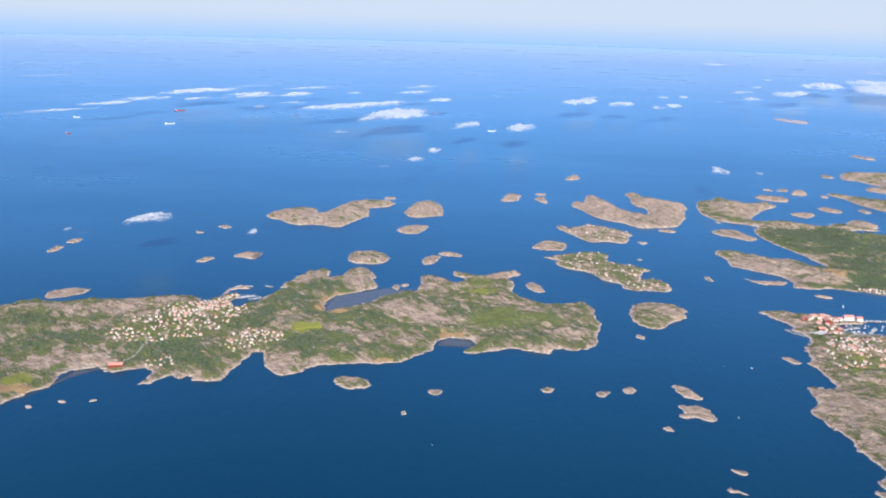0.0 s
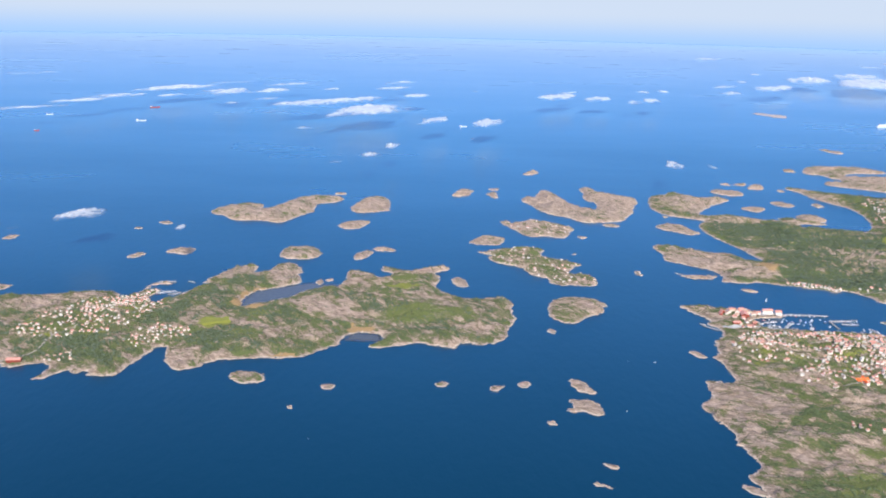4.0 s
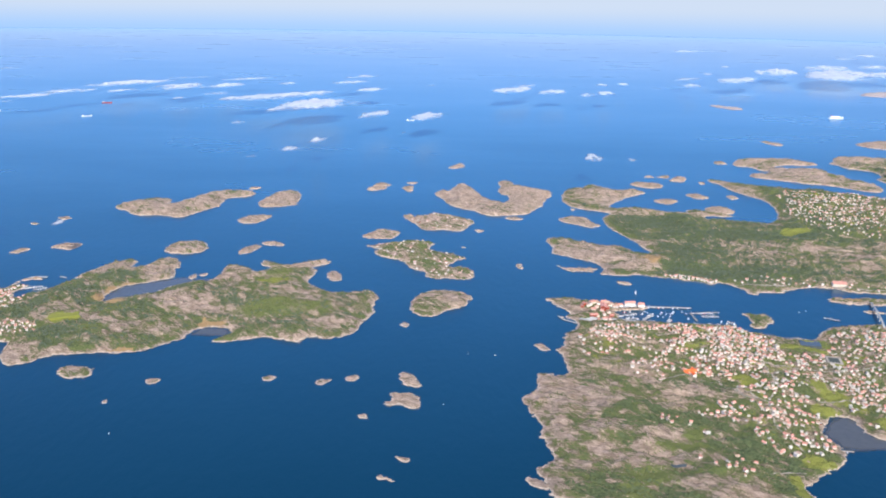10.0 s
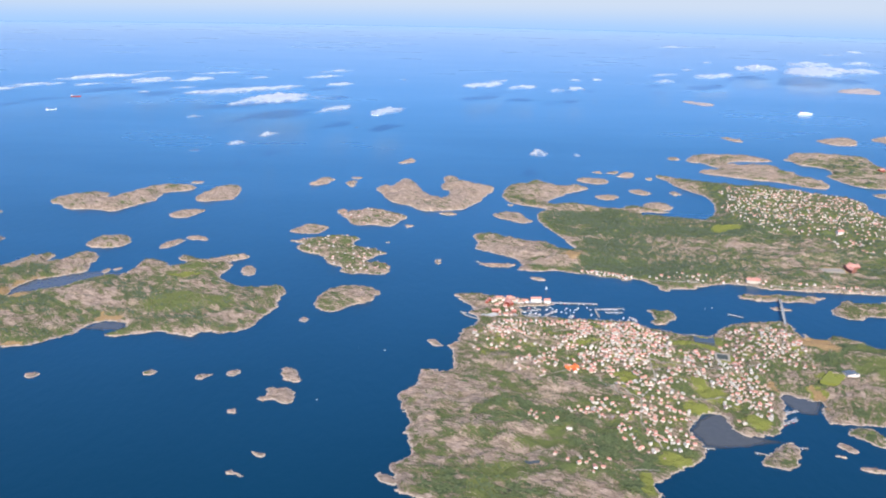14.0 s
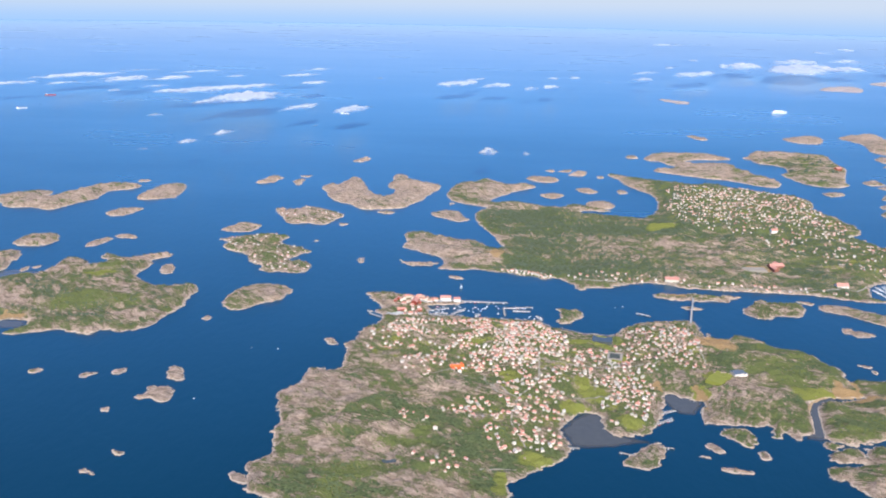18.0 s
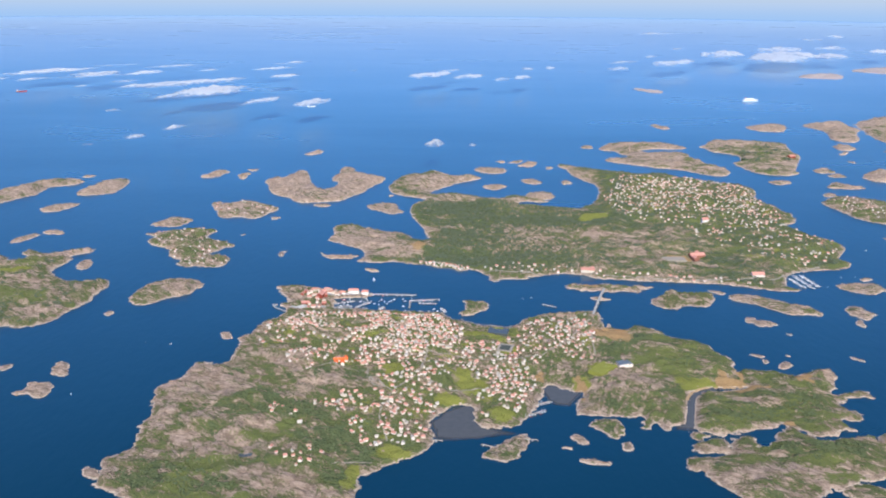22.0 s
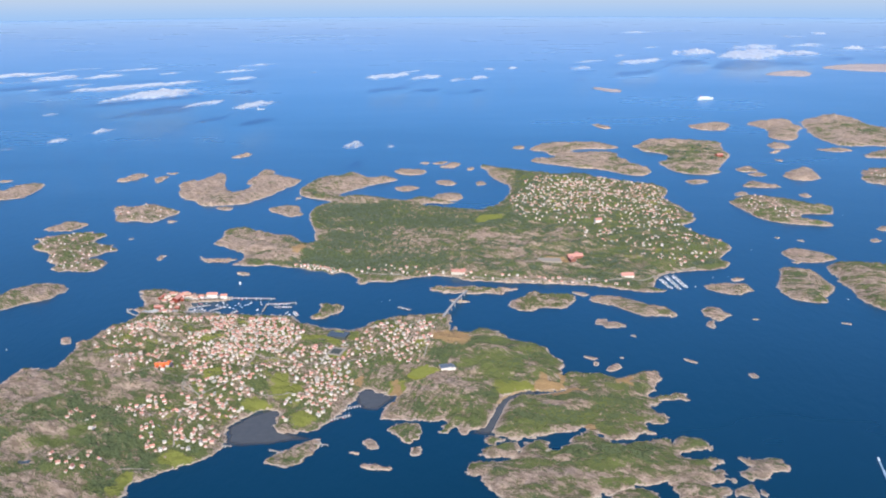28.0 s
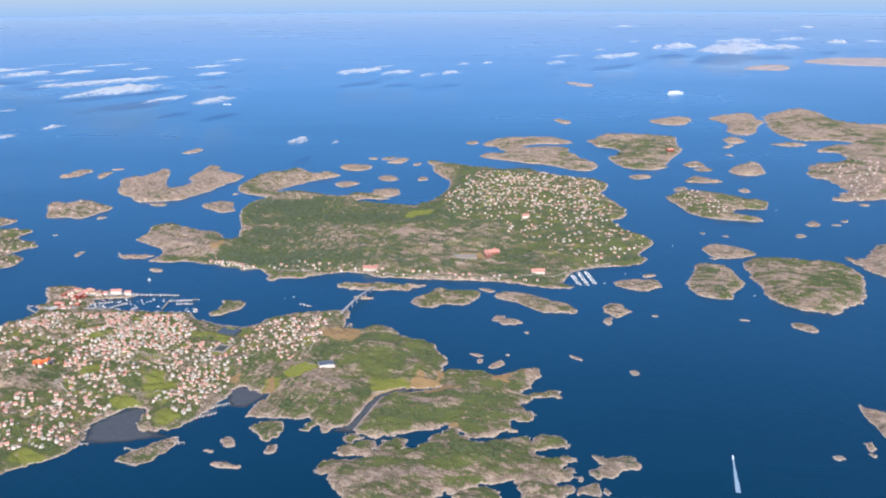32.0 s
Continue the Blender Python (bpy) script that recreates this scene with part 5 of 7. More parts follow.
island("ra2", "bare grey-pink rock islet in the open water", [[(273.4, 215), (274.8, 217.6), (277.4, 219.6), (278.3, 218.5), (278.6, 216.7), (276.2, 214.8), (274.5, 214.4)]], high=0.43, slope=0.91, green=0.06, rough=0.28, step=0.41)
island("ra3", "small bare skerry awash in the blue water", [[(271.4, 220.8), (272.1, 219.4), (271.2, 217.5), (270.1, 218.2)]], high=0.32, slope=0.65, green=0.06, rough=0.21, step=0.2)
island("rb", "small bare skerry awash in the blue water", [[(284.8, 239.6), (286.4, 239.6), (286.3, 238.3)]], high=0.31, slope=0.63, green=0.06, rough=0.22, step=0.2)
island("rc", "small bare skerry awash in the blue water", [[(297.3, 223.5), (298.7, 222.8), (301, 220.6), (299.7, 220.2), (297.7, 221.6)]], high=0.36, slope=0.74, green=0.06, rough=0.24, step=0.25)
island("rd", "small bare skerry awash in the blue water", [[(312.7, 213.8), (314.6, 214.2), (315.2, 211.5), (313.3, 211.5)]], high=0.34, slope=0.72, green=0.06, rough=0.23, step=0.22)
island("de3", "rocky island with green heath", [[(265, 156.2), (271, 158.8), (274.6, 157.3), (275.7, 154), (270.9, 151), (265.6, 153.7)]], high=0.62, slope=1.36, green=0.49, rough=0.37, step=0.29)
island("de4", "low rocky island with patches of heath", [[(296.5, 171.4), (298.8, 170.5), (301.2, 170.1), (304.2, 171.4), (305.8, 171.2), (306.4, 169.4), (307.1, 167.1), (306.4, 165.8), (303.5, 165.7), (301.7, 164.3), (299.9, 162.5), (298.2, 163.1), (296.7, 162), (295.8, 163.1), (295.2, 165.2), (297.5, 166.4), (299.1, 167.6), (297.4, 168.2), (296.7, 169.8)]], high=0.63, slope=1.37, green=0.16, rough=0.38, step=0.32)
island("rg1", "low rocky island with patches of heath", [[(367.2, 196.9), (371.4, 192.2), (378.6, 184.8), (373.4, 174.9), (366.8, 177), (366.5, 183.2), (366.9, 188.5)]], high=1.02, slope=2.26, green=0.16, rough=0.61, step=0.4)
island("rg2", "small bare skerry awash in the blue water", [[(360.8, 178.1), (363.1, 178.9), (362.6, 175.7), (360.5, 174.5)]], high=0.4, slope=0.85, green=0.06, rough=0.26, step=0.37)
island("rg3", "small bare skerry awash in the blue water", [[(359.5, 173.8), (361.5, 173.4), (360.5, 171.7)]], high=0.32, slope=0.67, green=0.06, rough=0.21, step=0.2)
island("rg4", "small bare skerry awash in the blue water", [[(351.3, 172.4), (353.4, 172.9), (353.4, 170.8), (351.3, 170.8)]], high=0.32, slope=0.67, green=0.06, rough=0.21, step=0.2)
island("ci", "bare grey-pink rock islet in the open water", [[(98.9, 158), (99.4, 159.6), (100.4, 158.3), (102.4, 157.5), (103.8, 155.6), (103, 154), (101.2, 154.8), (99.6, 156.3)]], high=0.45, slope=0.95, green=0.06, rough=0.27, step=0.29)
island("cr", "small bare skerry awash in the blue water", [[(108.5, 230.2), (110.9, 231.7), (112.8, 228.8), (110.6, 228.6)]], high=0.4, slope=0.84, green=0.06, rough=0.27, step=0.36)
island("ck1", "rocky island with green heath", [[(187.6, 166.8), (191.2, 170.6), (196.1, 175.9), (199.1, 176.1), (198.9, 171), (195.4, 164.8), (190.2, 164.6)]], high=0.65, slope=1.42, green=0.59, rough=0.39, step=0.32)
island("ck2", "rocky island with green heath", [[(214.6, 181.7), (218.9, 184.4), (223, 184.1), (223, 177.9), (220.2, 174.6), (217.2, 178.3)]], high=0.59, slope=1.28, green=0.59, rough=0.36, step=0.34)
island("ck3", "bare grey-pink rock islet in the open water", [[(209.3, 175.8), (212, 177), (213.7, 173), (211.4, 171.9)]], high=0.43, slope=0.91, green=0.06, rough=0.26, step=0.33)
island("ck4", "small bare skerry awash in the blue water", [[(221, 172.9), (223.4, 174.1), (223.8, 170.4), (221.3, 169.5)]], high=0.41, slope=0.87, green=0.06, rough=0.25, step=0.32)
island("ck5", "small bare skerry awash in the blue water", [[(206.3, 170.7), (209.1, 170.8), (208.9, 169.8)]], high=0.35, slope=0.72, green=0.06, rough=0.22, step=0.23)
island("ck6", "bare grey-pink rock islet in the open water", [[(209.4, 166.7), (213, 165.8), (217.5, 164.9), (216.8, 163.5), (211.3, 164.1)]], high=0.53, slope=1.15, green=0.06, rough=0.32, step=0.31)
island("fl1", "low bare rock island far out at sea, coloured pale with haze", [[(604.2, 1054), (639.8, 1097.9), (680.3, 1088.9), (652.2, 1031.5)]], high=2.2, slope=5, green=0.06, rough=0.9, step=1.6, material=HAZED_ROCK)
island("fl2", "low bare rock island far out at sea, coloured pale with haze", [[(711.5, 1152.9), (786.5, 1204), (850.6, 1192.2), (892, 1163.8), (842.2, 1068.9), (758.1, 1102)]], high=2.2, slope=5, green=0.06, rough=0.9, step=1.6, material=HAZED_ROCK)
island("fl3", "low bare rock island far out at sea, coloured pale with haze", [[(366.3, 915.3), (386.7, 904.1), (399, 877.9), (382.8, 873.2)]], high=1.72, slope=3.87, green=0.06, rough=0.9, step=1.6, material=HAZED_ROCK)
island("sr2", "small bare skerry awash in the blue water", [[(297.4, 158.7), (298.4, 158.3), (298.9, 156.9), (297.6, 156.1), (297, 157.3)]], high=0.33, slope=0.69, green=0.06, rough=0.21, step=0.2)
island("sr3", "bare grey-pink rock islet in the open water", [[(-109.2, 373.9), (-106.1, 377.5), (-101.7, 373.6), (-104.6, 370.1)]], high=0.51, slope=1.1, green=0.06, rough=0.39, step=0.62)
island("sr4", "bare grey-pink rock islet in the open water", [[(108.3, 315.4), (109.7, 314.8), (111.2, 309.8), (108.6, 308.8)]], high=0.48, slope=1.03, green=0.06, rough=0.34, step=0.55)
island("sr5", "small bare skerry awash in the blue water", [[(107.5, 233), (110.2, 234.1), (111.5, 230.7), (108.8, 230.5)]], high=0.39, slope=0.82, green=0.06, rough=0.26, step=0.33)
island("sr6", "small bare skerry awash in the blue water", [[(354.6, 251.4), (357.5, 251), (357.6, 249.6), (354.5, 250)]], high=0.36, slope=0.75, green=0.06, rough=0.25, step=0.26)
island("sr7", "small bare skerry awash in the blue water", [[(326.6, 253.5), (329.4, 254.1), (328.5, 252.2)]], high=0.35, slope=0.72, green=0.06, rough=0.25, step=0.23)
island("sr8", "small bare skerry awash in the blue water", [[(278.4, 223.4), (279.6, 223.8), (280, 222.3)]], high=0.31, slope=0.63, green=0.06, rough=0.21, step=0.2)
island("sr9", "small bare skerry awash in the blue water", [[(-116.9, 363.4), (-114.7, 364.7), (-112, 361.9), (-114.8, 360.6)]], high=0.42, slope=0.89, green=0.06, rough=0.33, step=0.41)
island("sq1", "small bare skerry awash in the blue water", [[(85.1, 337.3), (87.3, 339.2), (88, 336.7)]], high=0.35, slope=0.73, green=0.06, rough=0.28, step=0.24)
island("sq2", "bare grey-pink rock islet in the open water", [[(143.9, 412.1), (147, 412.4), (144.4, 407.3)]], high=0.43, slope=0.91, green=0.06, rough=0.35, step=0.42)
island("sq3", "small bare skerry awash in the blue water", [[(109.3, 314.7), (111, 316.4), (110.8, 312.6)]], high=0.38, slope=0.8, green=0.06, rough=0.29, step=0.32)
island("sq4", "bare grey-pink rock islet in the open water", [[(456.4, 394.8), (461, 395.9), (460.4, 391.7), (455.9, 390.6)]], high=0.44, slope=0.92, green=0.06, rough=0.36, step=0.44)
C_OS = [(42.9, 337.2), (46.8, 336.6), (53.6, 340.6), (60.8, 342.9), (67, 344.3), (71.9, 345.6), (74.1, 341.3), (71.4, 337.6), (72, 331.7), (75.9, 329.4), (80.8, 328.1), (82.4, 329.9), (83, 324.2), (86, 322.9), (86.6, 320.5), (83.8, 319.6), (82.5, 314.8), (79.7, 312.4), (80.8, 308), (84.6, 309), (88.5, 307.8), (90.6, 302.9), (90.4, 297.4), (87.1, 293.8), (82.3, 294.1), (78.3, 295.2), (74.7, 293.6), (71, 297.4), (71.7, 301.7), (67.5, 304.2), (63.4, 308.3), (62.7, 313.5), (59.3, 317.8), (55.6, 319.1), (50.2, 323.5), (48.2, 328.3), (51.2, 331.8)]
C_KA = [(57.1, 390), (60, 394.8), (62.5, 392.7), (62.3, 387), (66.1, 390.7), (70.1, 393.4), (75.7, 395), (80.3, 390.8), (86.2, 386.8), (91.3, 385), (92.6, 379.7), (89, 375.1), (88.5, 368.9), (84.2, 363.5), (80.7, 365.3), (76.5, 366.9), (70.9, 364.5), (67.1, 367.2), (65.1, 373.2), (61.6, 380.4), (59.2, 384.6)]


# ---- helpers for things ----
def part(name, bm, material, parent, label=""):
    """Links a bmesh as one mesh object under a thing or under a part."""
    me = bpy.data.meshes.new(name)
    bm.to_mesh(me)
    bm.free()
    me.materials.append(material)
    ob = new(name, me)
    ob.parent = parent
    return tagged(ob, label)


def box(bm, x0, x1, y0, y1, z0, z1, inset=0.0):
    """A box into bm; inset narrows its top."""
    v = [bm.verts.new(p) for p in ((x0, y0, z0), (x1, y0, z0), (x1, y1, z0), (x0, y1, z0),
         (x0 + inset, y0 + inset, z1), (x1 - inset, y0 + inset, z1), (x1 - inset, y1 - inset, z1), (x0 + inset, y1 - inset, z1))]
    for f in ((3, 2, 1, 0), (4, 5, 6, 7), (0, 1, 5, 4), (1, 2, 6, 5), (2, 3, 7, 6), (3, 0, 4, 7)):
        bm.faces.new([v[i] for i in f])
    return bm


def walls_bm(l, w, h, rise):
    """Walls with two gables, along x."""
    bm = bmesh.new()
    a, b = l / 2, w / 2
    v = [bm.verts.new(p) for p in ((-a, -b, -0.3), (a, -b, -0.3), (a, b, -0.3), (-a, b, -0.3), (-a, -b, h), (a, -b, h), (a, b, h), (-a, b, h), (-a, 0, h + rise), (a, 0, h + rise))]
    for f in ((0, 1, 5, 4), (2, 3, 7, 6), (1, 2, 6, 9, 5), (3, 0, 4, 8, 7)):
        bm.faces.new([v[i] for i in f])
    return bm


def roof_bm(l, w, h, rise, over=0.07, thick=0.05):
    """A saddle roof with a real thickness and eaves that stand out."""
    bm = bmesh.new()
    a, b = l / 2 + over, w / 2 + over
    drop = rise * over / (w / 2)
    prof = [(-b, h - drop), (0, h + rise), (b, h - drop), (b, h - drop + thick), (0, h + rise + thick), (-b, h - drop + thick)]
    s = [[bm.verts.new((x, y, z)) for y, z in prof] for x in (-a, a)]
    for i in range(6):
        j = (i + 1) % 6
        bm.faces.new((s[0][i], s[0][j], s[1][j], s[1][i]))
    for q in s:
        bm.faces.new((q[0], q[1], q[4], q[5])), bm.faces.new((q[1], q[2], q[3], q[4]))
    bmesh.ops.recalc_face_normals(bm, faces=bm.faces)
    return bm


def ground(key, x, y):
    return float(ISLES[key].height(np.array([x]), np.array([y]))[0])


# ---- the villages ----
def house(l, w, h, rise, wall, roof, label):
    base = new("house")
    part("wall", walls_bm(l, w, h, rise), wall, base)
    top = part("roof", roof_bm(l, w, h, rise), roof, base)
    part("chimney", box(bmesh.new(), l * 0.12, l * 0.12 + 0.1, -0.05, 0.05, h + rise * 0.6, h + rise + 0.16), BRICK, top, "red brick chimney")
    part("porch", box(bmesh.new(), -0.18, 0.18, -w / 2 - 0.2, -w / 2 + 0.02, -0.3, h * 0.75, 0.02), wall, base)
    return tagged(base, label, "house", "village houses")


MODELS = [
    (1.15, 0.84, 0.46, 0.33, WHITE, TILE, "white wooden house with a red tiled saddle roof"),
    (1.0, 0.80, 0.44, 0.31, WHITE, BROWN, "white wooden house with a brown tiled roof"),
    (1.2, 0.82, 0.42, 0.30, PALE, SLATE, "pale wooden house with a grey roof"),
    (1.05, 0.82, 0.56, 0.32, WHITE, SLATE, "tall white house with a grey roof"),
    (1.15, 0.88, 0.48, 0.33, PALE, TILE, "cream house with a red tiled roof"),
    (0.95, 0.70, 0.40, 0.30, FALU, SLATE, "small red wooden cottage with a grey roof"),
    (1.3, 0.78, 0.40, 0.30, WHITE, BROWN, "long white bungalow with a brown roof"),
    (1.05, 0.84, 0.50, 0.36, WHITE, TILE, "white villa with a steep red tiled roof"),
]


# hillocks, yards and gardens with no houses on them
SPOTS_GAP = [(147.6, 239.1, 6.1, 4.1), (142, 231, 7.8, 3.8), (137.5, 223.3, 6.8, 3.7), (126.5, 217, 9.9, 7), (161.8, 240.7, 2.2, 4.1), (157.2, 228.3, 3.8, 2.9), (175.5, 213.4, 4.2, 4.5), (184.2, 196.8, 3.9, 5.8), (163.3, 207.5, 3.1, 2.5), (188.2, 229.6, 6.5, 4.2), (193.3, 231.9, 7, 4.3), (171.2, 207.9, 1.9, 2.8), (151, 205.3, 9.4, 4.9), (158.7, 195.7, 4.5, 2.9), (191.1, 187.9, 3.4, 3.6), (180.7, 192, 5.9, 2.4), (141, 240.7, 2.1, 3.6), (199.4, 230.1, 1.7, 6), (209.5, 214.9, 3.6, 3.7), (175.1, 180.2, 3.1, 3.3), (201.4, 214.5, 2.3, 3.8), (189.3, 210.4, 2.2, 2.9), (181.6, 221.3, 2.4, 2.3)]


def scatter(rng, outline, count, apart, key, clump=0.35, taken=None):
    """Places inside an outline, kept apart from one another and from the shore."""
    o = np.array(outline, float)
    lo, hi = o.min(0), o.max(0)
    p = rng.uniform(lo, hi, (count * 30, 2))
    p = p[inland(p[:, 0], p[:, 1], o) > 0]
    p = p[ISLES[key].depth(p[:, 0], p[:, 1]) > 0.9]
    p = p[fractal(p[:, 0] / 6, p[:, 1] / 6, 77, 3) > -clump - 0.25 * rng.random(len(p))]
    p = p[(blot(p[:, 0], p[:, 1], SPOTS_LAWN) < 0.45) & (blot(p[:, 0], p[:, 1], SPOTS_GAP) < 0.55)]
    lane = np.abs(fractal(p[:, 0] / 8, p[:, 1] / 8, 83, 3))
    p = p[(lane < 0.16) | (rng.random(len(p)) < 0.6)]
    kept = [] if taken is None else taken
    first, cells = len(kept), {}
    for q in kept:
        cells.setdefault((int(q[0] // apart), int(q[1] // apart)), []).append(q)
    for x, y in p:
        if len(kept) - first >= count:
            break
        cx, cy = int(x // apart), int(y // apart)
        near = (q for i in (-1, 0, 1) for j in (-1, 0, 1) for q in cells.get((cx + i, cy + j), ()))
        if all((q[0] - x) ** 2 + (q[1] - y) ** 2 > apart**2 for q in near):
            kept.append((float(x), float(y)))
            cells.setdefault((cx, cy), []).append((float(x), float(y)))
    return kept


def lay_turn(rng, x, y):
    return math.radians(30) * value_noise(np.array([x / 9]), np.array([y / 9]), 5)[0] * 4 + rng.choice([0, math.pi / 2]) + rng.normal(0, 0.12)


def soup(bm_list):
    """Triangles of several bmeshes as one set of arrays, with the number of the bmesh for each."""
    verts, faces, kinds = [], [], []
    for kind, bm in bm_list:
        bmesh.ops.triangulate(bm, faces=bm.faces)
        bm.verts.index_update()
        n = sum(len(v) for v in verts)
        verts.append(np.array([v.co[:] for v in bm.verts]))
        faces += [[v.index + n for v in f.verts] for f in bm.faces]
        kinds += [kind] * len(bm.faces)
        bm.free()
    return np.concatenate(verts), np.array(faces), np.array(kinds)


def strew(name, base, places, material):
    """Copies of arrays of triangles at (x, y, z, turn, sx, sy, sz), joined into one mesh."""
    verts, faces, kinds = base
    p = np.array(places, float)
    c, s = np.cos(p[:, 3])[:, None], np.sin(p[:, 3])[:, None]
    vx, vy, vz = verts[None, :, 0] * p[:, 4:5], verts[None, :, 1] * p[:, 5:6], verts[None, :, 2] * p[:, 6:7]
    v = np.stack([vx * c - vy * s + p[:, 0:1], vx * s + vy * c + p[:, 1:2], vz + p[:, 2:3]], -1).reshape(-1, 3)
    f = (faces[None] + (np.arange(len(p)) * len(verts))[:, None, None]).reshape(-1, 3)
    return v, f, np.tile(kinds, len(p))


def joined(name, sets, materials, label, category):
    v, f, k, n = [], [], [], 0
    for verts, faces, kinds in sets:
        v.append(verts), f.append(faces + n), k.append(kinds)
        n += len(verts)
    me = mesh_of(name, np.concatenate(v), np.concatenate(f), materials, False, np.concatenate(k))
    return tagged(new(name, me), label, category, kind="stuff")


HOUSES = [house(*m) for m in MODELS]
for n, ob in enumerate(HOUSES):
    ob.location = (0, 0, -50)
ODDS = [0.22, 0.10, 0.12, 0.15, 0.14, 0.05, 0.10, 0.12]
STUFF_MATS = [WHITE, PALE, FALU, TILE, SLATE, BROWN]


def settle(name, key, places, seed, single, label, size=1.0):
    """Houses at the places; the first ones as things of their own, the others joined."""
    rng = np.random.default_rng(seed)
    kinds = rng.choice(len(MODELS), len(places), p=ODDS)
    x, y = np.array(places).T
    z = ISLES[key].height(x, y) - 0.02
    rest = {}
    for n, kind in enumerate(kinds):
        turn, grow = lay_turn(rng, x[n], y[n]), size * rng.uniform(0.72, 1.28)
        if n < single:
            copy_thing(HOUSES[kind], Matrix.LocRotScale((x[n], y[n], z[n]), Euler((0, 0, turn)), (grow, grow, grow)))
        else:
            rest.setdefault(kind, []).append((x[n], y[n], z[n], turn, grow, grow, grow))
    sets = []
    for kind, rows in sorted(rest.items()):
        l, w, h, rise, wall, roof, _ = MODELS[kind]
        base = soup([(STUFF_MATS.index(wall), walls_bm(l, w, h, rise)), (STUFF_MATS.index(roof), roof_bm(l, w, h, rise))])
        sets.append(strew(name, base, rows, None))
    if sets:
        joined(name, sets, STUFF_MATS, label, "houses")


rng = np.random.default_rng(4)
HAMLET_A = [(138.1, 164.8), (150.1, 166.5), (152.4, 161.9), (148.7, 156.2), (139.7, 156.9)]
CORE_A = [(125.8, 246.9), (148, 246.7), (174, 248.2), (183.7, 233.5), (178.6, 214.3), (162.3, 213), (148.7, 228.9), (131.4, 229.7)]
spots = scatter(rng, CORE_A, 470, 0.80, "donso", 0.9)
spots = scatter(rng, VILLAGE_A, 700, 0.92, "donso", 0.55, spots)
EAST_A = [(193.5, 216), (199.1, 216.2), (204.1, 204.1), (202.5, 197.7), (196.3, 187.1), (191.8, 192.8), (187.2, 203.7), (191.6, 210.6)]
spots = scatter(rng, EAST_A, 48, 1.3, "donso", 2.0, spots)
spots = sorted(spots, key=lambda q: q[1])
HAMLET_B = [(132.3, 184.9), (138.3, 186.9), (143.9, 181.7), (144.4, 173.7), (140, 174.8), (134.8, 178.6)]
spots = scatter(rng, HAMLET_A, 12, 1.6, "donso", 0.9) + scatter(rng, HAMLET_B, 10, 1.4, "donso", 2.0) + spots
DONSO_HOUSES = spots
CORE_B = [(264.2, 451.2), (276.7, 458.9), (304.2, 446.3), (327.8, 437), (335, 403.7), (330.5, 373.4), (309.2, 372.2), (283.2, 376.9), (256.5, 378), (254.5, 410.8), (265.3, 422.3)]
STYRSO_HOUSES = scatter(rng, CORE_B, 560, 1.0, "styrso", 0.45)
STYRSO_HOUSES = scatter(rng, VILLAGE_B[2:], 460, 1.15, "styrso", 0.45, STYRSO_HOUSES)
STYRSO_HOUSES.sort(key=lambda q: q[1])
SHORE_B = [(189.9, 296.4), (209, 299.2), (226.7, 296.5), (240.1, 291.3), (294.4, 286.3), (296.1, 281.8), (277.9, 284.6), (240.4, 288.5), (210.7, 289.3), (190.7, 293.2)]
STYRSO_HOUSES = scatter(rng, SHORE_B, 46, 2.0, "styrso", 0.5) + STYRSO_HOUSES
PIER_B = [(165.8, 303.6), (176.8, 302), (189.5, 295.2), (188.1, 292), (176.5, 294.9), (166.8, 298.9)]
STYRSO_HOUSES = scatter(rng, PIER_B, 60, 1.0, "styrso", 1.2) + STYRSO_HOUSES
CORE_C = [(-92.6, 255.7), (-83.9, 259.1), (-78.6, 271.3), (-74.3, 278.6), (-71.6, 270.3), (-75.1, 258.6), (-81.2, 250.1), (-89.7, 247.1)]
VRANGO_HOUSES = scatter(rng, CORE_C, 100, 1.0, "vrango", 1.2)
VRANGO_HOUSES = scatter(rng, VILLAGE_C, 160, 1.3, "vrango", 0.7, VRANGO_HOUSES)
VRANGO_HOUSES += scatter(rng, VILLAGE_D, 75, 1.35, "vrango", 1.2)
VILLAGE_E = [(-86.6, 215.5), (-80.2, 218.5), (-76.6, 212.9), (-84.7, 212.2)]
VRANGO_HOUSES += scatter(rng, VILLAGE_E, 14, 1.6, "vrango", 0.8)
OS_HOUSES = scatter(rng, C_OS, 55, 1.7, "os", 1.2)
KA_HOUSES = scatter(rng, C_KA, 24, 1.9, "ka", 1.2)
GW_HOUSES = scatter(rng, [(368.9, 404.5), (381.9, 411.5), (390.6, 383.5), (386.6, 369.8), (373.1, 377.3)], 40, 2.4, "gw", 1.0)
BR_HOUSES = scatter(rng, [(468.1, 483.4), (514.7, 490.2), (504.8, 426), (484, 407.1), (448.1, 400.7), (465.7, 428.8)], 110, 3.2, "branno", 0.8)

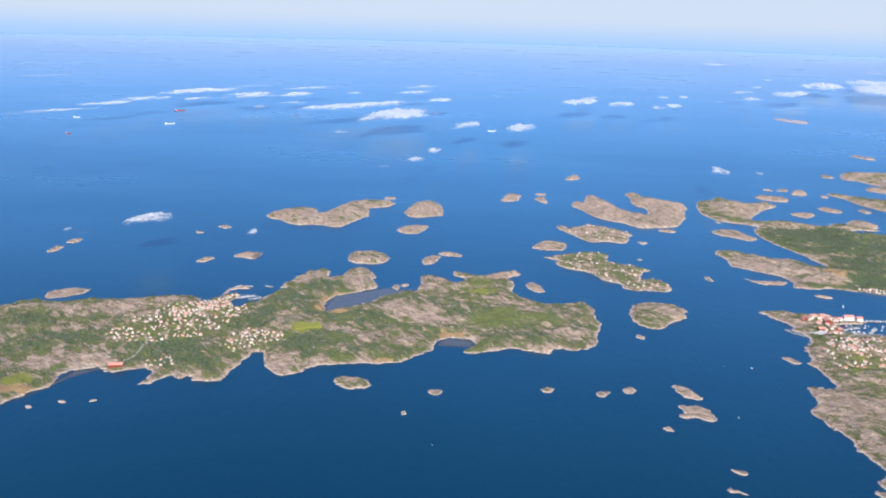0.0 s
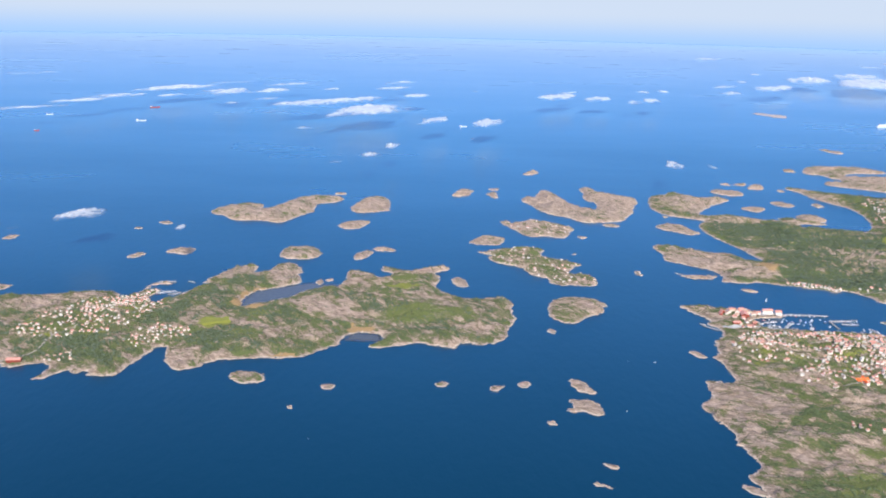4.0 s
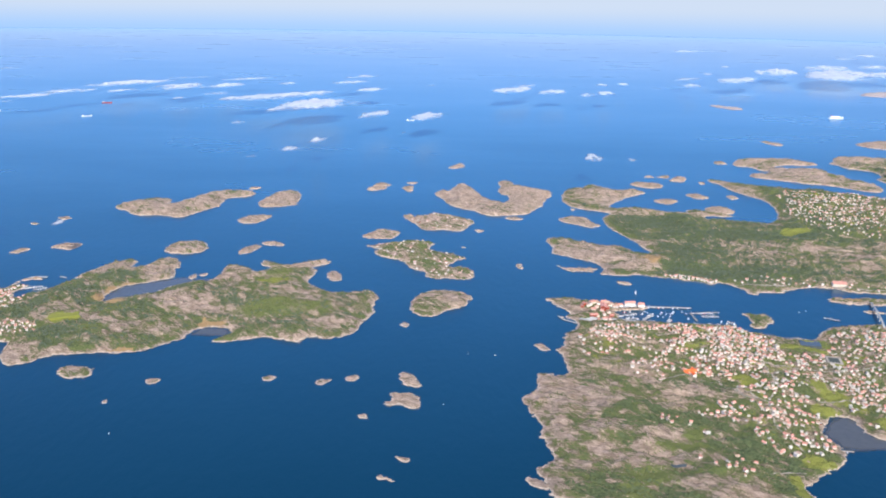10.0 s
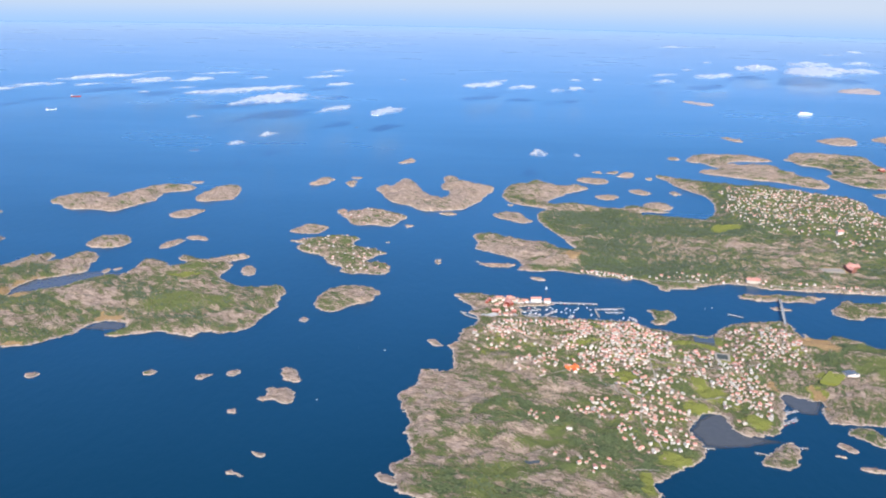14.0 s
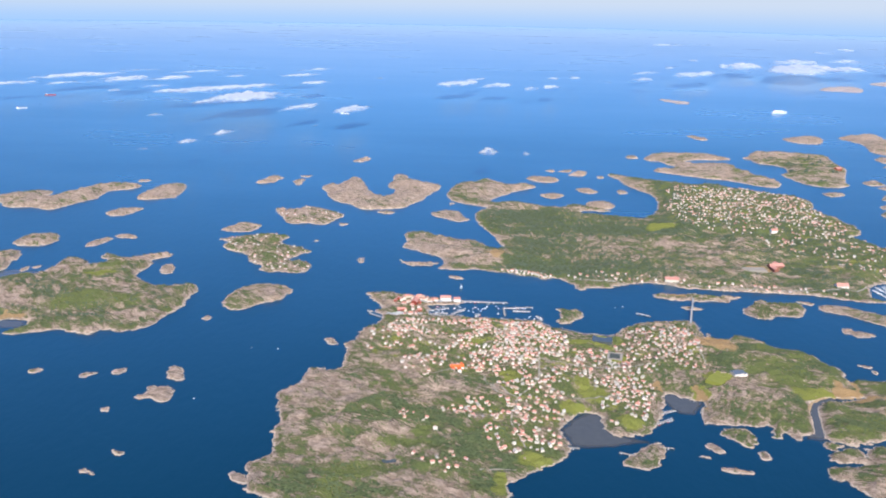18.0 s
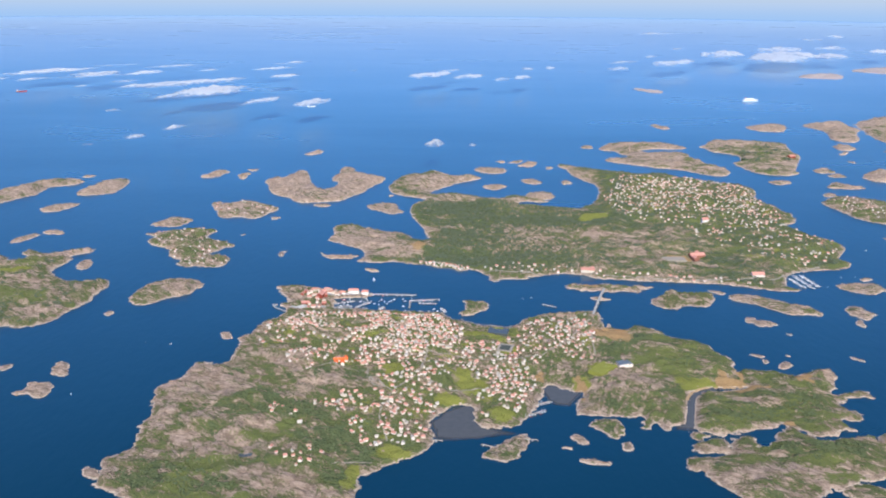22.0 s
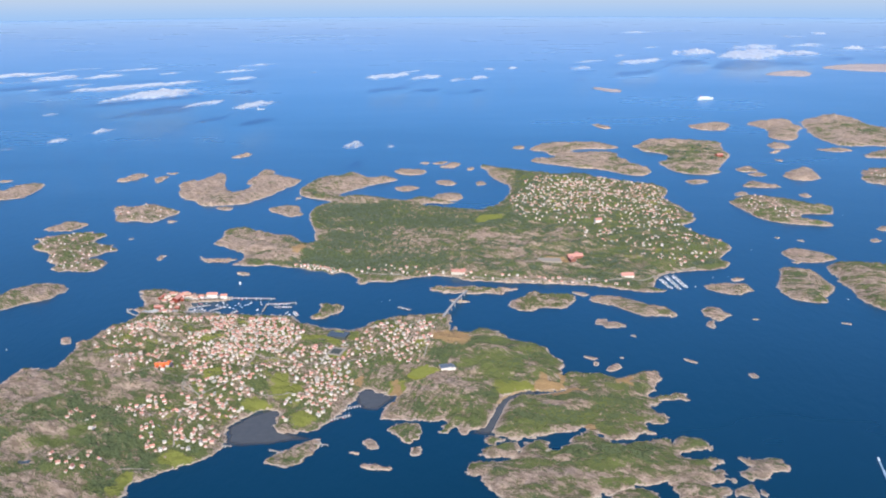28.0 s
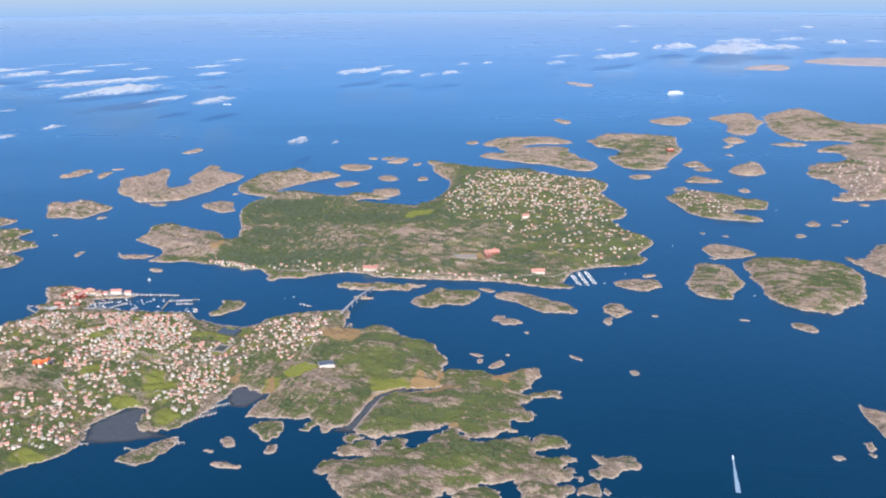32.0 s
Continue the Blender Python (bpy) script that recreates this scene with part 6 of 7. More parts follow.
# ---- the larger buildings ----
def block(name, key, x, y, turn, l, w, h, rise, wall, roof, label, wings=()):
    """A large building with a saddle roof, and wings laid crosswise."""
    base = tagged(new(name), label, "building")
    base.matrix_basis = Matrix.LocRotScale((x, y, ground(key, x, y)), Euler((0, 0, math.radians(turn))), None)
    part("wall", walls_bm(l, w, h, rise), wall, base)
    part("roof", roof_bm(l, w, h, rise, 0.1, 0.08), roof, base)
    for dx, dy, wl_, ww, wh in wings:
        m = pose(dx, dy, 0, 0, 0, 90)
        for title, bm, mat in (("wing_wall", walls_bm(wl_, ww, wh, rise * 0.8), wall), ("wing_roof", roof_bm(wl_, ww, wh, rise * 0.8, 0.1, 0.08), roof)):
            bm.transform(m)
            part(title, bm, mat, base)
    part("chimney", box(bmesh.new(), l * 0.2, l * 0.2 + 0.2, -0.1, 0.1, h, h + rise + 0.3), BRICK, base)
    return base


block("school", "donso", 149.1, 208.2, 8, 3.8, 1.2, 0.6, 0.4, WHITE, ORANGE, "school with a bright orange tiled roof and wings", ((-1.3, -1.2, 2.0, 1.0, 0.55), (0.5, -1.4, 2.1, 1.0, 0.55), (1.5, 0.9, 1.7, 0.9, 0.55)))
block("sports_hall", "donso", 228.1, 210.5, 20, 3.2, 2.3, 0.8, 0.35, WHITE, STEEL, "sports hall with white walls and a blue-grey metal roof", ((2.0, -0.5, 1.7, 1.1, 0.5),))
block("warehouse", "donso", 134.4, 261.2, 80, 3.4, 2.0, 0.9, 0.6, FALU, TILE, "red harbour warehouse with a red tiled roof")
block("warehouse", "donso", 135.9, 266.4, 10, 3.0, 1.5, 0.8, 0.5, FALU, BROWN, "dark red wooden warehouse at the harbour")
block("harbour_shed", "donso", 130.1, 255.3, 5, 2.6, 1.2, 0.6, 0.4, FALU, TILE, "low red harbour shed by the boats")
block("harbour_office", "donso", 144.8, 267.1, 4, 3.6, 1.5, 1.2, 0.5, WHITE, TILE, "white quayside building with a red roof")
block("harbour_office", "donso", 148.8, 267.2, 4, 2.2, 1.3, 1.0, 0.5, WHITE, TILE, "white quayside building with a red roof")
shed_rng = np.random.default_rng(14)
for u in range(15):
    x0, y0, x1, y1 = 127.5, 265.3, 150.2, 267.7
    k = u / 23
    mats = [(FALU, TILE), (WHITE, TILE), (PALE, TILE), (WHITE, BROWN)][int(shed_rng.integers(0, 4))]
    block("boathouse", "donso", x0 + (x1 - x0) * k, y0 + (y1 - y0) * k - 0.3 + shed_rng.normal(0, 0.9), float(shed_rng.choice([5, 95]) + shed_rng.normal(0, 6)), shed_rng.uniform(1.2, 2.0), shed_rng.uniform(0.8, 1.2), 0.55, 0.35, *mats, "wooden boathouse crowded on the harbour spit")
SPIT = [(129.2, 262.9), (137, 264.4), (138.6, 253.6), (129.8, 251.4)]
for x, y in scatter(shed_rng, SPIT, 11, 1.5, "donso", 2.0):
    mats = [(FALU, TILE), (WHITE, TILE), (PALE, TILE), (WHITE, BROWN)][int(shed_rng.integers(0, 4))]
    block("boathouse", "donso", x, y, float(shed_rng.choice([5, 95]) + shed_rng.normal(0, 6)), shed_rng.uniform(1.1, 1.7), shed_rng.uniform(0.8, 1.1), 0.5, 0.35, *mats, "wooden boathouse crowded on the harbour spit")
block("rest_home", "styrso", 276.4, 311.3, 12, 6.0, 2.4, 1.1, 0.8, BRICK, TILE, "large red-roofed care home among trees", ((-2.0, -2.2, 4.0, 2.0, 0.9), (2.0, 2.0, 3.6, 2.0, 0.9)))
block("inn", "styrso", 293, 289.6, 5, 4.6, 2.2, 1.0, 0.8, WHITE, TILE, "white inn with a red tiled roof by the shore")
block("inn", "styrso", 230.4, 293.2, -8, 5.0, 2.0, 0.9, 0.7, PALE, TILE, "cream guest house with a red tiled roof", ((1.8, 1.4, 2.6, 1.6, 0.8),))
block("church", "styrso", 292.4, 357.3, 15, 3.2, 1.5, 1.0, 0.8, WHITE, TILE, "white church hall with a red tiled roof")
block("lookout_house", "fb", 393.7, 519.3, 30, 5.0, 2.4, 1.2, 0.9, FALU, TILE, "red house on the far headland")
block("harbour_shed", "vrango", -93.5, 212, 8, 4.0, 1.4, 0.6, 0.4, FALU, TILE, "red boathouse on the shore")

settle("far_houses", "donso", DONSO_HOUSES, 21, 300, "white and cream village houses with red and grey roofs", 0.73)
settle("far_houses", "styrso", STYRSO_HOUSES, 22, 0, "pale village houses among trees", 0.76)
settle("far_houses", "vrango", VRANGO_HOUSES, 23, 0, "pale village houses round a fishing harbour", 0.66)
settle("far_houses", "os", OS_HOUSES, 24, 0, "white cottages on a small island", 0.66)
settle("far_houses", "ka", KA_HOUSES, 25, 0, "white cottages on a small island", 0.66)
settle("far_houses", "gw", GW_HOUSES, 26, 0, "scattered pale houses on a far island", 0.66)
settle("far_houses", "branno", BR_HOUSES, 27, 0, "scattered pale houses on a far island", 0.8)
for ob in HOUSES:
    for child in list(ob.children_recursive):
        bpy.data.objects.remove(child)
    bpy.data.objects.remove(ob)

# ---- roads ----
def ribbon(name, key, points, width, material, label, lift=0.06):
    """A strip that follows the ground along a bent line."""
    p = np.array(points, float)
    s = np.r_[0, np.cumsum(np.hypot(*np.diff(p, axis=0).T))]
    u = np.linspace(0, s[-1], max(int(s[-1] / 0.5), 2))
    x, y = np.interp(u, s, p[:, 0]), np.interp(u, s, p[:, 1])
    for _ in range(6):
        x[1:-1], y[1:-1] = (x[:-2] + 2 * x[1:-1] + x[2:]) / 4, (y[:-2] + 2 * y[1:-1] + y[2:]) / 4
    dx, dy = np.gradient(x), np.gradient(y)
    n = np.hypot(dx, dy) + 1e-9
    rows = []
    for side in (-0.5, 0.5):
        xx, yy = x - side * width * dy / n, y + side * width * dx / n
        z = np.maximum(ISLES[key].height(xx, yy), ISLES[key].height(x, y)) + lift
        rows.append(np.stack([xx, yy, z], -1))
    v = np.concatenate(rows)
    i = np.arange(len(x) - 1)
    f = np.stack([i, i + 1, i + 1 + len(x), i + len(x)], -1)[:, ::-1]
    return tagged(new(name, mesh_of(name, v, f, material)), label, "road", kind="structure")


ROAD = "narrow pale village road"
ribbon("road", "donso", [(164.8, 252.6), (169.6, 232.6), (173, 216.2), (171.4, 201), (165, 191.5), (162.6, 180.6), (165.8, 169.8)], 0.42, ASPHALT, ROAD)
ribbon("road", "donso", [(173, 216.2), (181.9, 214.9), (194.2, 210.5), (206.4, 215.8), (217.9, 231.1), (224.4, 246.8)], 0.42, ASPHALT, ROAD)
ribbon("road", "donso", [(165, 191.5), (159.1, 197.1), (156.8, 205.4), (151.3, 205.3), (140.3, 205.7)], 0.38, ASPHALT, ROAD)
ribbon("road", "donso", [(171.4, 201), (180, 194.7), (192.2, 196.1), (196.5, 190.6)], 0.38, ASPHALT, ROAD)
ribbon("road", "donso", [(154.1, 160.2), (163, 162.1)], 0.35, ASPHALT, "straight pale farm track across grass")
ribbon("road", "donso", [(125.9, 245.7), (141.1, 240.2), (155.5, 239.8), (169.6, 232.6)], 0.38, ASPHALT, ROAD)
ribbon("quay", "donso", [(125, 253.5), (136.4, 253.4), (147.7, 254.7), (164.8, 253.3), (175.2, 253.1)], 1.5, CONCRETE, "pale concrete quay along the village waterfront", 0.1)
ribbon("quay", "donso", [(135.4, 264.7), (143.3, 265.9), (151.6, 267.6)], 1.6, CONCRETE, "pale concrete quay on the harbour spit", 0.1)
ribbon("road", "styrso", [(190.9, 292.3), (210.6, 290), (227.3, 292), (248.9, 287.4), (273.8, 285.8), (298.6, 287.3), (310.2, 297.8), (321.7, 303)], 0.8, ASPHALT, "pale coast road along the shore")
ribbon("road", "vrango", [(-92.6, 214), (-90, 220.3), (-90.5, 229.6), (-85.4, 234.6), (-80.5, 247.9), (-78.2, 262.7)], 0.5, ASPHALT, ROAD)

ribbon("road", "donso", [(174.3, 254.5), (179.5, 245.7), (182.2, 243.9), (187.5, 241.5), (192.7, 239.4), (198.1, 238.9), (200.4, 242), (203, 245.2), (207.7, 249.6)], 0.7, ASPHALT, "pale gravel path along the bay", 0.3)
ribbon("road", "donso", [(209.2, 255.9), (210.9, 243.6), (215.6, 236.3), (219, 235.7), (222.7, 232.6), (221.6, 217.9)], 0.4, ASPHALT, ROAD)
ribbon("road", "donso", [(174.3, 253.5), (170.5, 253.2), (164.8, 252.6)], 0.5, ASPHALT, ROAD)
ribbon("road", "donso", [(156.8, 207.7), (157.3, 200.6), (159.8, 194), (162.8, 193.4)], 0.35, ASPHALT, ROAD)
TAN_PATH = speckled("sandy_gravel", (0.34, 0.23, 0.12), (0.46, 0.33, 0.19), 1.0, 0.95)
ribbon("path", "donso", [(242, 194.3), (244.2, 198.5), (248.2, 201.5), (254, 201.9), (259.3, 202.2)], 0.7, TAN_PATH, "sandy path along a narrow channel", 0.25)
ribbon("road", "vrango", [(-108.7, 207.9), (-104.5, 210.9), (-99.5, 212.5), (-93.6, 212.3), (-91.8, 214.9), (-90.4, 221.2)], 0.55, ASPHALT, "pale shore road beside a beach", 0.1)
ribbon("road", "vrango", [(-90.4, 221.2), (-89.6, 227.1), (-91.5, 230.4)], 0.5, ASPHALT, ROAD)

def field(name, key, a, b, width, material, label, lift=0.12):
    """A levelled field between the middles of its two ends, with a bank round it."""
    a, b = Vector((*a, 0)), Vector((*b, 0))
    side = Vector((a.y - b.y, b.x - a.x, 0)).normalized() * width / 2
    corners = [a - side, b - side, b + side, a + side]
    u, v = (g.ravel() for g in np.meshgrid(np.linspace(0, 1, 7), np.linspace(0, 1, 7)))
    px, py = a.x - side.x + u * (b.x - a.x) + v * 2 * side.x, a.y - side.y + u * (b.y - a.y) + v * 2 * side.y
    z = float(np.percentile(ISLES[key].height(px, py), 85)) + lift
    mid = (a + b) / 2
    bm = bmesh.new()
    top = [bm.verts.new((p.x, p.y, z)) for p in corners]
    foot = [bm.verts.new((mid.x + 1.05 * (p.x - mid.x), mid.y + 1.05 * (p.y - mid.y), z - 0.9)) for p in corners]
    bm.faces.new(top)
    for i in range(4):
        j = (i + 1) % 4
        bm.faces.new((foot[i], foot[j], top[j], top[i]))
    me = bpy.data.meshes.new(name)
    bm.to_mesh(me)
    bm.free()
    me.materials.append(material)
    return tagged(new(name, me), label, "field", kind="structure")


PITCH = speckled("mown_grass", (0.19, 0.20, 0.03), (0.27, 0.265, 0.055), 0.8, 0.9)
COURT = speckled("dark_asphalt", (0.05, 0.06, 0.05), (0.09, 0.10, 0.085), 1.0, 0.9)
field("football_pitch", "donso", (219.6, 204.2), (224.6, 210.2), 4.4, PITCH, "mown green football pitch beside a sports hall")
tagged(field("pond", "donso", (191.3, 235.0), (197.2, 233.6), 4.2, SHALLOW, "", 0.05), "small dark village pond behind a beach road", "pond", kind="structure")
field("court", "donso", (193.6, 221.8), (197.9, 220.7), 5.0, ASPHALT, "pale border of a dark sports court")
field("court", "donso", (194.3, 221.6), (197.2, 220.9), 3.4, COURT, "dark asphalt sports court", 0.2)
field("football_pitch", "vrango", (-47.1, 239.2), (-39.2, 242.7), 3.6, PITCH, "light green mown field beside a village")
ribbon("pond", "donso", [(132.4, 163.4), (135.7, 162.4)], 0.9, SHALLOW, "small dark pond among rocks", 0.05)
field("gravel_pitch", "styrso", (261.5, 305.5), (270.3, 305.7), 4.2, ASPHALT, "pale gravel football pitch among trees", 0.4)

# ---- the bridge ----
def bridge(a, b, rise, width):
    """A deck that bows up between two shores, on piers, with railings."""
    base = tagged(new("bridge"), "narrow concrete road bridge on slender piers over the sound", "bridge")
    a, b = Vector((*a, 0.7)), Vector((*b, 0.7))
    n, along = 24, (b - a)
    side = Vector((-along.y, along.x, 0)).normalized() * width / 2

    def deck(lo, hi, s0, s1):
        bm = bmesh.new()
        rings = []
        for i in range(n + 1):
            u = i / n
            c = a + along * u + Vector((0, 0, rise * 4 * u * (1 - u)))
            rings.append([bm.verts.new(c + side * s + Vector((0, 0, z))) for s, z in ((s0, lo), (s1, lo), (s1, hi), (s0, hi))])
        for p, q in zip(rings, rings[1:]):
            for k in range(4):
                bm.faces.new((p[k], p[(k + 1) % 4], q[(k + 1) % 4], q[k]))
        bm.faces.new(rings[0]), bm.faces.new(rings[-1][::-1])
        bmesh.ops.recalc_face_normals(bm, faces=bm.faces)
        return bm

    part("deck", deck(-0.16, 0.0, -1, 1), CONCRETE, base)
    for s in (-1, 0.9):
        part("railing", deck(0.004, 0.12, s, s + 0.1), CONCRETE, base, "pale concrete railing")
    for i in range(3, n - 1, 3):
        u = i / n
        c = a + along * u
        top = c.z + rise * 4 * u * (1 - u) - 0.164
        part("pier", box(bmesh.new(), c.x - 0.16, c.x + 0.16, c.y - 0.16, c.y + 0.16, -1.0, top, 0.04), CONCRETE, base)
    return base


bridge((225.4, 248.5), (234, 276.1), 1.1, 0.6)
ribbon("road", "donso", [(214.6, 247.3), (216.8, 244.6), (218.2, 242.4), (221.2, 238.9), (224.1, 236)], 0.4, ASPHALT, ROAD)
ribbon("road", "donso", [(225.8, 249.5), (229, 250), (229, 246.2), (227.6, 243.8), (224.3, 244.9)], 0.45, ASPHALT, ROAD)
ribbon("road", "donso", [(225.5, 248.4), (223.7, 246.9), (224.2, 245), (221, 240.3), (217.5, 236.9)], 0.5, ASPHALT, "curved pale ramp up to the bridge")


# ---- harbours and boats ----
def jetty(a, b, width, height, material, label, name="jetty"):
    a, b = Vector((*a, 0)), Vector((*b, 0))
    base = tagged(new(name), label, "jetty")
    along = b - a
    base.matrix_basis = Matrix.LocRotScale(a, Euler((0, 0, math.atan2(along.y, along.x))), None)
    n = max(2, round(along.length / 1.2))
    part("deck", box(bmesh.new(), 0, along.length, -width / 2, width / 2, height - 0.1, height), material, base)
    for i in range(n + 1):
        x = 0.08 + (along.length - 0.16) * i / n
        part("post", box(bmesh.new(), x - 0.06, x + 0.06, -width / 2 - 0.06, -width / 2 + 0.06, -0.8, height + 0.08), PLANK, base)
    return base


def boat_hull(l, w, h):
    """A pointed hull, its bow at +x."""
    bm = bmesh.new()
    rows = []
    for u, f, k in ((-0.5, 0.75, 0.9), (-0.1, 1.0, 0.9), (0.2, 0.9, 1.0), (0.4, 0.45, 1.15), (0.5, 0.04, 1.3)):
        rows.append([bm.verts.new((u * l, s * w / 2 * f * b, z)) for s, b, z in ((-1, 0.6, -0.12), (-1, 1, h * k), (1, 1, h * k), (1, 0.6, -0.12))])
    for p, q in zip(rows, rows[1:]):
        for k in range(4):
            bm.faces.new((p[k], p[(k + 1) % 4], q[(k + 1) % 4], q[k]))
    bm.faces.new(rows[0]), bm.faces.new(rows[-1][::-1])
    bmesh.ops.recalc_face_normals(bm, faces=bm.faces)
    return bm


def boat(l, w, hull, label, mast=0.0):
    base = tagged(new("boat"), label, "boat", "moored boats")
    part("hull", boat_hull(l, w, 0.16 * w + 0.1), hull, base)
    cabin = part("cabin", box(bmesh.new(), -l * 0.22, l * 0.12, -w * 0.3, w * 0.3, 0.16, 0.18 * w + 0.34, 0.05), HULL, base, "white cabin with dark windows")
    part("windscreen", box(bmesh.new(), l * 0.12, l * 0.17, -w * 0.26, w * 0.26, 0.2, 0.32, 0.01), GLASS, cabin, "dark glass windscreen")
    if mast:
        pole = part("mast", box(bmesh.new(), -0.03, 0.03, -0.03, 0.03, 0.2, mast, 0.01), HULL, base)
        part("boom", box(bmesh.new(), -l * 0.42, -0.02, -0.025, 0.025, 0.5, 0.56), HULL, pole)
    return base


BOATS = [boat(1.0, 0.42, HULL, "white motor boat moored at a jetty"), boat(0.8, 0.34, HULL, "small white cabin boat moored at a jetty"),
         boat(1.2, 0.40, HULL, "white sailing yacht with a bare mast", 1.6), boat(1.6, 0.55, HULL_DARK, "dark-hulled fishing boat with a white cabin"),
         boat(1.9, 0.6, HULL_RED, "red-hulled fishing boat with a white cabin")]
for ob in BOATS:
    ob.location = (0, 0, -50)


def moor(rng, a, b, count, reach=0.75, big=1.0, odds=(0.38, 0.3, 0.2, 0.07, 0.05)):
    """Boats on both sides of a jetty from a to b, bows to it."""
    a, b = Vector(a), Vector(b)
    along = (b - a)
    turn = math.atan2(along.y, along.x)
    side = Vector((-along.y, along.x)).normalized()
    for i in range(count):
        if rng.random() < 0.15:
            continue
        s = 1 if i % 2 else -1
        p = a + along * ((i + 0.5) / count + rng.normal(0, 0.012)) + side * s * reach * big
        k = big * rng.uniform(0.85, 1.15)
        copy_thing(BOATS[rng.choice(5, p=odds)], Matrix.LocRotScale((p.x, p.y, 0.0), Euler((0, 0, turn - s * math.pi / 2 + rng.normal(0, 0.06))), (k, k, k)))


rng = np.random.default_rng(9)
WOODEN = "grey wooden jetty on posts"
JETTIES = [
    ((151.2, 267.9), (166.7, 267.6), 0.9, 12, CONCRETE, "long concrete breakwater of the harbour", 1.2),
    ((124.6, 256.7), (134.3, 254.9), 0.6, 12, PLANK, WOODEN, 1.0),
    ((118.5, 257.3), (119.9, 254.3), 0.5, 0, CONCRETE, "pale stone breakwater of a harbour", 1.0),
    ((119.9, 254.3), (124.1, 251.1), 0.5, 0, CONCRETE, "pale stone breakwater of a harbour", 1.0),
    ((147.1, 255.7), (151, 260.1), 0.9, 8, CONCRETE, "pale concrete pier in the harbour", 1.0),
    ((134.2, 256.4), (145.9, 261.3), 0.45, 22, PLANK, WOODEN, 1.0),
    ((136.3, 254.5), (145.7, 256.6), 0.45, 16, PLANK, WOODEN, 1.0),
    ((155, 254.2), (156.5, 256.3), 0.9, 4, CONCRETE, "short pale concrete harbour pier", 1.0),
    ((165, 262.6), (165.2, 255.4), 0.5, 0, PLANK, WOODEN, 1.0),
    ((165, 262.6), (174.8, 263.8), 0.45, 26, PLANK, WOODEN, 1.0),
    ((168.1, 260.2), (174.1, 260.1), 0.45, 12, PLANK, WOODEN, 1.0),
    ((175.8, 256.1), (177.5, 252.7), 0.45, 5, PLANK, WOODEN, 1.0),
    ((198.8, 184.7), (204.6, 187.8), 0.4, 12, PLANK, WOODEN, 1.0),
    ((201.3, 190.2), (206.5, 192.7), 0.4, 10, PLANK, WOODEN, 0.9),
    ((305.7, 291), (307.3, 281), 0.6, 16, CONCRETE, "grey concrete marina pontoon", 1.15),
    ((308.5, 294.1), (310.1, 280.5), 0.6, 20, CONCRETE, "grey concrete marina pontoon", 1.15),
    ((311.2, 294.8), (313, 282.3), 0.6, 20, CONCRETE, "grey concrete marina pontoon", 1.15),
    ((-74.5, 273.7), (-68.2, 276.7), 0.6, 14, CONCRETE, "concrete quay of the fishing harbour", 1.2),
    ((-69.7, 272.3), (-65.8, 275), 0.5, 8, PLANK, WOODEN, 1.2),
    ((-78.2, 283.2), (-77, 286.8), 1.0, 0, CONCRETE, "pale stone breakwater of a harbour", 1.0),
    ((-77, 286.8), (-71.4, 286.7), 1.0, 0, CONCRETE, "pale stone breakwater of a harbour", 1.0),
    ((-66.6, 266.5), (-61.7, 267.9), 0.8, 6, CONCRETE, "pale concrete pier with moored boats", 1.2),
    ((-66.9, 287.7), (-64.1, 286.6), 0.7, 0, CONCRETE, "short grey stone breakwater", 1.0),
    ((187.9, 171.2), (191.3, 169.9), 0.35, 3, PLANK, WOODEN, 0.8),
    ((197.8, 173.9), (201.4, 173.6), 0.35, 3, PLANK, WOODEN, 0.8),
    ((174.7, 172.9), (178.7, 172.4), 0.35, 3, PLANK, WOODEN, 0.8),
    ((210.5, 261), (214.8, 258.3), 0.5, 4, CONCRETE, "grey concrete ferry pier", 1.0),
]
for a, b, width, count, material, label, big in JETTIES:
    jetty(a, b, width, 0.28, material, label)
    moor(rng, a, b, round(count * 1.5), 0.55, 0.62 * big)
for x, y in ((-1.2, 173.7), (79.9, 192.1), (87, 224.8), (325.8, 293.3), (316.5, 282.9), (204.1, 265.9), (95.1, 224.3), (331.4, 294), (350.9, 327.1), (412.4, 382.8), (366.1, 271.9), (207, 267.3), (-106.5, 187.3)):
    k = 0.32 + y / 900
    copy_thing(BOATS[int(rng.integers(0, 2))], Matrix.LocRotScale((x, y, 0), Euler((0, 0, rng.uniform(0, 6.28))), (k, k, k)))
BASIN = [(138.8, 262.4), (164.1, 265.2), (163.9, 256.8), (155.3, 258.3), (139.3, 254.7)]
QUAYSIDE = [(171.6, 256.8), (177.6, 254.7), (176.9, 250.5), (173, 253.4)]
for outline, count in ((BASIN, 34), (QUAYSIDE, 8)):
    o = np.array(outline)
    p = rng.uniform(o.min(0), o.max(0), (count * 8, 2))
    p = p[(inland(p[:, 0], p[:, 1], o) > 0) & (ISLES["donso"].depth(p[:, 0], p[:, 1]) < -0.4)][:count]
    for x, y in p:
        copy_thing(BOATS[rng.choice(5, p=(0.35, 0.3, 0.15, 0.12, 0.08))], Matrix.LocRotScale((x, y, 0), Euler((0, 0, rng.choice([0.1, 1.6, 3.2]) + rng.normal(0, 0.2))), (0.75, 0.75, 0.75)))
for ob in BOATS:
    for child in list(ob.children_recursive):
        bpy.data.objects.remove(child)
    bpy.data.objects.remove(ob)


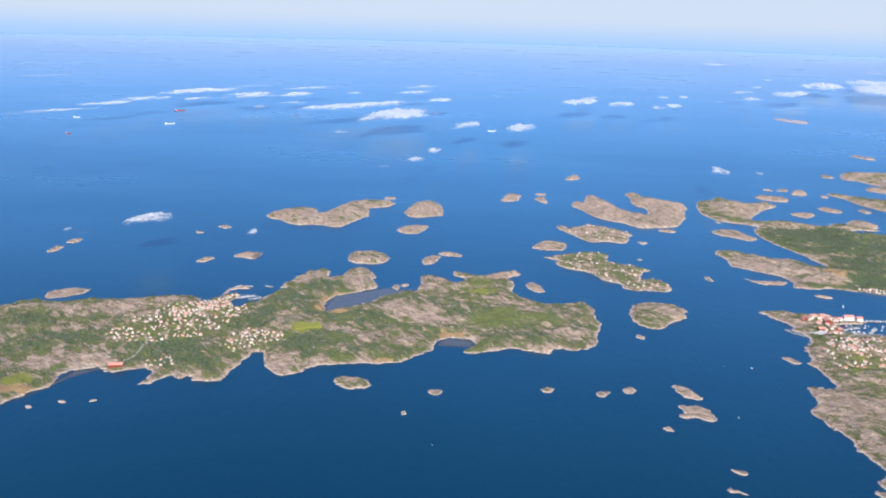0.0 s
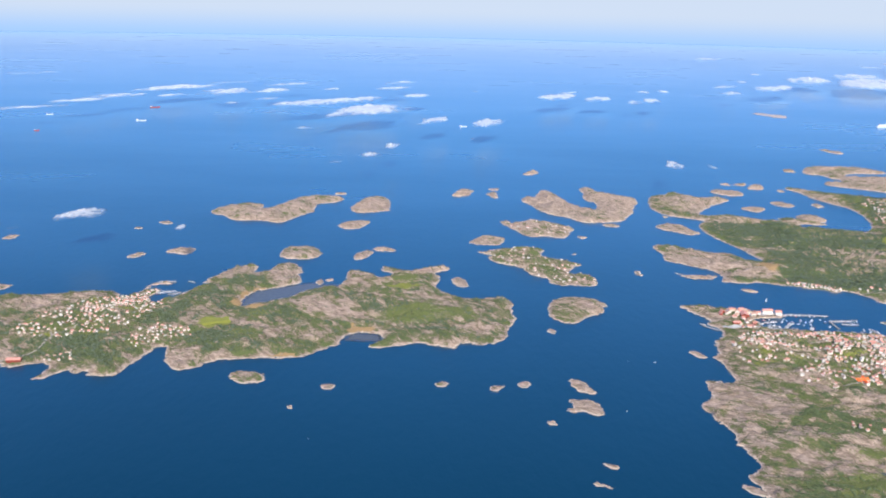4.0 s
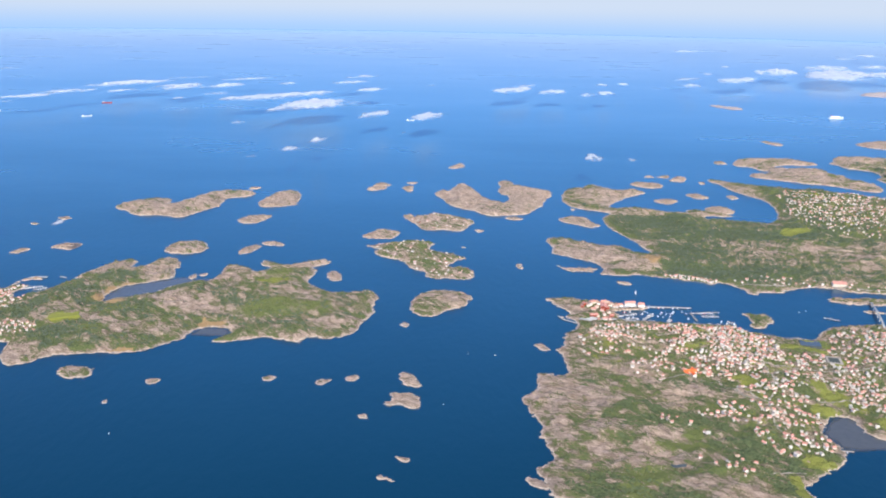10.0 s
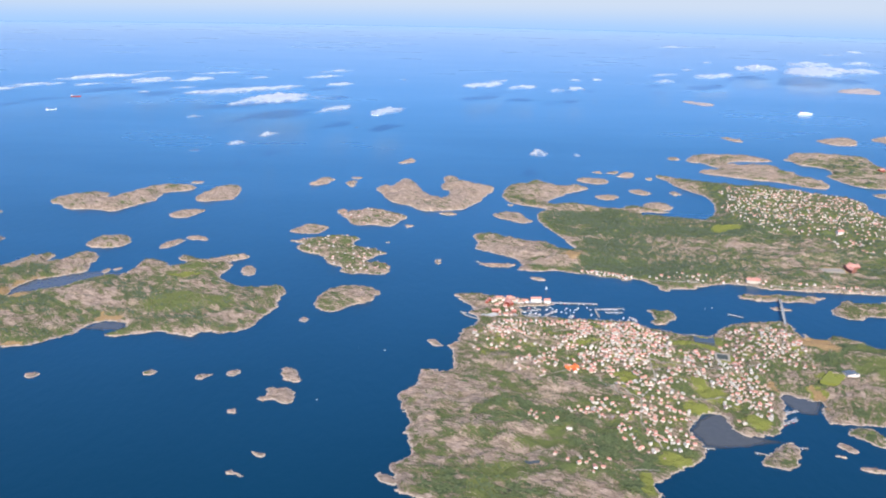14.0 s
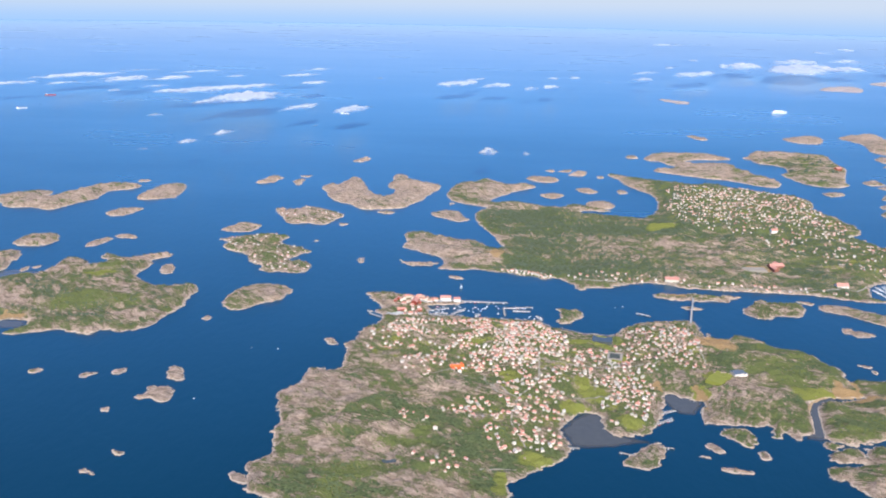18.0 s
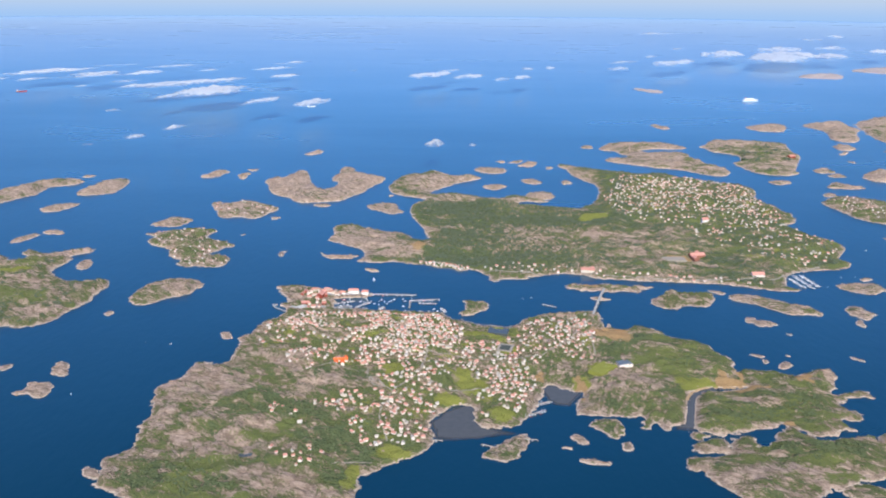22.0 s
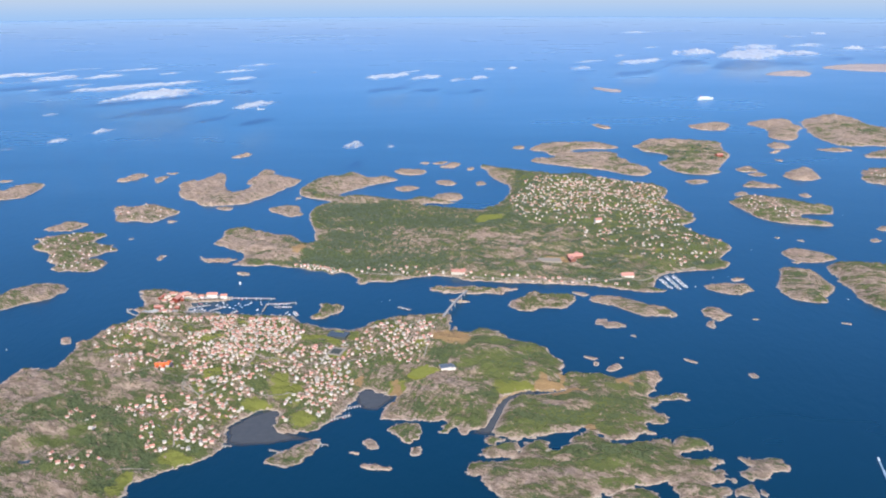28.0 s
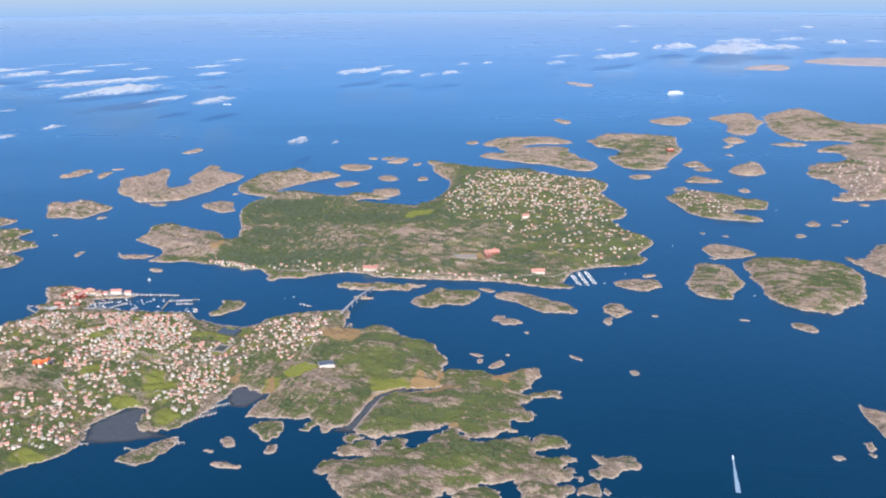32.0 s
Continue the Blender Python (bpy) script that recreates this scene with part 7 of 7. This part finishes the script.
def sailboat(x, y, turn, size):
    base = tagged(new("sailing_boat"), "white sailing boat under full sail on open water", "sailing boat")
    base.matrix_basis = Matrix.LocRotScale((x, y, 0), Euler((0, 0, turn)), (size, size, size))
    part("hull", boat_hull(1.3, 0.42, 0.2), HULL, base)
    part("mast", box(bmesh.new(), -0.03, 0.03, -0.03, 0.03, 0.15, 2.0), STEEL, base)
    for title, pts in (("mainsail", ((-0.05, 0.4), (-0.62, 0.42), (-0.05, 1.95))), ("jib", ((0.06, 1.7), (0.62, 0.35), (0.06, 0.4)))):
        bm = bmesh.new()
        f = [[bm.verts.new((px, s * 0.015 + 0.06 * (pz < 1), pz)) for px, pz in pts] for s in (-1, 1)]
        bm.faces.new(f[0]), bm.faces.new(f[1][::-1])
        for i in range(3):
            j = (i + 1) % 3
            bm.faces.new((f[0][i], f[1][i], f[1][j], f[0][j]))
        part(title, bm, HULL, base)


sailboat(150.3, 282.1, 0.6, 0.75)
sailboat(109.7, 310.4, 2.0, 0.6)


def ship(x, y, turn, l, w, h, hull, label, decks=3, aft=False):
    base = tagged(new("ship"), label, "ship", "ships at sea")
    base.matrix_basis = Matrix.LocRotScale((x, y, 0), Euler((0, 0, turn)), None)
    part("hull", boat_hull(l, w, h), hull, base)
    lo, hi = (-0.44, -0.26) if aft else (-0.42, 0.3)
    for k in range(decks):
        z = h * 0.9 + k * 0.16 * w
        house_top = part("deck_house", box(bmesh.new(), l * (lo + 0.02 * k), l * (hi - 0.05 * k), -w * (0.44 - 0.04 * k), w * (0.44 - 0.04 * k), z, z + 0.164 * w, 0.02 * w), HULL, base, "white superstructure")
    part("funnel", box(bmesh.new(), l * (lo + 0.05), l * (lo + 0.11), -w * 0.12, w * 0.12, h * 0.9 + decks * 0.16 * w, h * 0.9 + decks * 0.16 * w + 0.3 * w, 0.03 * w), HULL_RED, house_top, "red funnel")
    part("foredeck", box(bmesh.new(), l * hi, l * 0.36, -w * 0.36, w * 0.36, h * 0.8, h * 1.08), STEEL, base)
    return base


ship(466, 812, 0.25, 17, 3.2, 1.7, HULL, "large white passenger ferry on the open sea", 3)
ship(-349, 757, 0.4, 6, 1.3, 0.8, HULL, "white freighter far out at sea", 3, True)
ship(-310, 655, 0.2, 4, 1.1, 0.7, HULL_RED, "small red coaster far out at sea", 3, True)
ship(-252, 730, 0.5, 9, 1.6, 1.0, HULL, "white freighter far out at sea", 3, True)
ship(-276, 832, 0.3, 10, 1.8, 1.1, HULL_RED, "red-hulled tanker far out at sea", 3, True)
ship(42.3, 741.9, 0.1, 7, 1.4, 0.8, HULL, "white freighter far out at sea", 3, True)


def speedboat(x, y, turn):
    base = tagged(new("speedboat"), "white speedboat drawing a long foaming wake", "boat")
    base.matrix_basis = Matrix.LocRotScale((x, y, 0), Euler((0, 0, turn)), None)
    part("hull", boat_hull(1.5, 0.5, 0.3), HULL, base)
    part("cabin", box(bmesh.new(), -0.35, 0.2, -0.16, 0.16, 0.2, 0.5, 0.05), HULL, base)
    bm = bmesh.new()
    rows = []
    for i in range(31):
        u = i / 30
        half = 0.14 + 0.42 * u + 0.04 * math.sin(19 * u)
        rows.append([bm.verts.new((-0.4 - 13 * u, k * half, 0.02 + (0.10 * (1 - u) if abs(k) < 0.6 else 0.0))) for k in (-1, -0.5, 0, 0.5, 1)])
    for p, q in zip(rows, rows[1:]):
        for k in range(4):
            bm.faces.new((p[k], p[k + 1], q[k + 1], q[k]))
    part("wake", bm, FOAM, base, "long streak of white foam")
    return base


speedboat(328.3, 171.0, math.radians(78))


# ---- shallow water ----
def shallows(points, label, spread=1.0):
    """A thin sheet of lighter water in a bay, with an uneven edge."""
    p = np.array(points, float)
    p = p.mean(0) + spread * (p - p.mean(0))
    step = 0.5
    lo, hi = p.min(0) - 1, p.max(0) + 1
    nx, ny = np.ceil((hi - lo) / step).astype(int) + 1
    gx, gy = np.meshgrid(lo[0] + step * np.arange(nx), lo[1] + step * np.arange(ny), indexing="ij")
    d = inland(gx, gy, p) + 0.8 * fractal(gx / 4, gy / 4, 31, 4)
    idx = np.arange(nx * ny).reshape(nx, ny)
    q = np.stack([idx[:-1, :-1], idx[1:, :-1], idx[1:, 1:], idx[:-1, 1:]], -1).reshape(-1, 4)
    q = q[(d.ravel()[q] > 0).all(1)]
    used = np.unique(q)
    back = np.full(nx * ny, -1)
    back[used] = np.arange(len(used))
    v = np.stack([gx, gy, np.full(gx.shape, 0.012)], -1).reshape(-1, 3)[used]
    me = mesh_of("shallow_water", v, back[q], SHOAL)
    me.attributes.new("inside", "FLOAT", "POINT").data.foreach_set("value", np.ascontiguousarray(d.ravel()[used], np.float32))
    tagged(new("shallow_water", me), label, "water", kind="structure")


shallows([(175.8, 172.6), (174.6, 181.7), (178.3, 187), (185.1, 192.4), (189, 185.8), (188.8, 181.7), (193.4, 178.5), (197, 176.5), (186.1, 172.6)], "brownish shallow water in a village bay")
shallows([(204.6, 193), (203, 201), (206.9, 203.6), (211.5, 202), (217.1, 200), (213.9, 193.6), (211.2, 190), (207.4, 190.8)], "brownish shallow water at the head of a bay")
shallows([(-40.3, 260.7), (-37.9, 279.9), (-21.8, 288.3), (-9.9, 286.7), (-18.7, 274.2), (-24.3, 268.8)], "grey shallow lagoon behind a beach", 1.25)
shallows([(235, 179.6), (235.8, 187), (238, 192.5), (239.2, 197), (241.6, 202.4), (247, 204.6), (254, 205), (254, 199), (249.6, 197.2), (247.8, 193), (246, 187), (244.4, 182), (242.6, 179.2)], "grey shallow water in a narrow channel")
shallows([(-106.7, 205), (-104.4, 210.7), (-95.9, 211.7), (-100.7, 207.6), (-108.2, 193.7), (-115.6, 185.2), (-112.7, 190.8)], "pale shallow water along a beach")
shallows([(-1.1, 235.1), (2.1, 241.7), (10.5, 240.1), (10.7, 234.4)], "pale shallow water in a small cove", 1.2)


# ---- woods and shrubs ----
def clump(seed):
    """A ragged clump of foliage, about 1 across."""
    rng = random.Random(seed)
    bm = bmesh.new()
    bmesh.ops.create_icosphere(bm, subdivisions=1, radius=0.5)
    for v in bm.verts:
        v.co *= rng.uniform(0.65, 1.3)
        v.co.z = v.co.z * 1.1 + 0.35
    return bm


CLUMPS = [soup([(0, clump(n))]) for n in range(5)]


def woods(key, count, big, seed, label, green=False, leaf=None):
    """Foliage where the island is wooded, or shrubs where it is merely green."""
    rng = np.random.default_rng(seed)
    isle = ISLES[key]
    p = rng.uniform(isle.low, isle.top, (count * 5, 2))
    d = isle.depth(p[:, 0], p[:, 1])
    p, d = p[d > 1.0], d[d > 1.0]
    g, w, _ = isle.cover(p[:, 0], p[:, 1], d)
    if green:
        value = g + 0.3 * fractal(p[:, 0] / 2, p[:, 1] / 2, seed + 3, 3)
    else:
        value = w + 0.45 * blot(p[:, 0], p[:, 1], SPOTS_WOOD) - 0.6 * blot(p[:, 0], p[:, 1], SPOTS_BARE)
        value = value + 0.3 * fractal(p[:, 0] / 2, p[:, 1] / 2, seed + 3, 3)
    value -= 2 * blot(p[:, 0], p[:, 1], SPOTS_LAWN) + 2 * blot(p[:, 0], p[:, 1], SPOTS_SAND)
    p = p[value > (0.62 if green else 0.5)][:count]
    if not len(p):
        return
    z = isle.height(p[:, 0], p[:, 1])
    k = big * rng.uniform(0.6, 1.35, len(p))
    rows = np.stack([p[:, 0], p[:, 1], z, rng.uniform(0, 6.28, len(p)), k, k * rng.uniform(0.8, 1.2, len(p)), k * rng.uniform(0.6, 0.95, len(p))], -1)
    sets = [strew("", CLUMPS[n], rows[n::5], None) for n in range(5) if len(rows[n::5])]
    name = "shrubs" if green else "trees"
    joined(name, sets, [leaf or (SHRUB if green else LEAF)], label, name)


woods("donso", 17000, 0.46, 31, "dense low deciduous woods in the hollows")
woods("donso", 15000, 0.28, 32, "juniper and heather shrubs between the rocks", True)
woods("styrso", 17000, 0.55, 33, "dense mixed woods across the island", leaf=HAZED_LEAF)
woods("styrso", 9000, 0.4, 34, "green shrubs between the rocks", True)
woods("vrango", 10000, 0.5, 35, "low woods in the hollows", leaf=HAZED_LEAF)
woods("vrango", 9000, 0.36, 36, "juniper and heather shrubs between the rocks", True)
woods("hc", 1500, 0.55, 37, "low woods in the middle of a rocky island")
woods("fb", 900, 1.3, 38, "low woods on a far island", leaf=HAZED_LEAF)
woods("st1", 300, 0.6, 39, "low shrubs on an islet", True)


def gardens(key, houses, count, big, seed, label):
    """Garden trees beside the houses."""
    rng = np.random.default_rng(seed)
    h = np.array(houses)
    p = h[rng.integers(0, len(h), count)] + rng.normal(0, 1.1 * big / 0.6, (count, 2))
    away = np.array([np.min((h[:, 0] - x) ** 2 + (h[:, 1] - y) ** 2) for x, y in p])
    p = p[(away > 0.55) & (ISLES[key].depth(p[:, 0], p[:, 1]) > 1.0)]
    k = big * rng.uniform(0.5, 1.2, len(p))
    rows = np.stack([p[:, 0], p[:, 1], ISLES[key].height(p[:, 0], p[:, 1]), rng.uniform(0, 6.28, len(p)), k, k, 0.85 * k], -1)
    joined("trees", [strew("", CLUMPS[n], rows[n::5], None) for n in range(5)], [LEAF], label, "trees")


gardens("donso", DONSO_HOUSES, 1600, 0.5, 41, "garden trees and hedges between the houses")
gardens("styrso", STYRSO_HOUSES, 1300, 0.7, 42, "garden trees and hedges between the houses")
gardens("vrango", VRANGO_HOUSES, 700, 0.6, 43, "garden trees and hedges between the houses")


# ---- clouds ----
def cloud(x, y, rx, ry, high, dense, seed, label):
    """A heap of cloud with a flat base, a billowing top and a frayed rim."""
    nx, ny = 84, 48
    u, v = np.meshgrid(np.linspace(-1.45, 1.45, nx), np.linspace(-1.45, 1.45, ny), indexing="ij")
    long = np.sqrt(rx / 12)
    wisp = fractal(u * 1.7 * long + 7 * seed, v * 1.5 + 3 * seed, seed, 5, 0.55)
    lumps = fractal(u * 1.2 * long - seed, v * 0.8, seed + 31, 2)
    p = 1 - u * u - v * v + 0.5 * wisp + 0.3 * lumps
    billow = np.abs(fractal(u * 3.2 * long + seed, v * 2.6, seed + 9, 4, 0.62))
    top = 0.6 * high * np.sqrt(np.clip(p, 0, 2)) * (0.6 + 0.6 * billow)
    slant = 0.85 if rx > 11 else 0.25
    gx, gy = x + u * rx, y + 1.35 * v * ry + slant * u * rx
    idx = np.arange(nx * ny).reshape(nx, ny)
    q = np.stack([idx[:-1, :-1], idx[1:, :-1], idx[1:, 1:], idx[:-1, 1:]], -1).reshape(-1, 4)
    q = q[(p.ravel()[q] > 0.02).any(1)]
    used = np.unique(q)
    back = np.full(nx * ny, -1)
    back[used] = np.arange(len(used))
    a = np.stack([gx, gy, 15 + top], -1).reshape(-1, 3)[used]
    me = mesh_of("cloud", a, back[q], CLOUD, True)
    body = np.clip(p.ravel()[used], 0, 1.2) * dense - 0.25 * (1 - dense)
    me.attributes.new("body", "FLOAT", "POINT").data.foreach_set("value", body.astype(np.float32))
    tagged(new("cloud", me), label, "cloud", "low clouds over the sea")


SOLID, THIN = "white flat-based cumulus cloud over the sea", "thin wisp of white cloud over the sea"
CLOUDS = [
    (-506.2, 1023, 72.8, 24.4, 4, 0.35), (-343.6, 668.8, 37.9, 11.4, 2.7, 0.6), (-314.3, 740.2, 22.7, 14.6, 3.4, 0.85), (-297.9, 787.1, 23.7, 16, 3.6, 0.75),
    (-274.3, 881.4, 29.8, 22.4, 4.6, 0.9), (-251.4, 806.3, 17, 10.7, 2.4, 0.7), (-208.1, 849.2, 26.4, 25.9, 5.6, 1), (-249.6, 903.5, 25.2, 16.5, 3.3, 0.7),
    (-165.5, 875, 22.7, 17.9, 3.8, 0.8), (-164.9, 961.5, 36, 10.8, 2.1, 0.6), (-230.8, 971.3, 33.5, 10.1, 1.4, 0.5), (-102.7, 914.8, 11.1, 12.7, 2.6, 0.6),
    (-150.7, 795.8, 16.3, 9.9, 2.3, 0.55), (-173.4, 753.4, 6.2, 9, 2.2, 0.6), (-82.9, 787.7, 53.2, 21.3, 5, 1), (-45, 712.8, 36.5, 26.9, 7.1, 1.15),
]
CLOUDS += [
    (-34.9, 943.2, 21.6, 16.7, 3.3, 0.75), (-30.8, 1023.2, 23.4, 15.7, 2.9, 0.65), (-5.2, 859.5, 13.9, 16.7, 3.6, 0.85), (17, 660.8, 12.4, 14.8, 4.2, 1),
    (62.4, 653, 15, 16.2, 4.6, 1), (-79.8, 597.2, 8.1, 8.2, 2.6, 0.5), (-7.5, 525.8, 6, 8.4, 3, 0.75), (-18.3, 487, 5.9, 9.9, 3.5, 0.65),
    (-35.5, 463, 5, 4.1, 1.6, 0.4), (-122, 325.9, 9.3, 7.9, 4.2, 1.15), (-138.3, 326.9, 3.3, 2.4, 1.3, 0.45), (-148.2, 305.2, 3.6, 3.6, 1.9, 0.4),
    (-139.5, 303.6, 3.6, 2.6, 1.4, 0.4), (-76.3, 309.7, 2.4, 3.9, 1.4, 0.65), (-216.4, 432.6, 9.1, 4.4, 1.7, 0.28), (46.7, 565.4, 3, 3.7, 1.2, 0.4),
]
CLOUDS += [
    (559.6, 1215.1, 38, 40, 8.5, 1.2), (633.5, 1178.9, 72.3, 61.8, 8, 1.15), (698.5, 1196.9, 42.4, 39.9, 7.1, 0.9), (449.2, 1064.1, 43, 25.7, 4.5, 0.85),
    (679.6, 1330.2, 57.5, 42.9, 5.9, 0.8), (785.5, 1378.9, 41.2, 39, 5.2, 0.65), (817.7, 1283.2, 20.5, 22.4, 7.8, 0.75), (888.2, 1317.3, 19.4, 21.5, 5.1, 0.6),
    (365.1, 973.2, 16.9, 19.5, 4.1, 0.6), (393.1, 1075, 30.2, 17.2, 3, 0.5), (442.8, 1167.5, 17.3, 15.4, 2.5, 0.5), (526.3, 1339.7, 13.6, 16.9, 2.9, 0.5),
    (256, 962.6, 8.9, 13.2, 4, 0.65), (283.8, 975.9, 9.1, 13.3, 3.4, 0.65), (144.9, 882, 21.3, 20.4, 4.4, 1), (188.7, 869.2, 15.6, 16.8, 3.7, 1),
]
CLOUDS += [
    (222.8, 845.9, 11.2, 13.1, 3, 0.8), (242.5, 867.8, 10.4, 13.8, 3, 0.85), (166.2, 938, 15, 9.8, 2, 0.6), (58.1, 928, 7.6, 10, 2, 0.4),
    (601.2, 1833, 39.8, 37.8, 3.9, 0.5), (863.4, 1648.6, 30.4, 30.3, 3.7, 0.5), (956.8, 1749.6, 27.6, 28.1, 5.3, 0.6), (317.2, 940.1, 8.7, 9.8, 2, 0.5),
    (166.3, 474.8, 6.4, 11.1, 3.8, 0.85), (188.3, 473.1, 4.7, 5.9, 2.3, 0.55),
]
for n, (x, y, rx, ry, high, dense) in enumerate(CLOUDS):
    cloud(x, y, rx, ry, high, dense, n + 3, SOLID if dense > 0.7 else THIN)
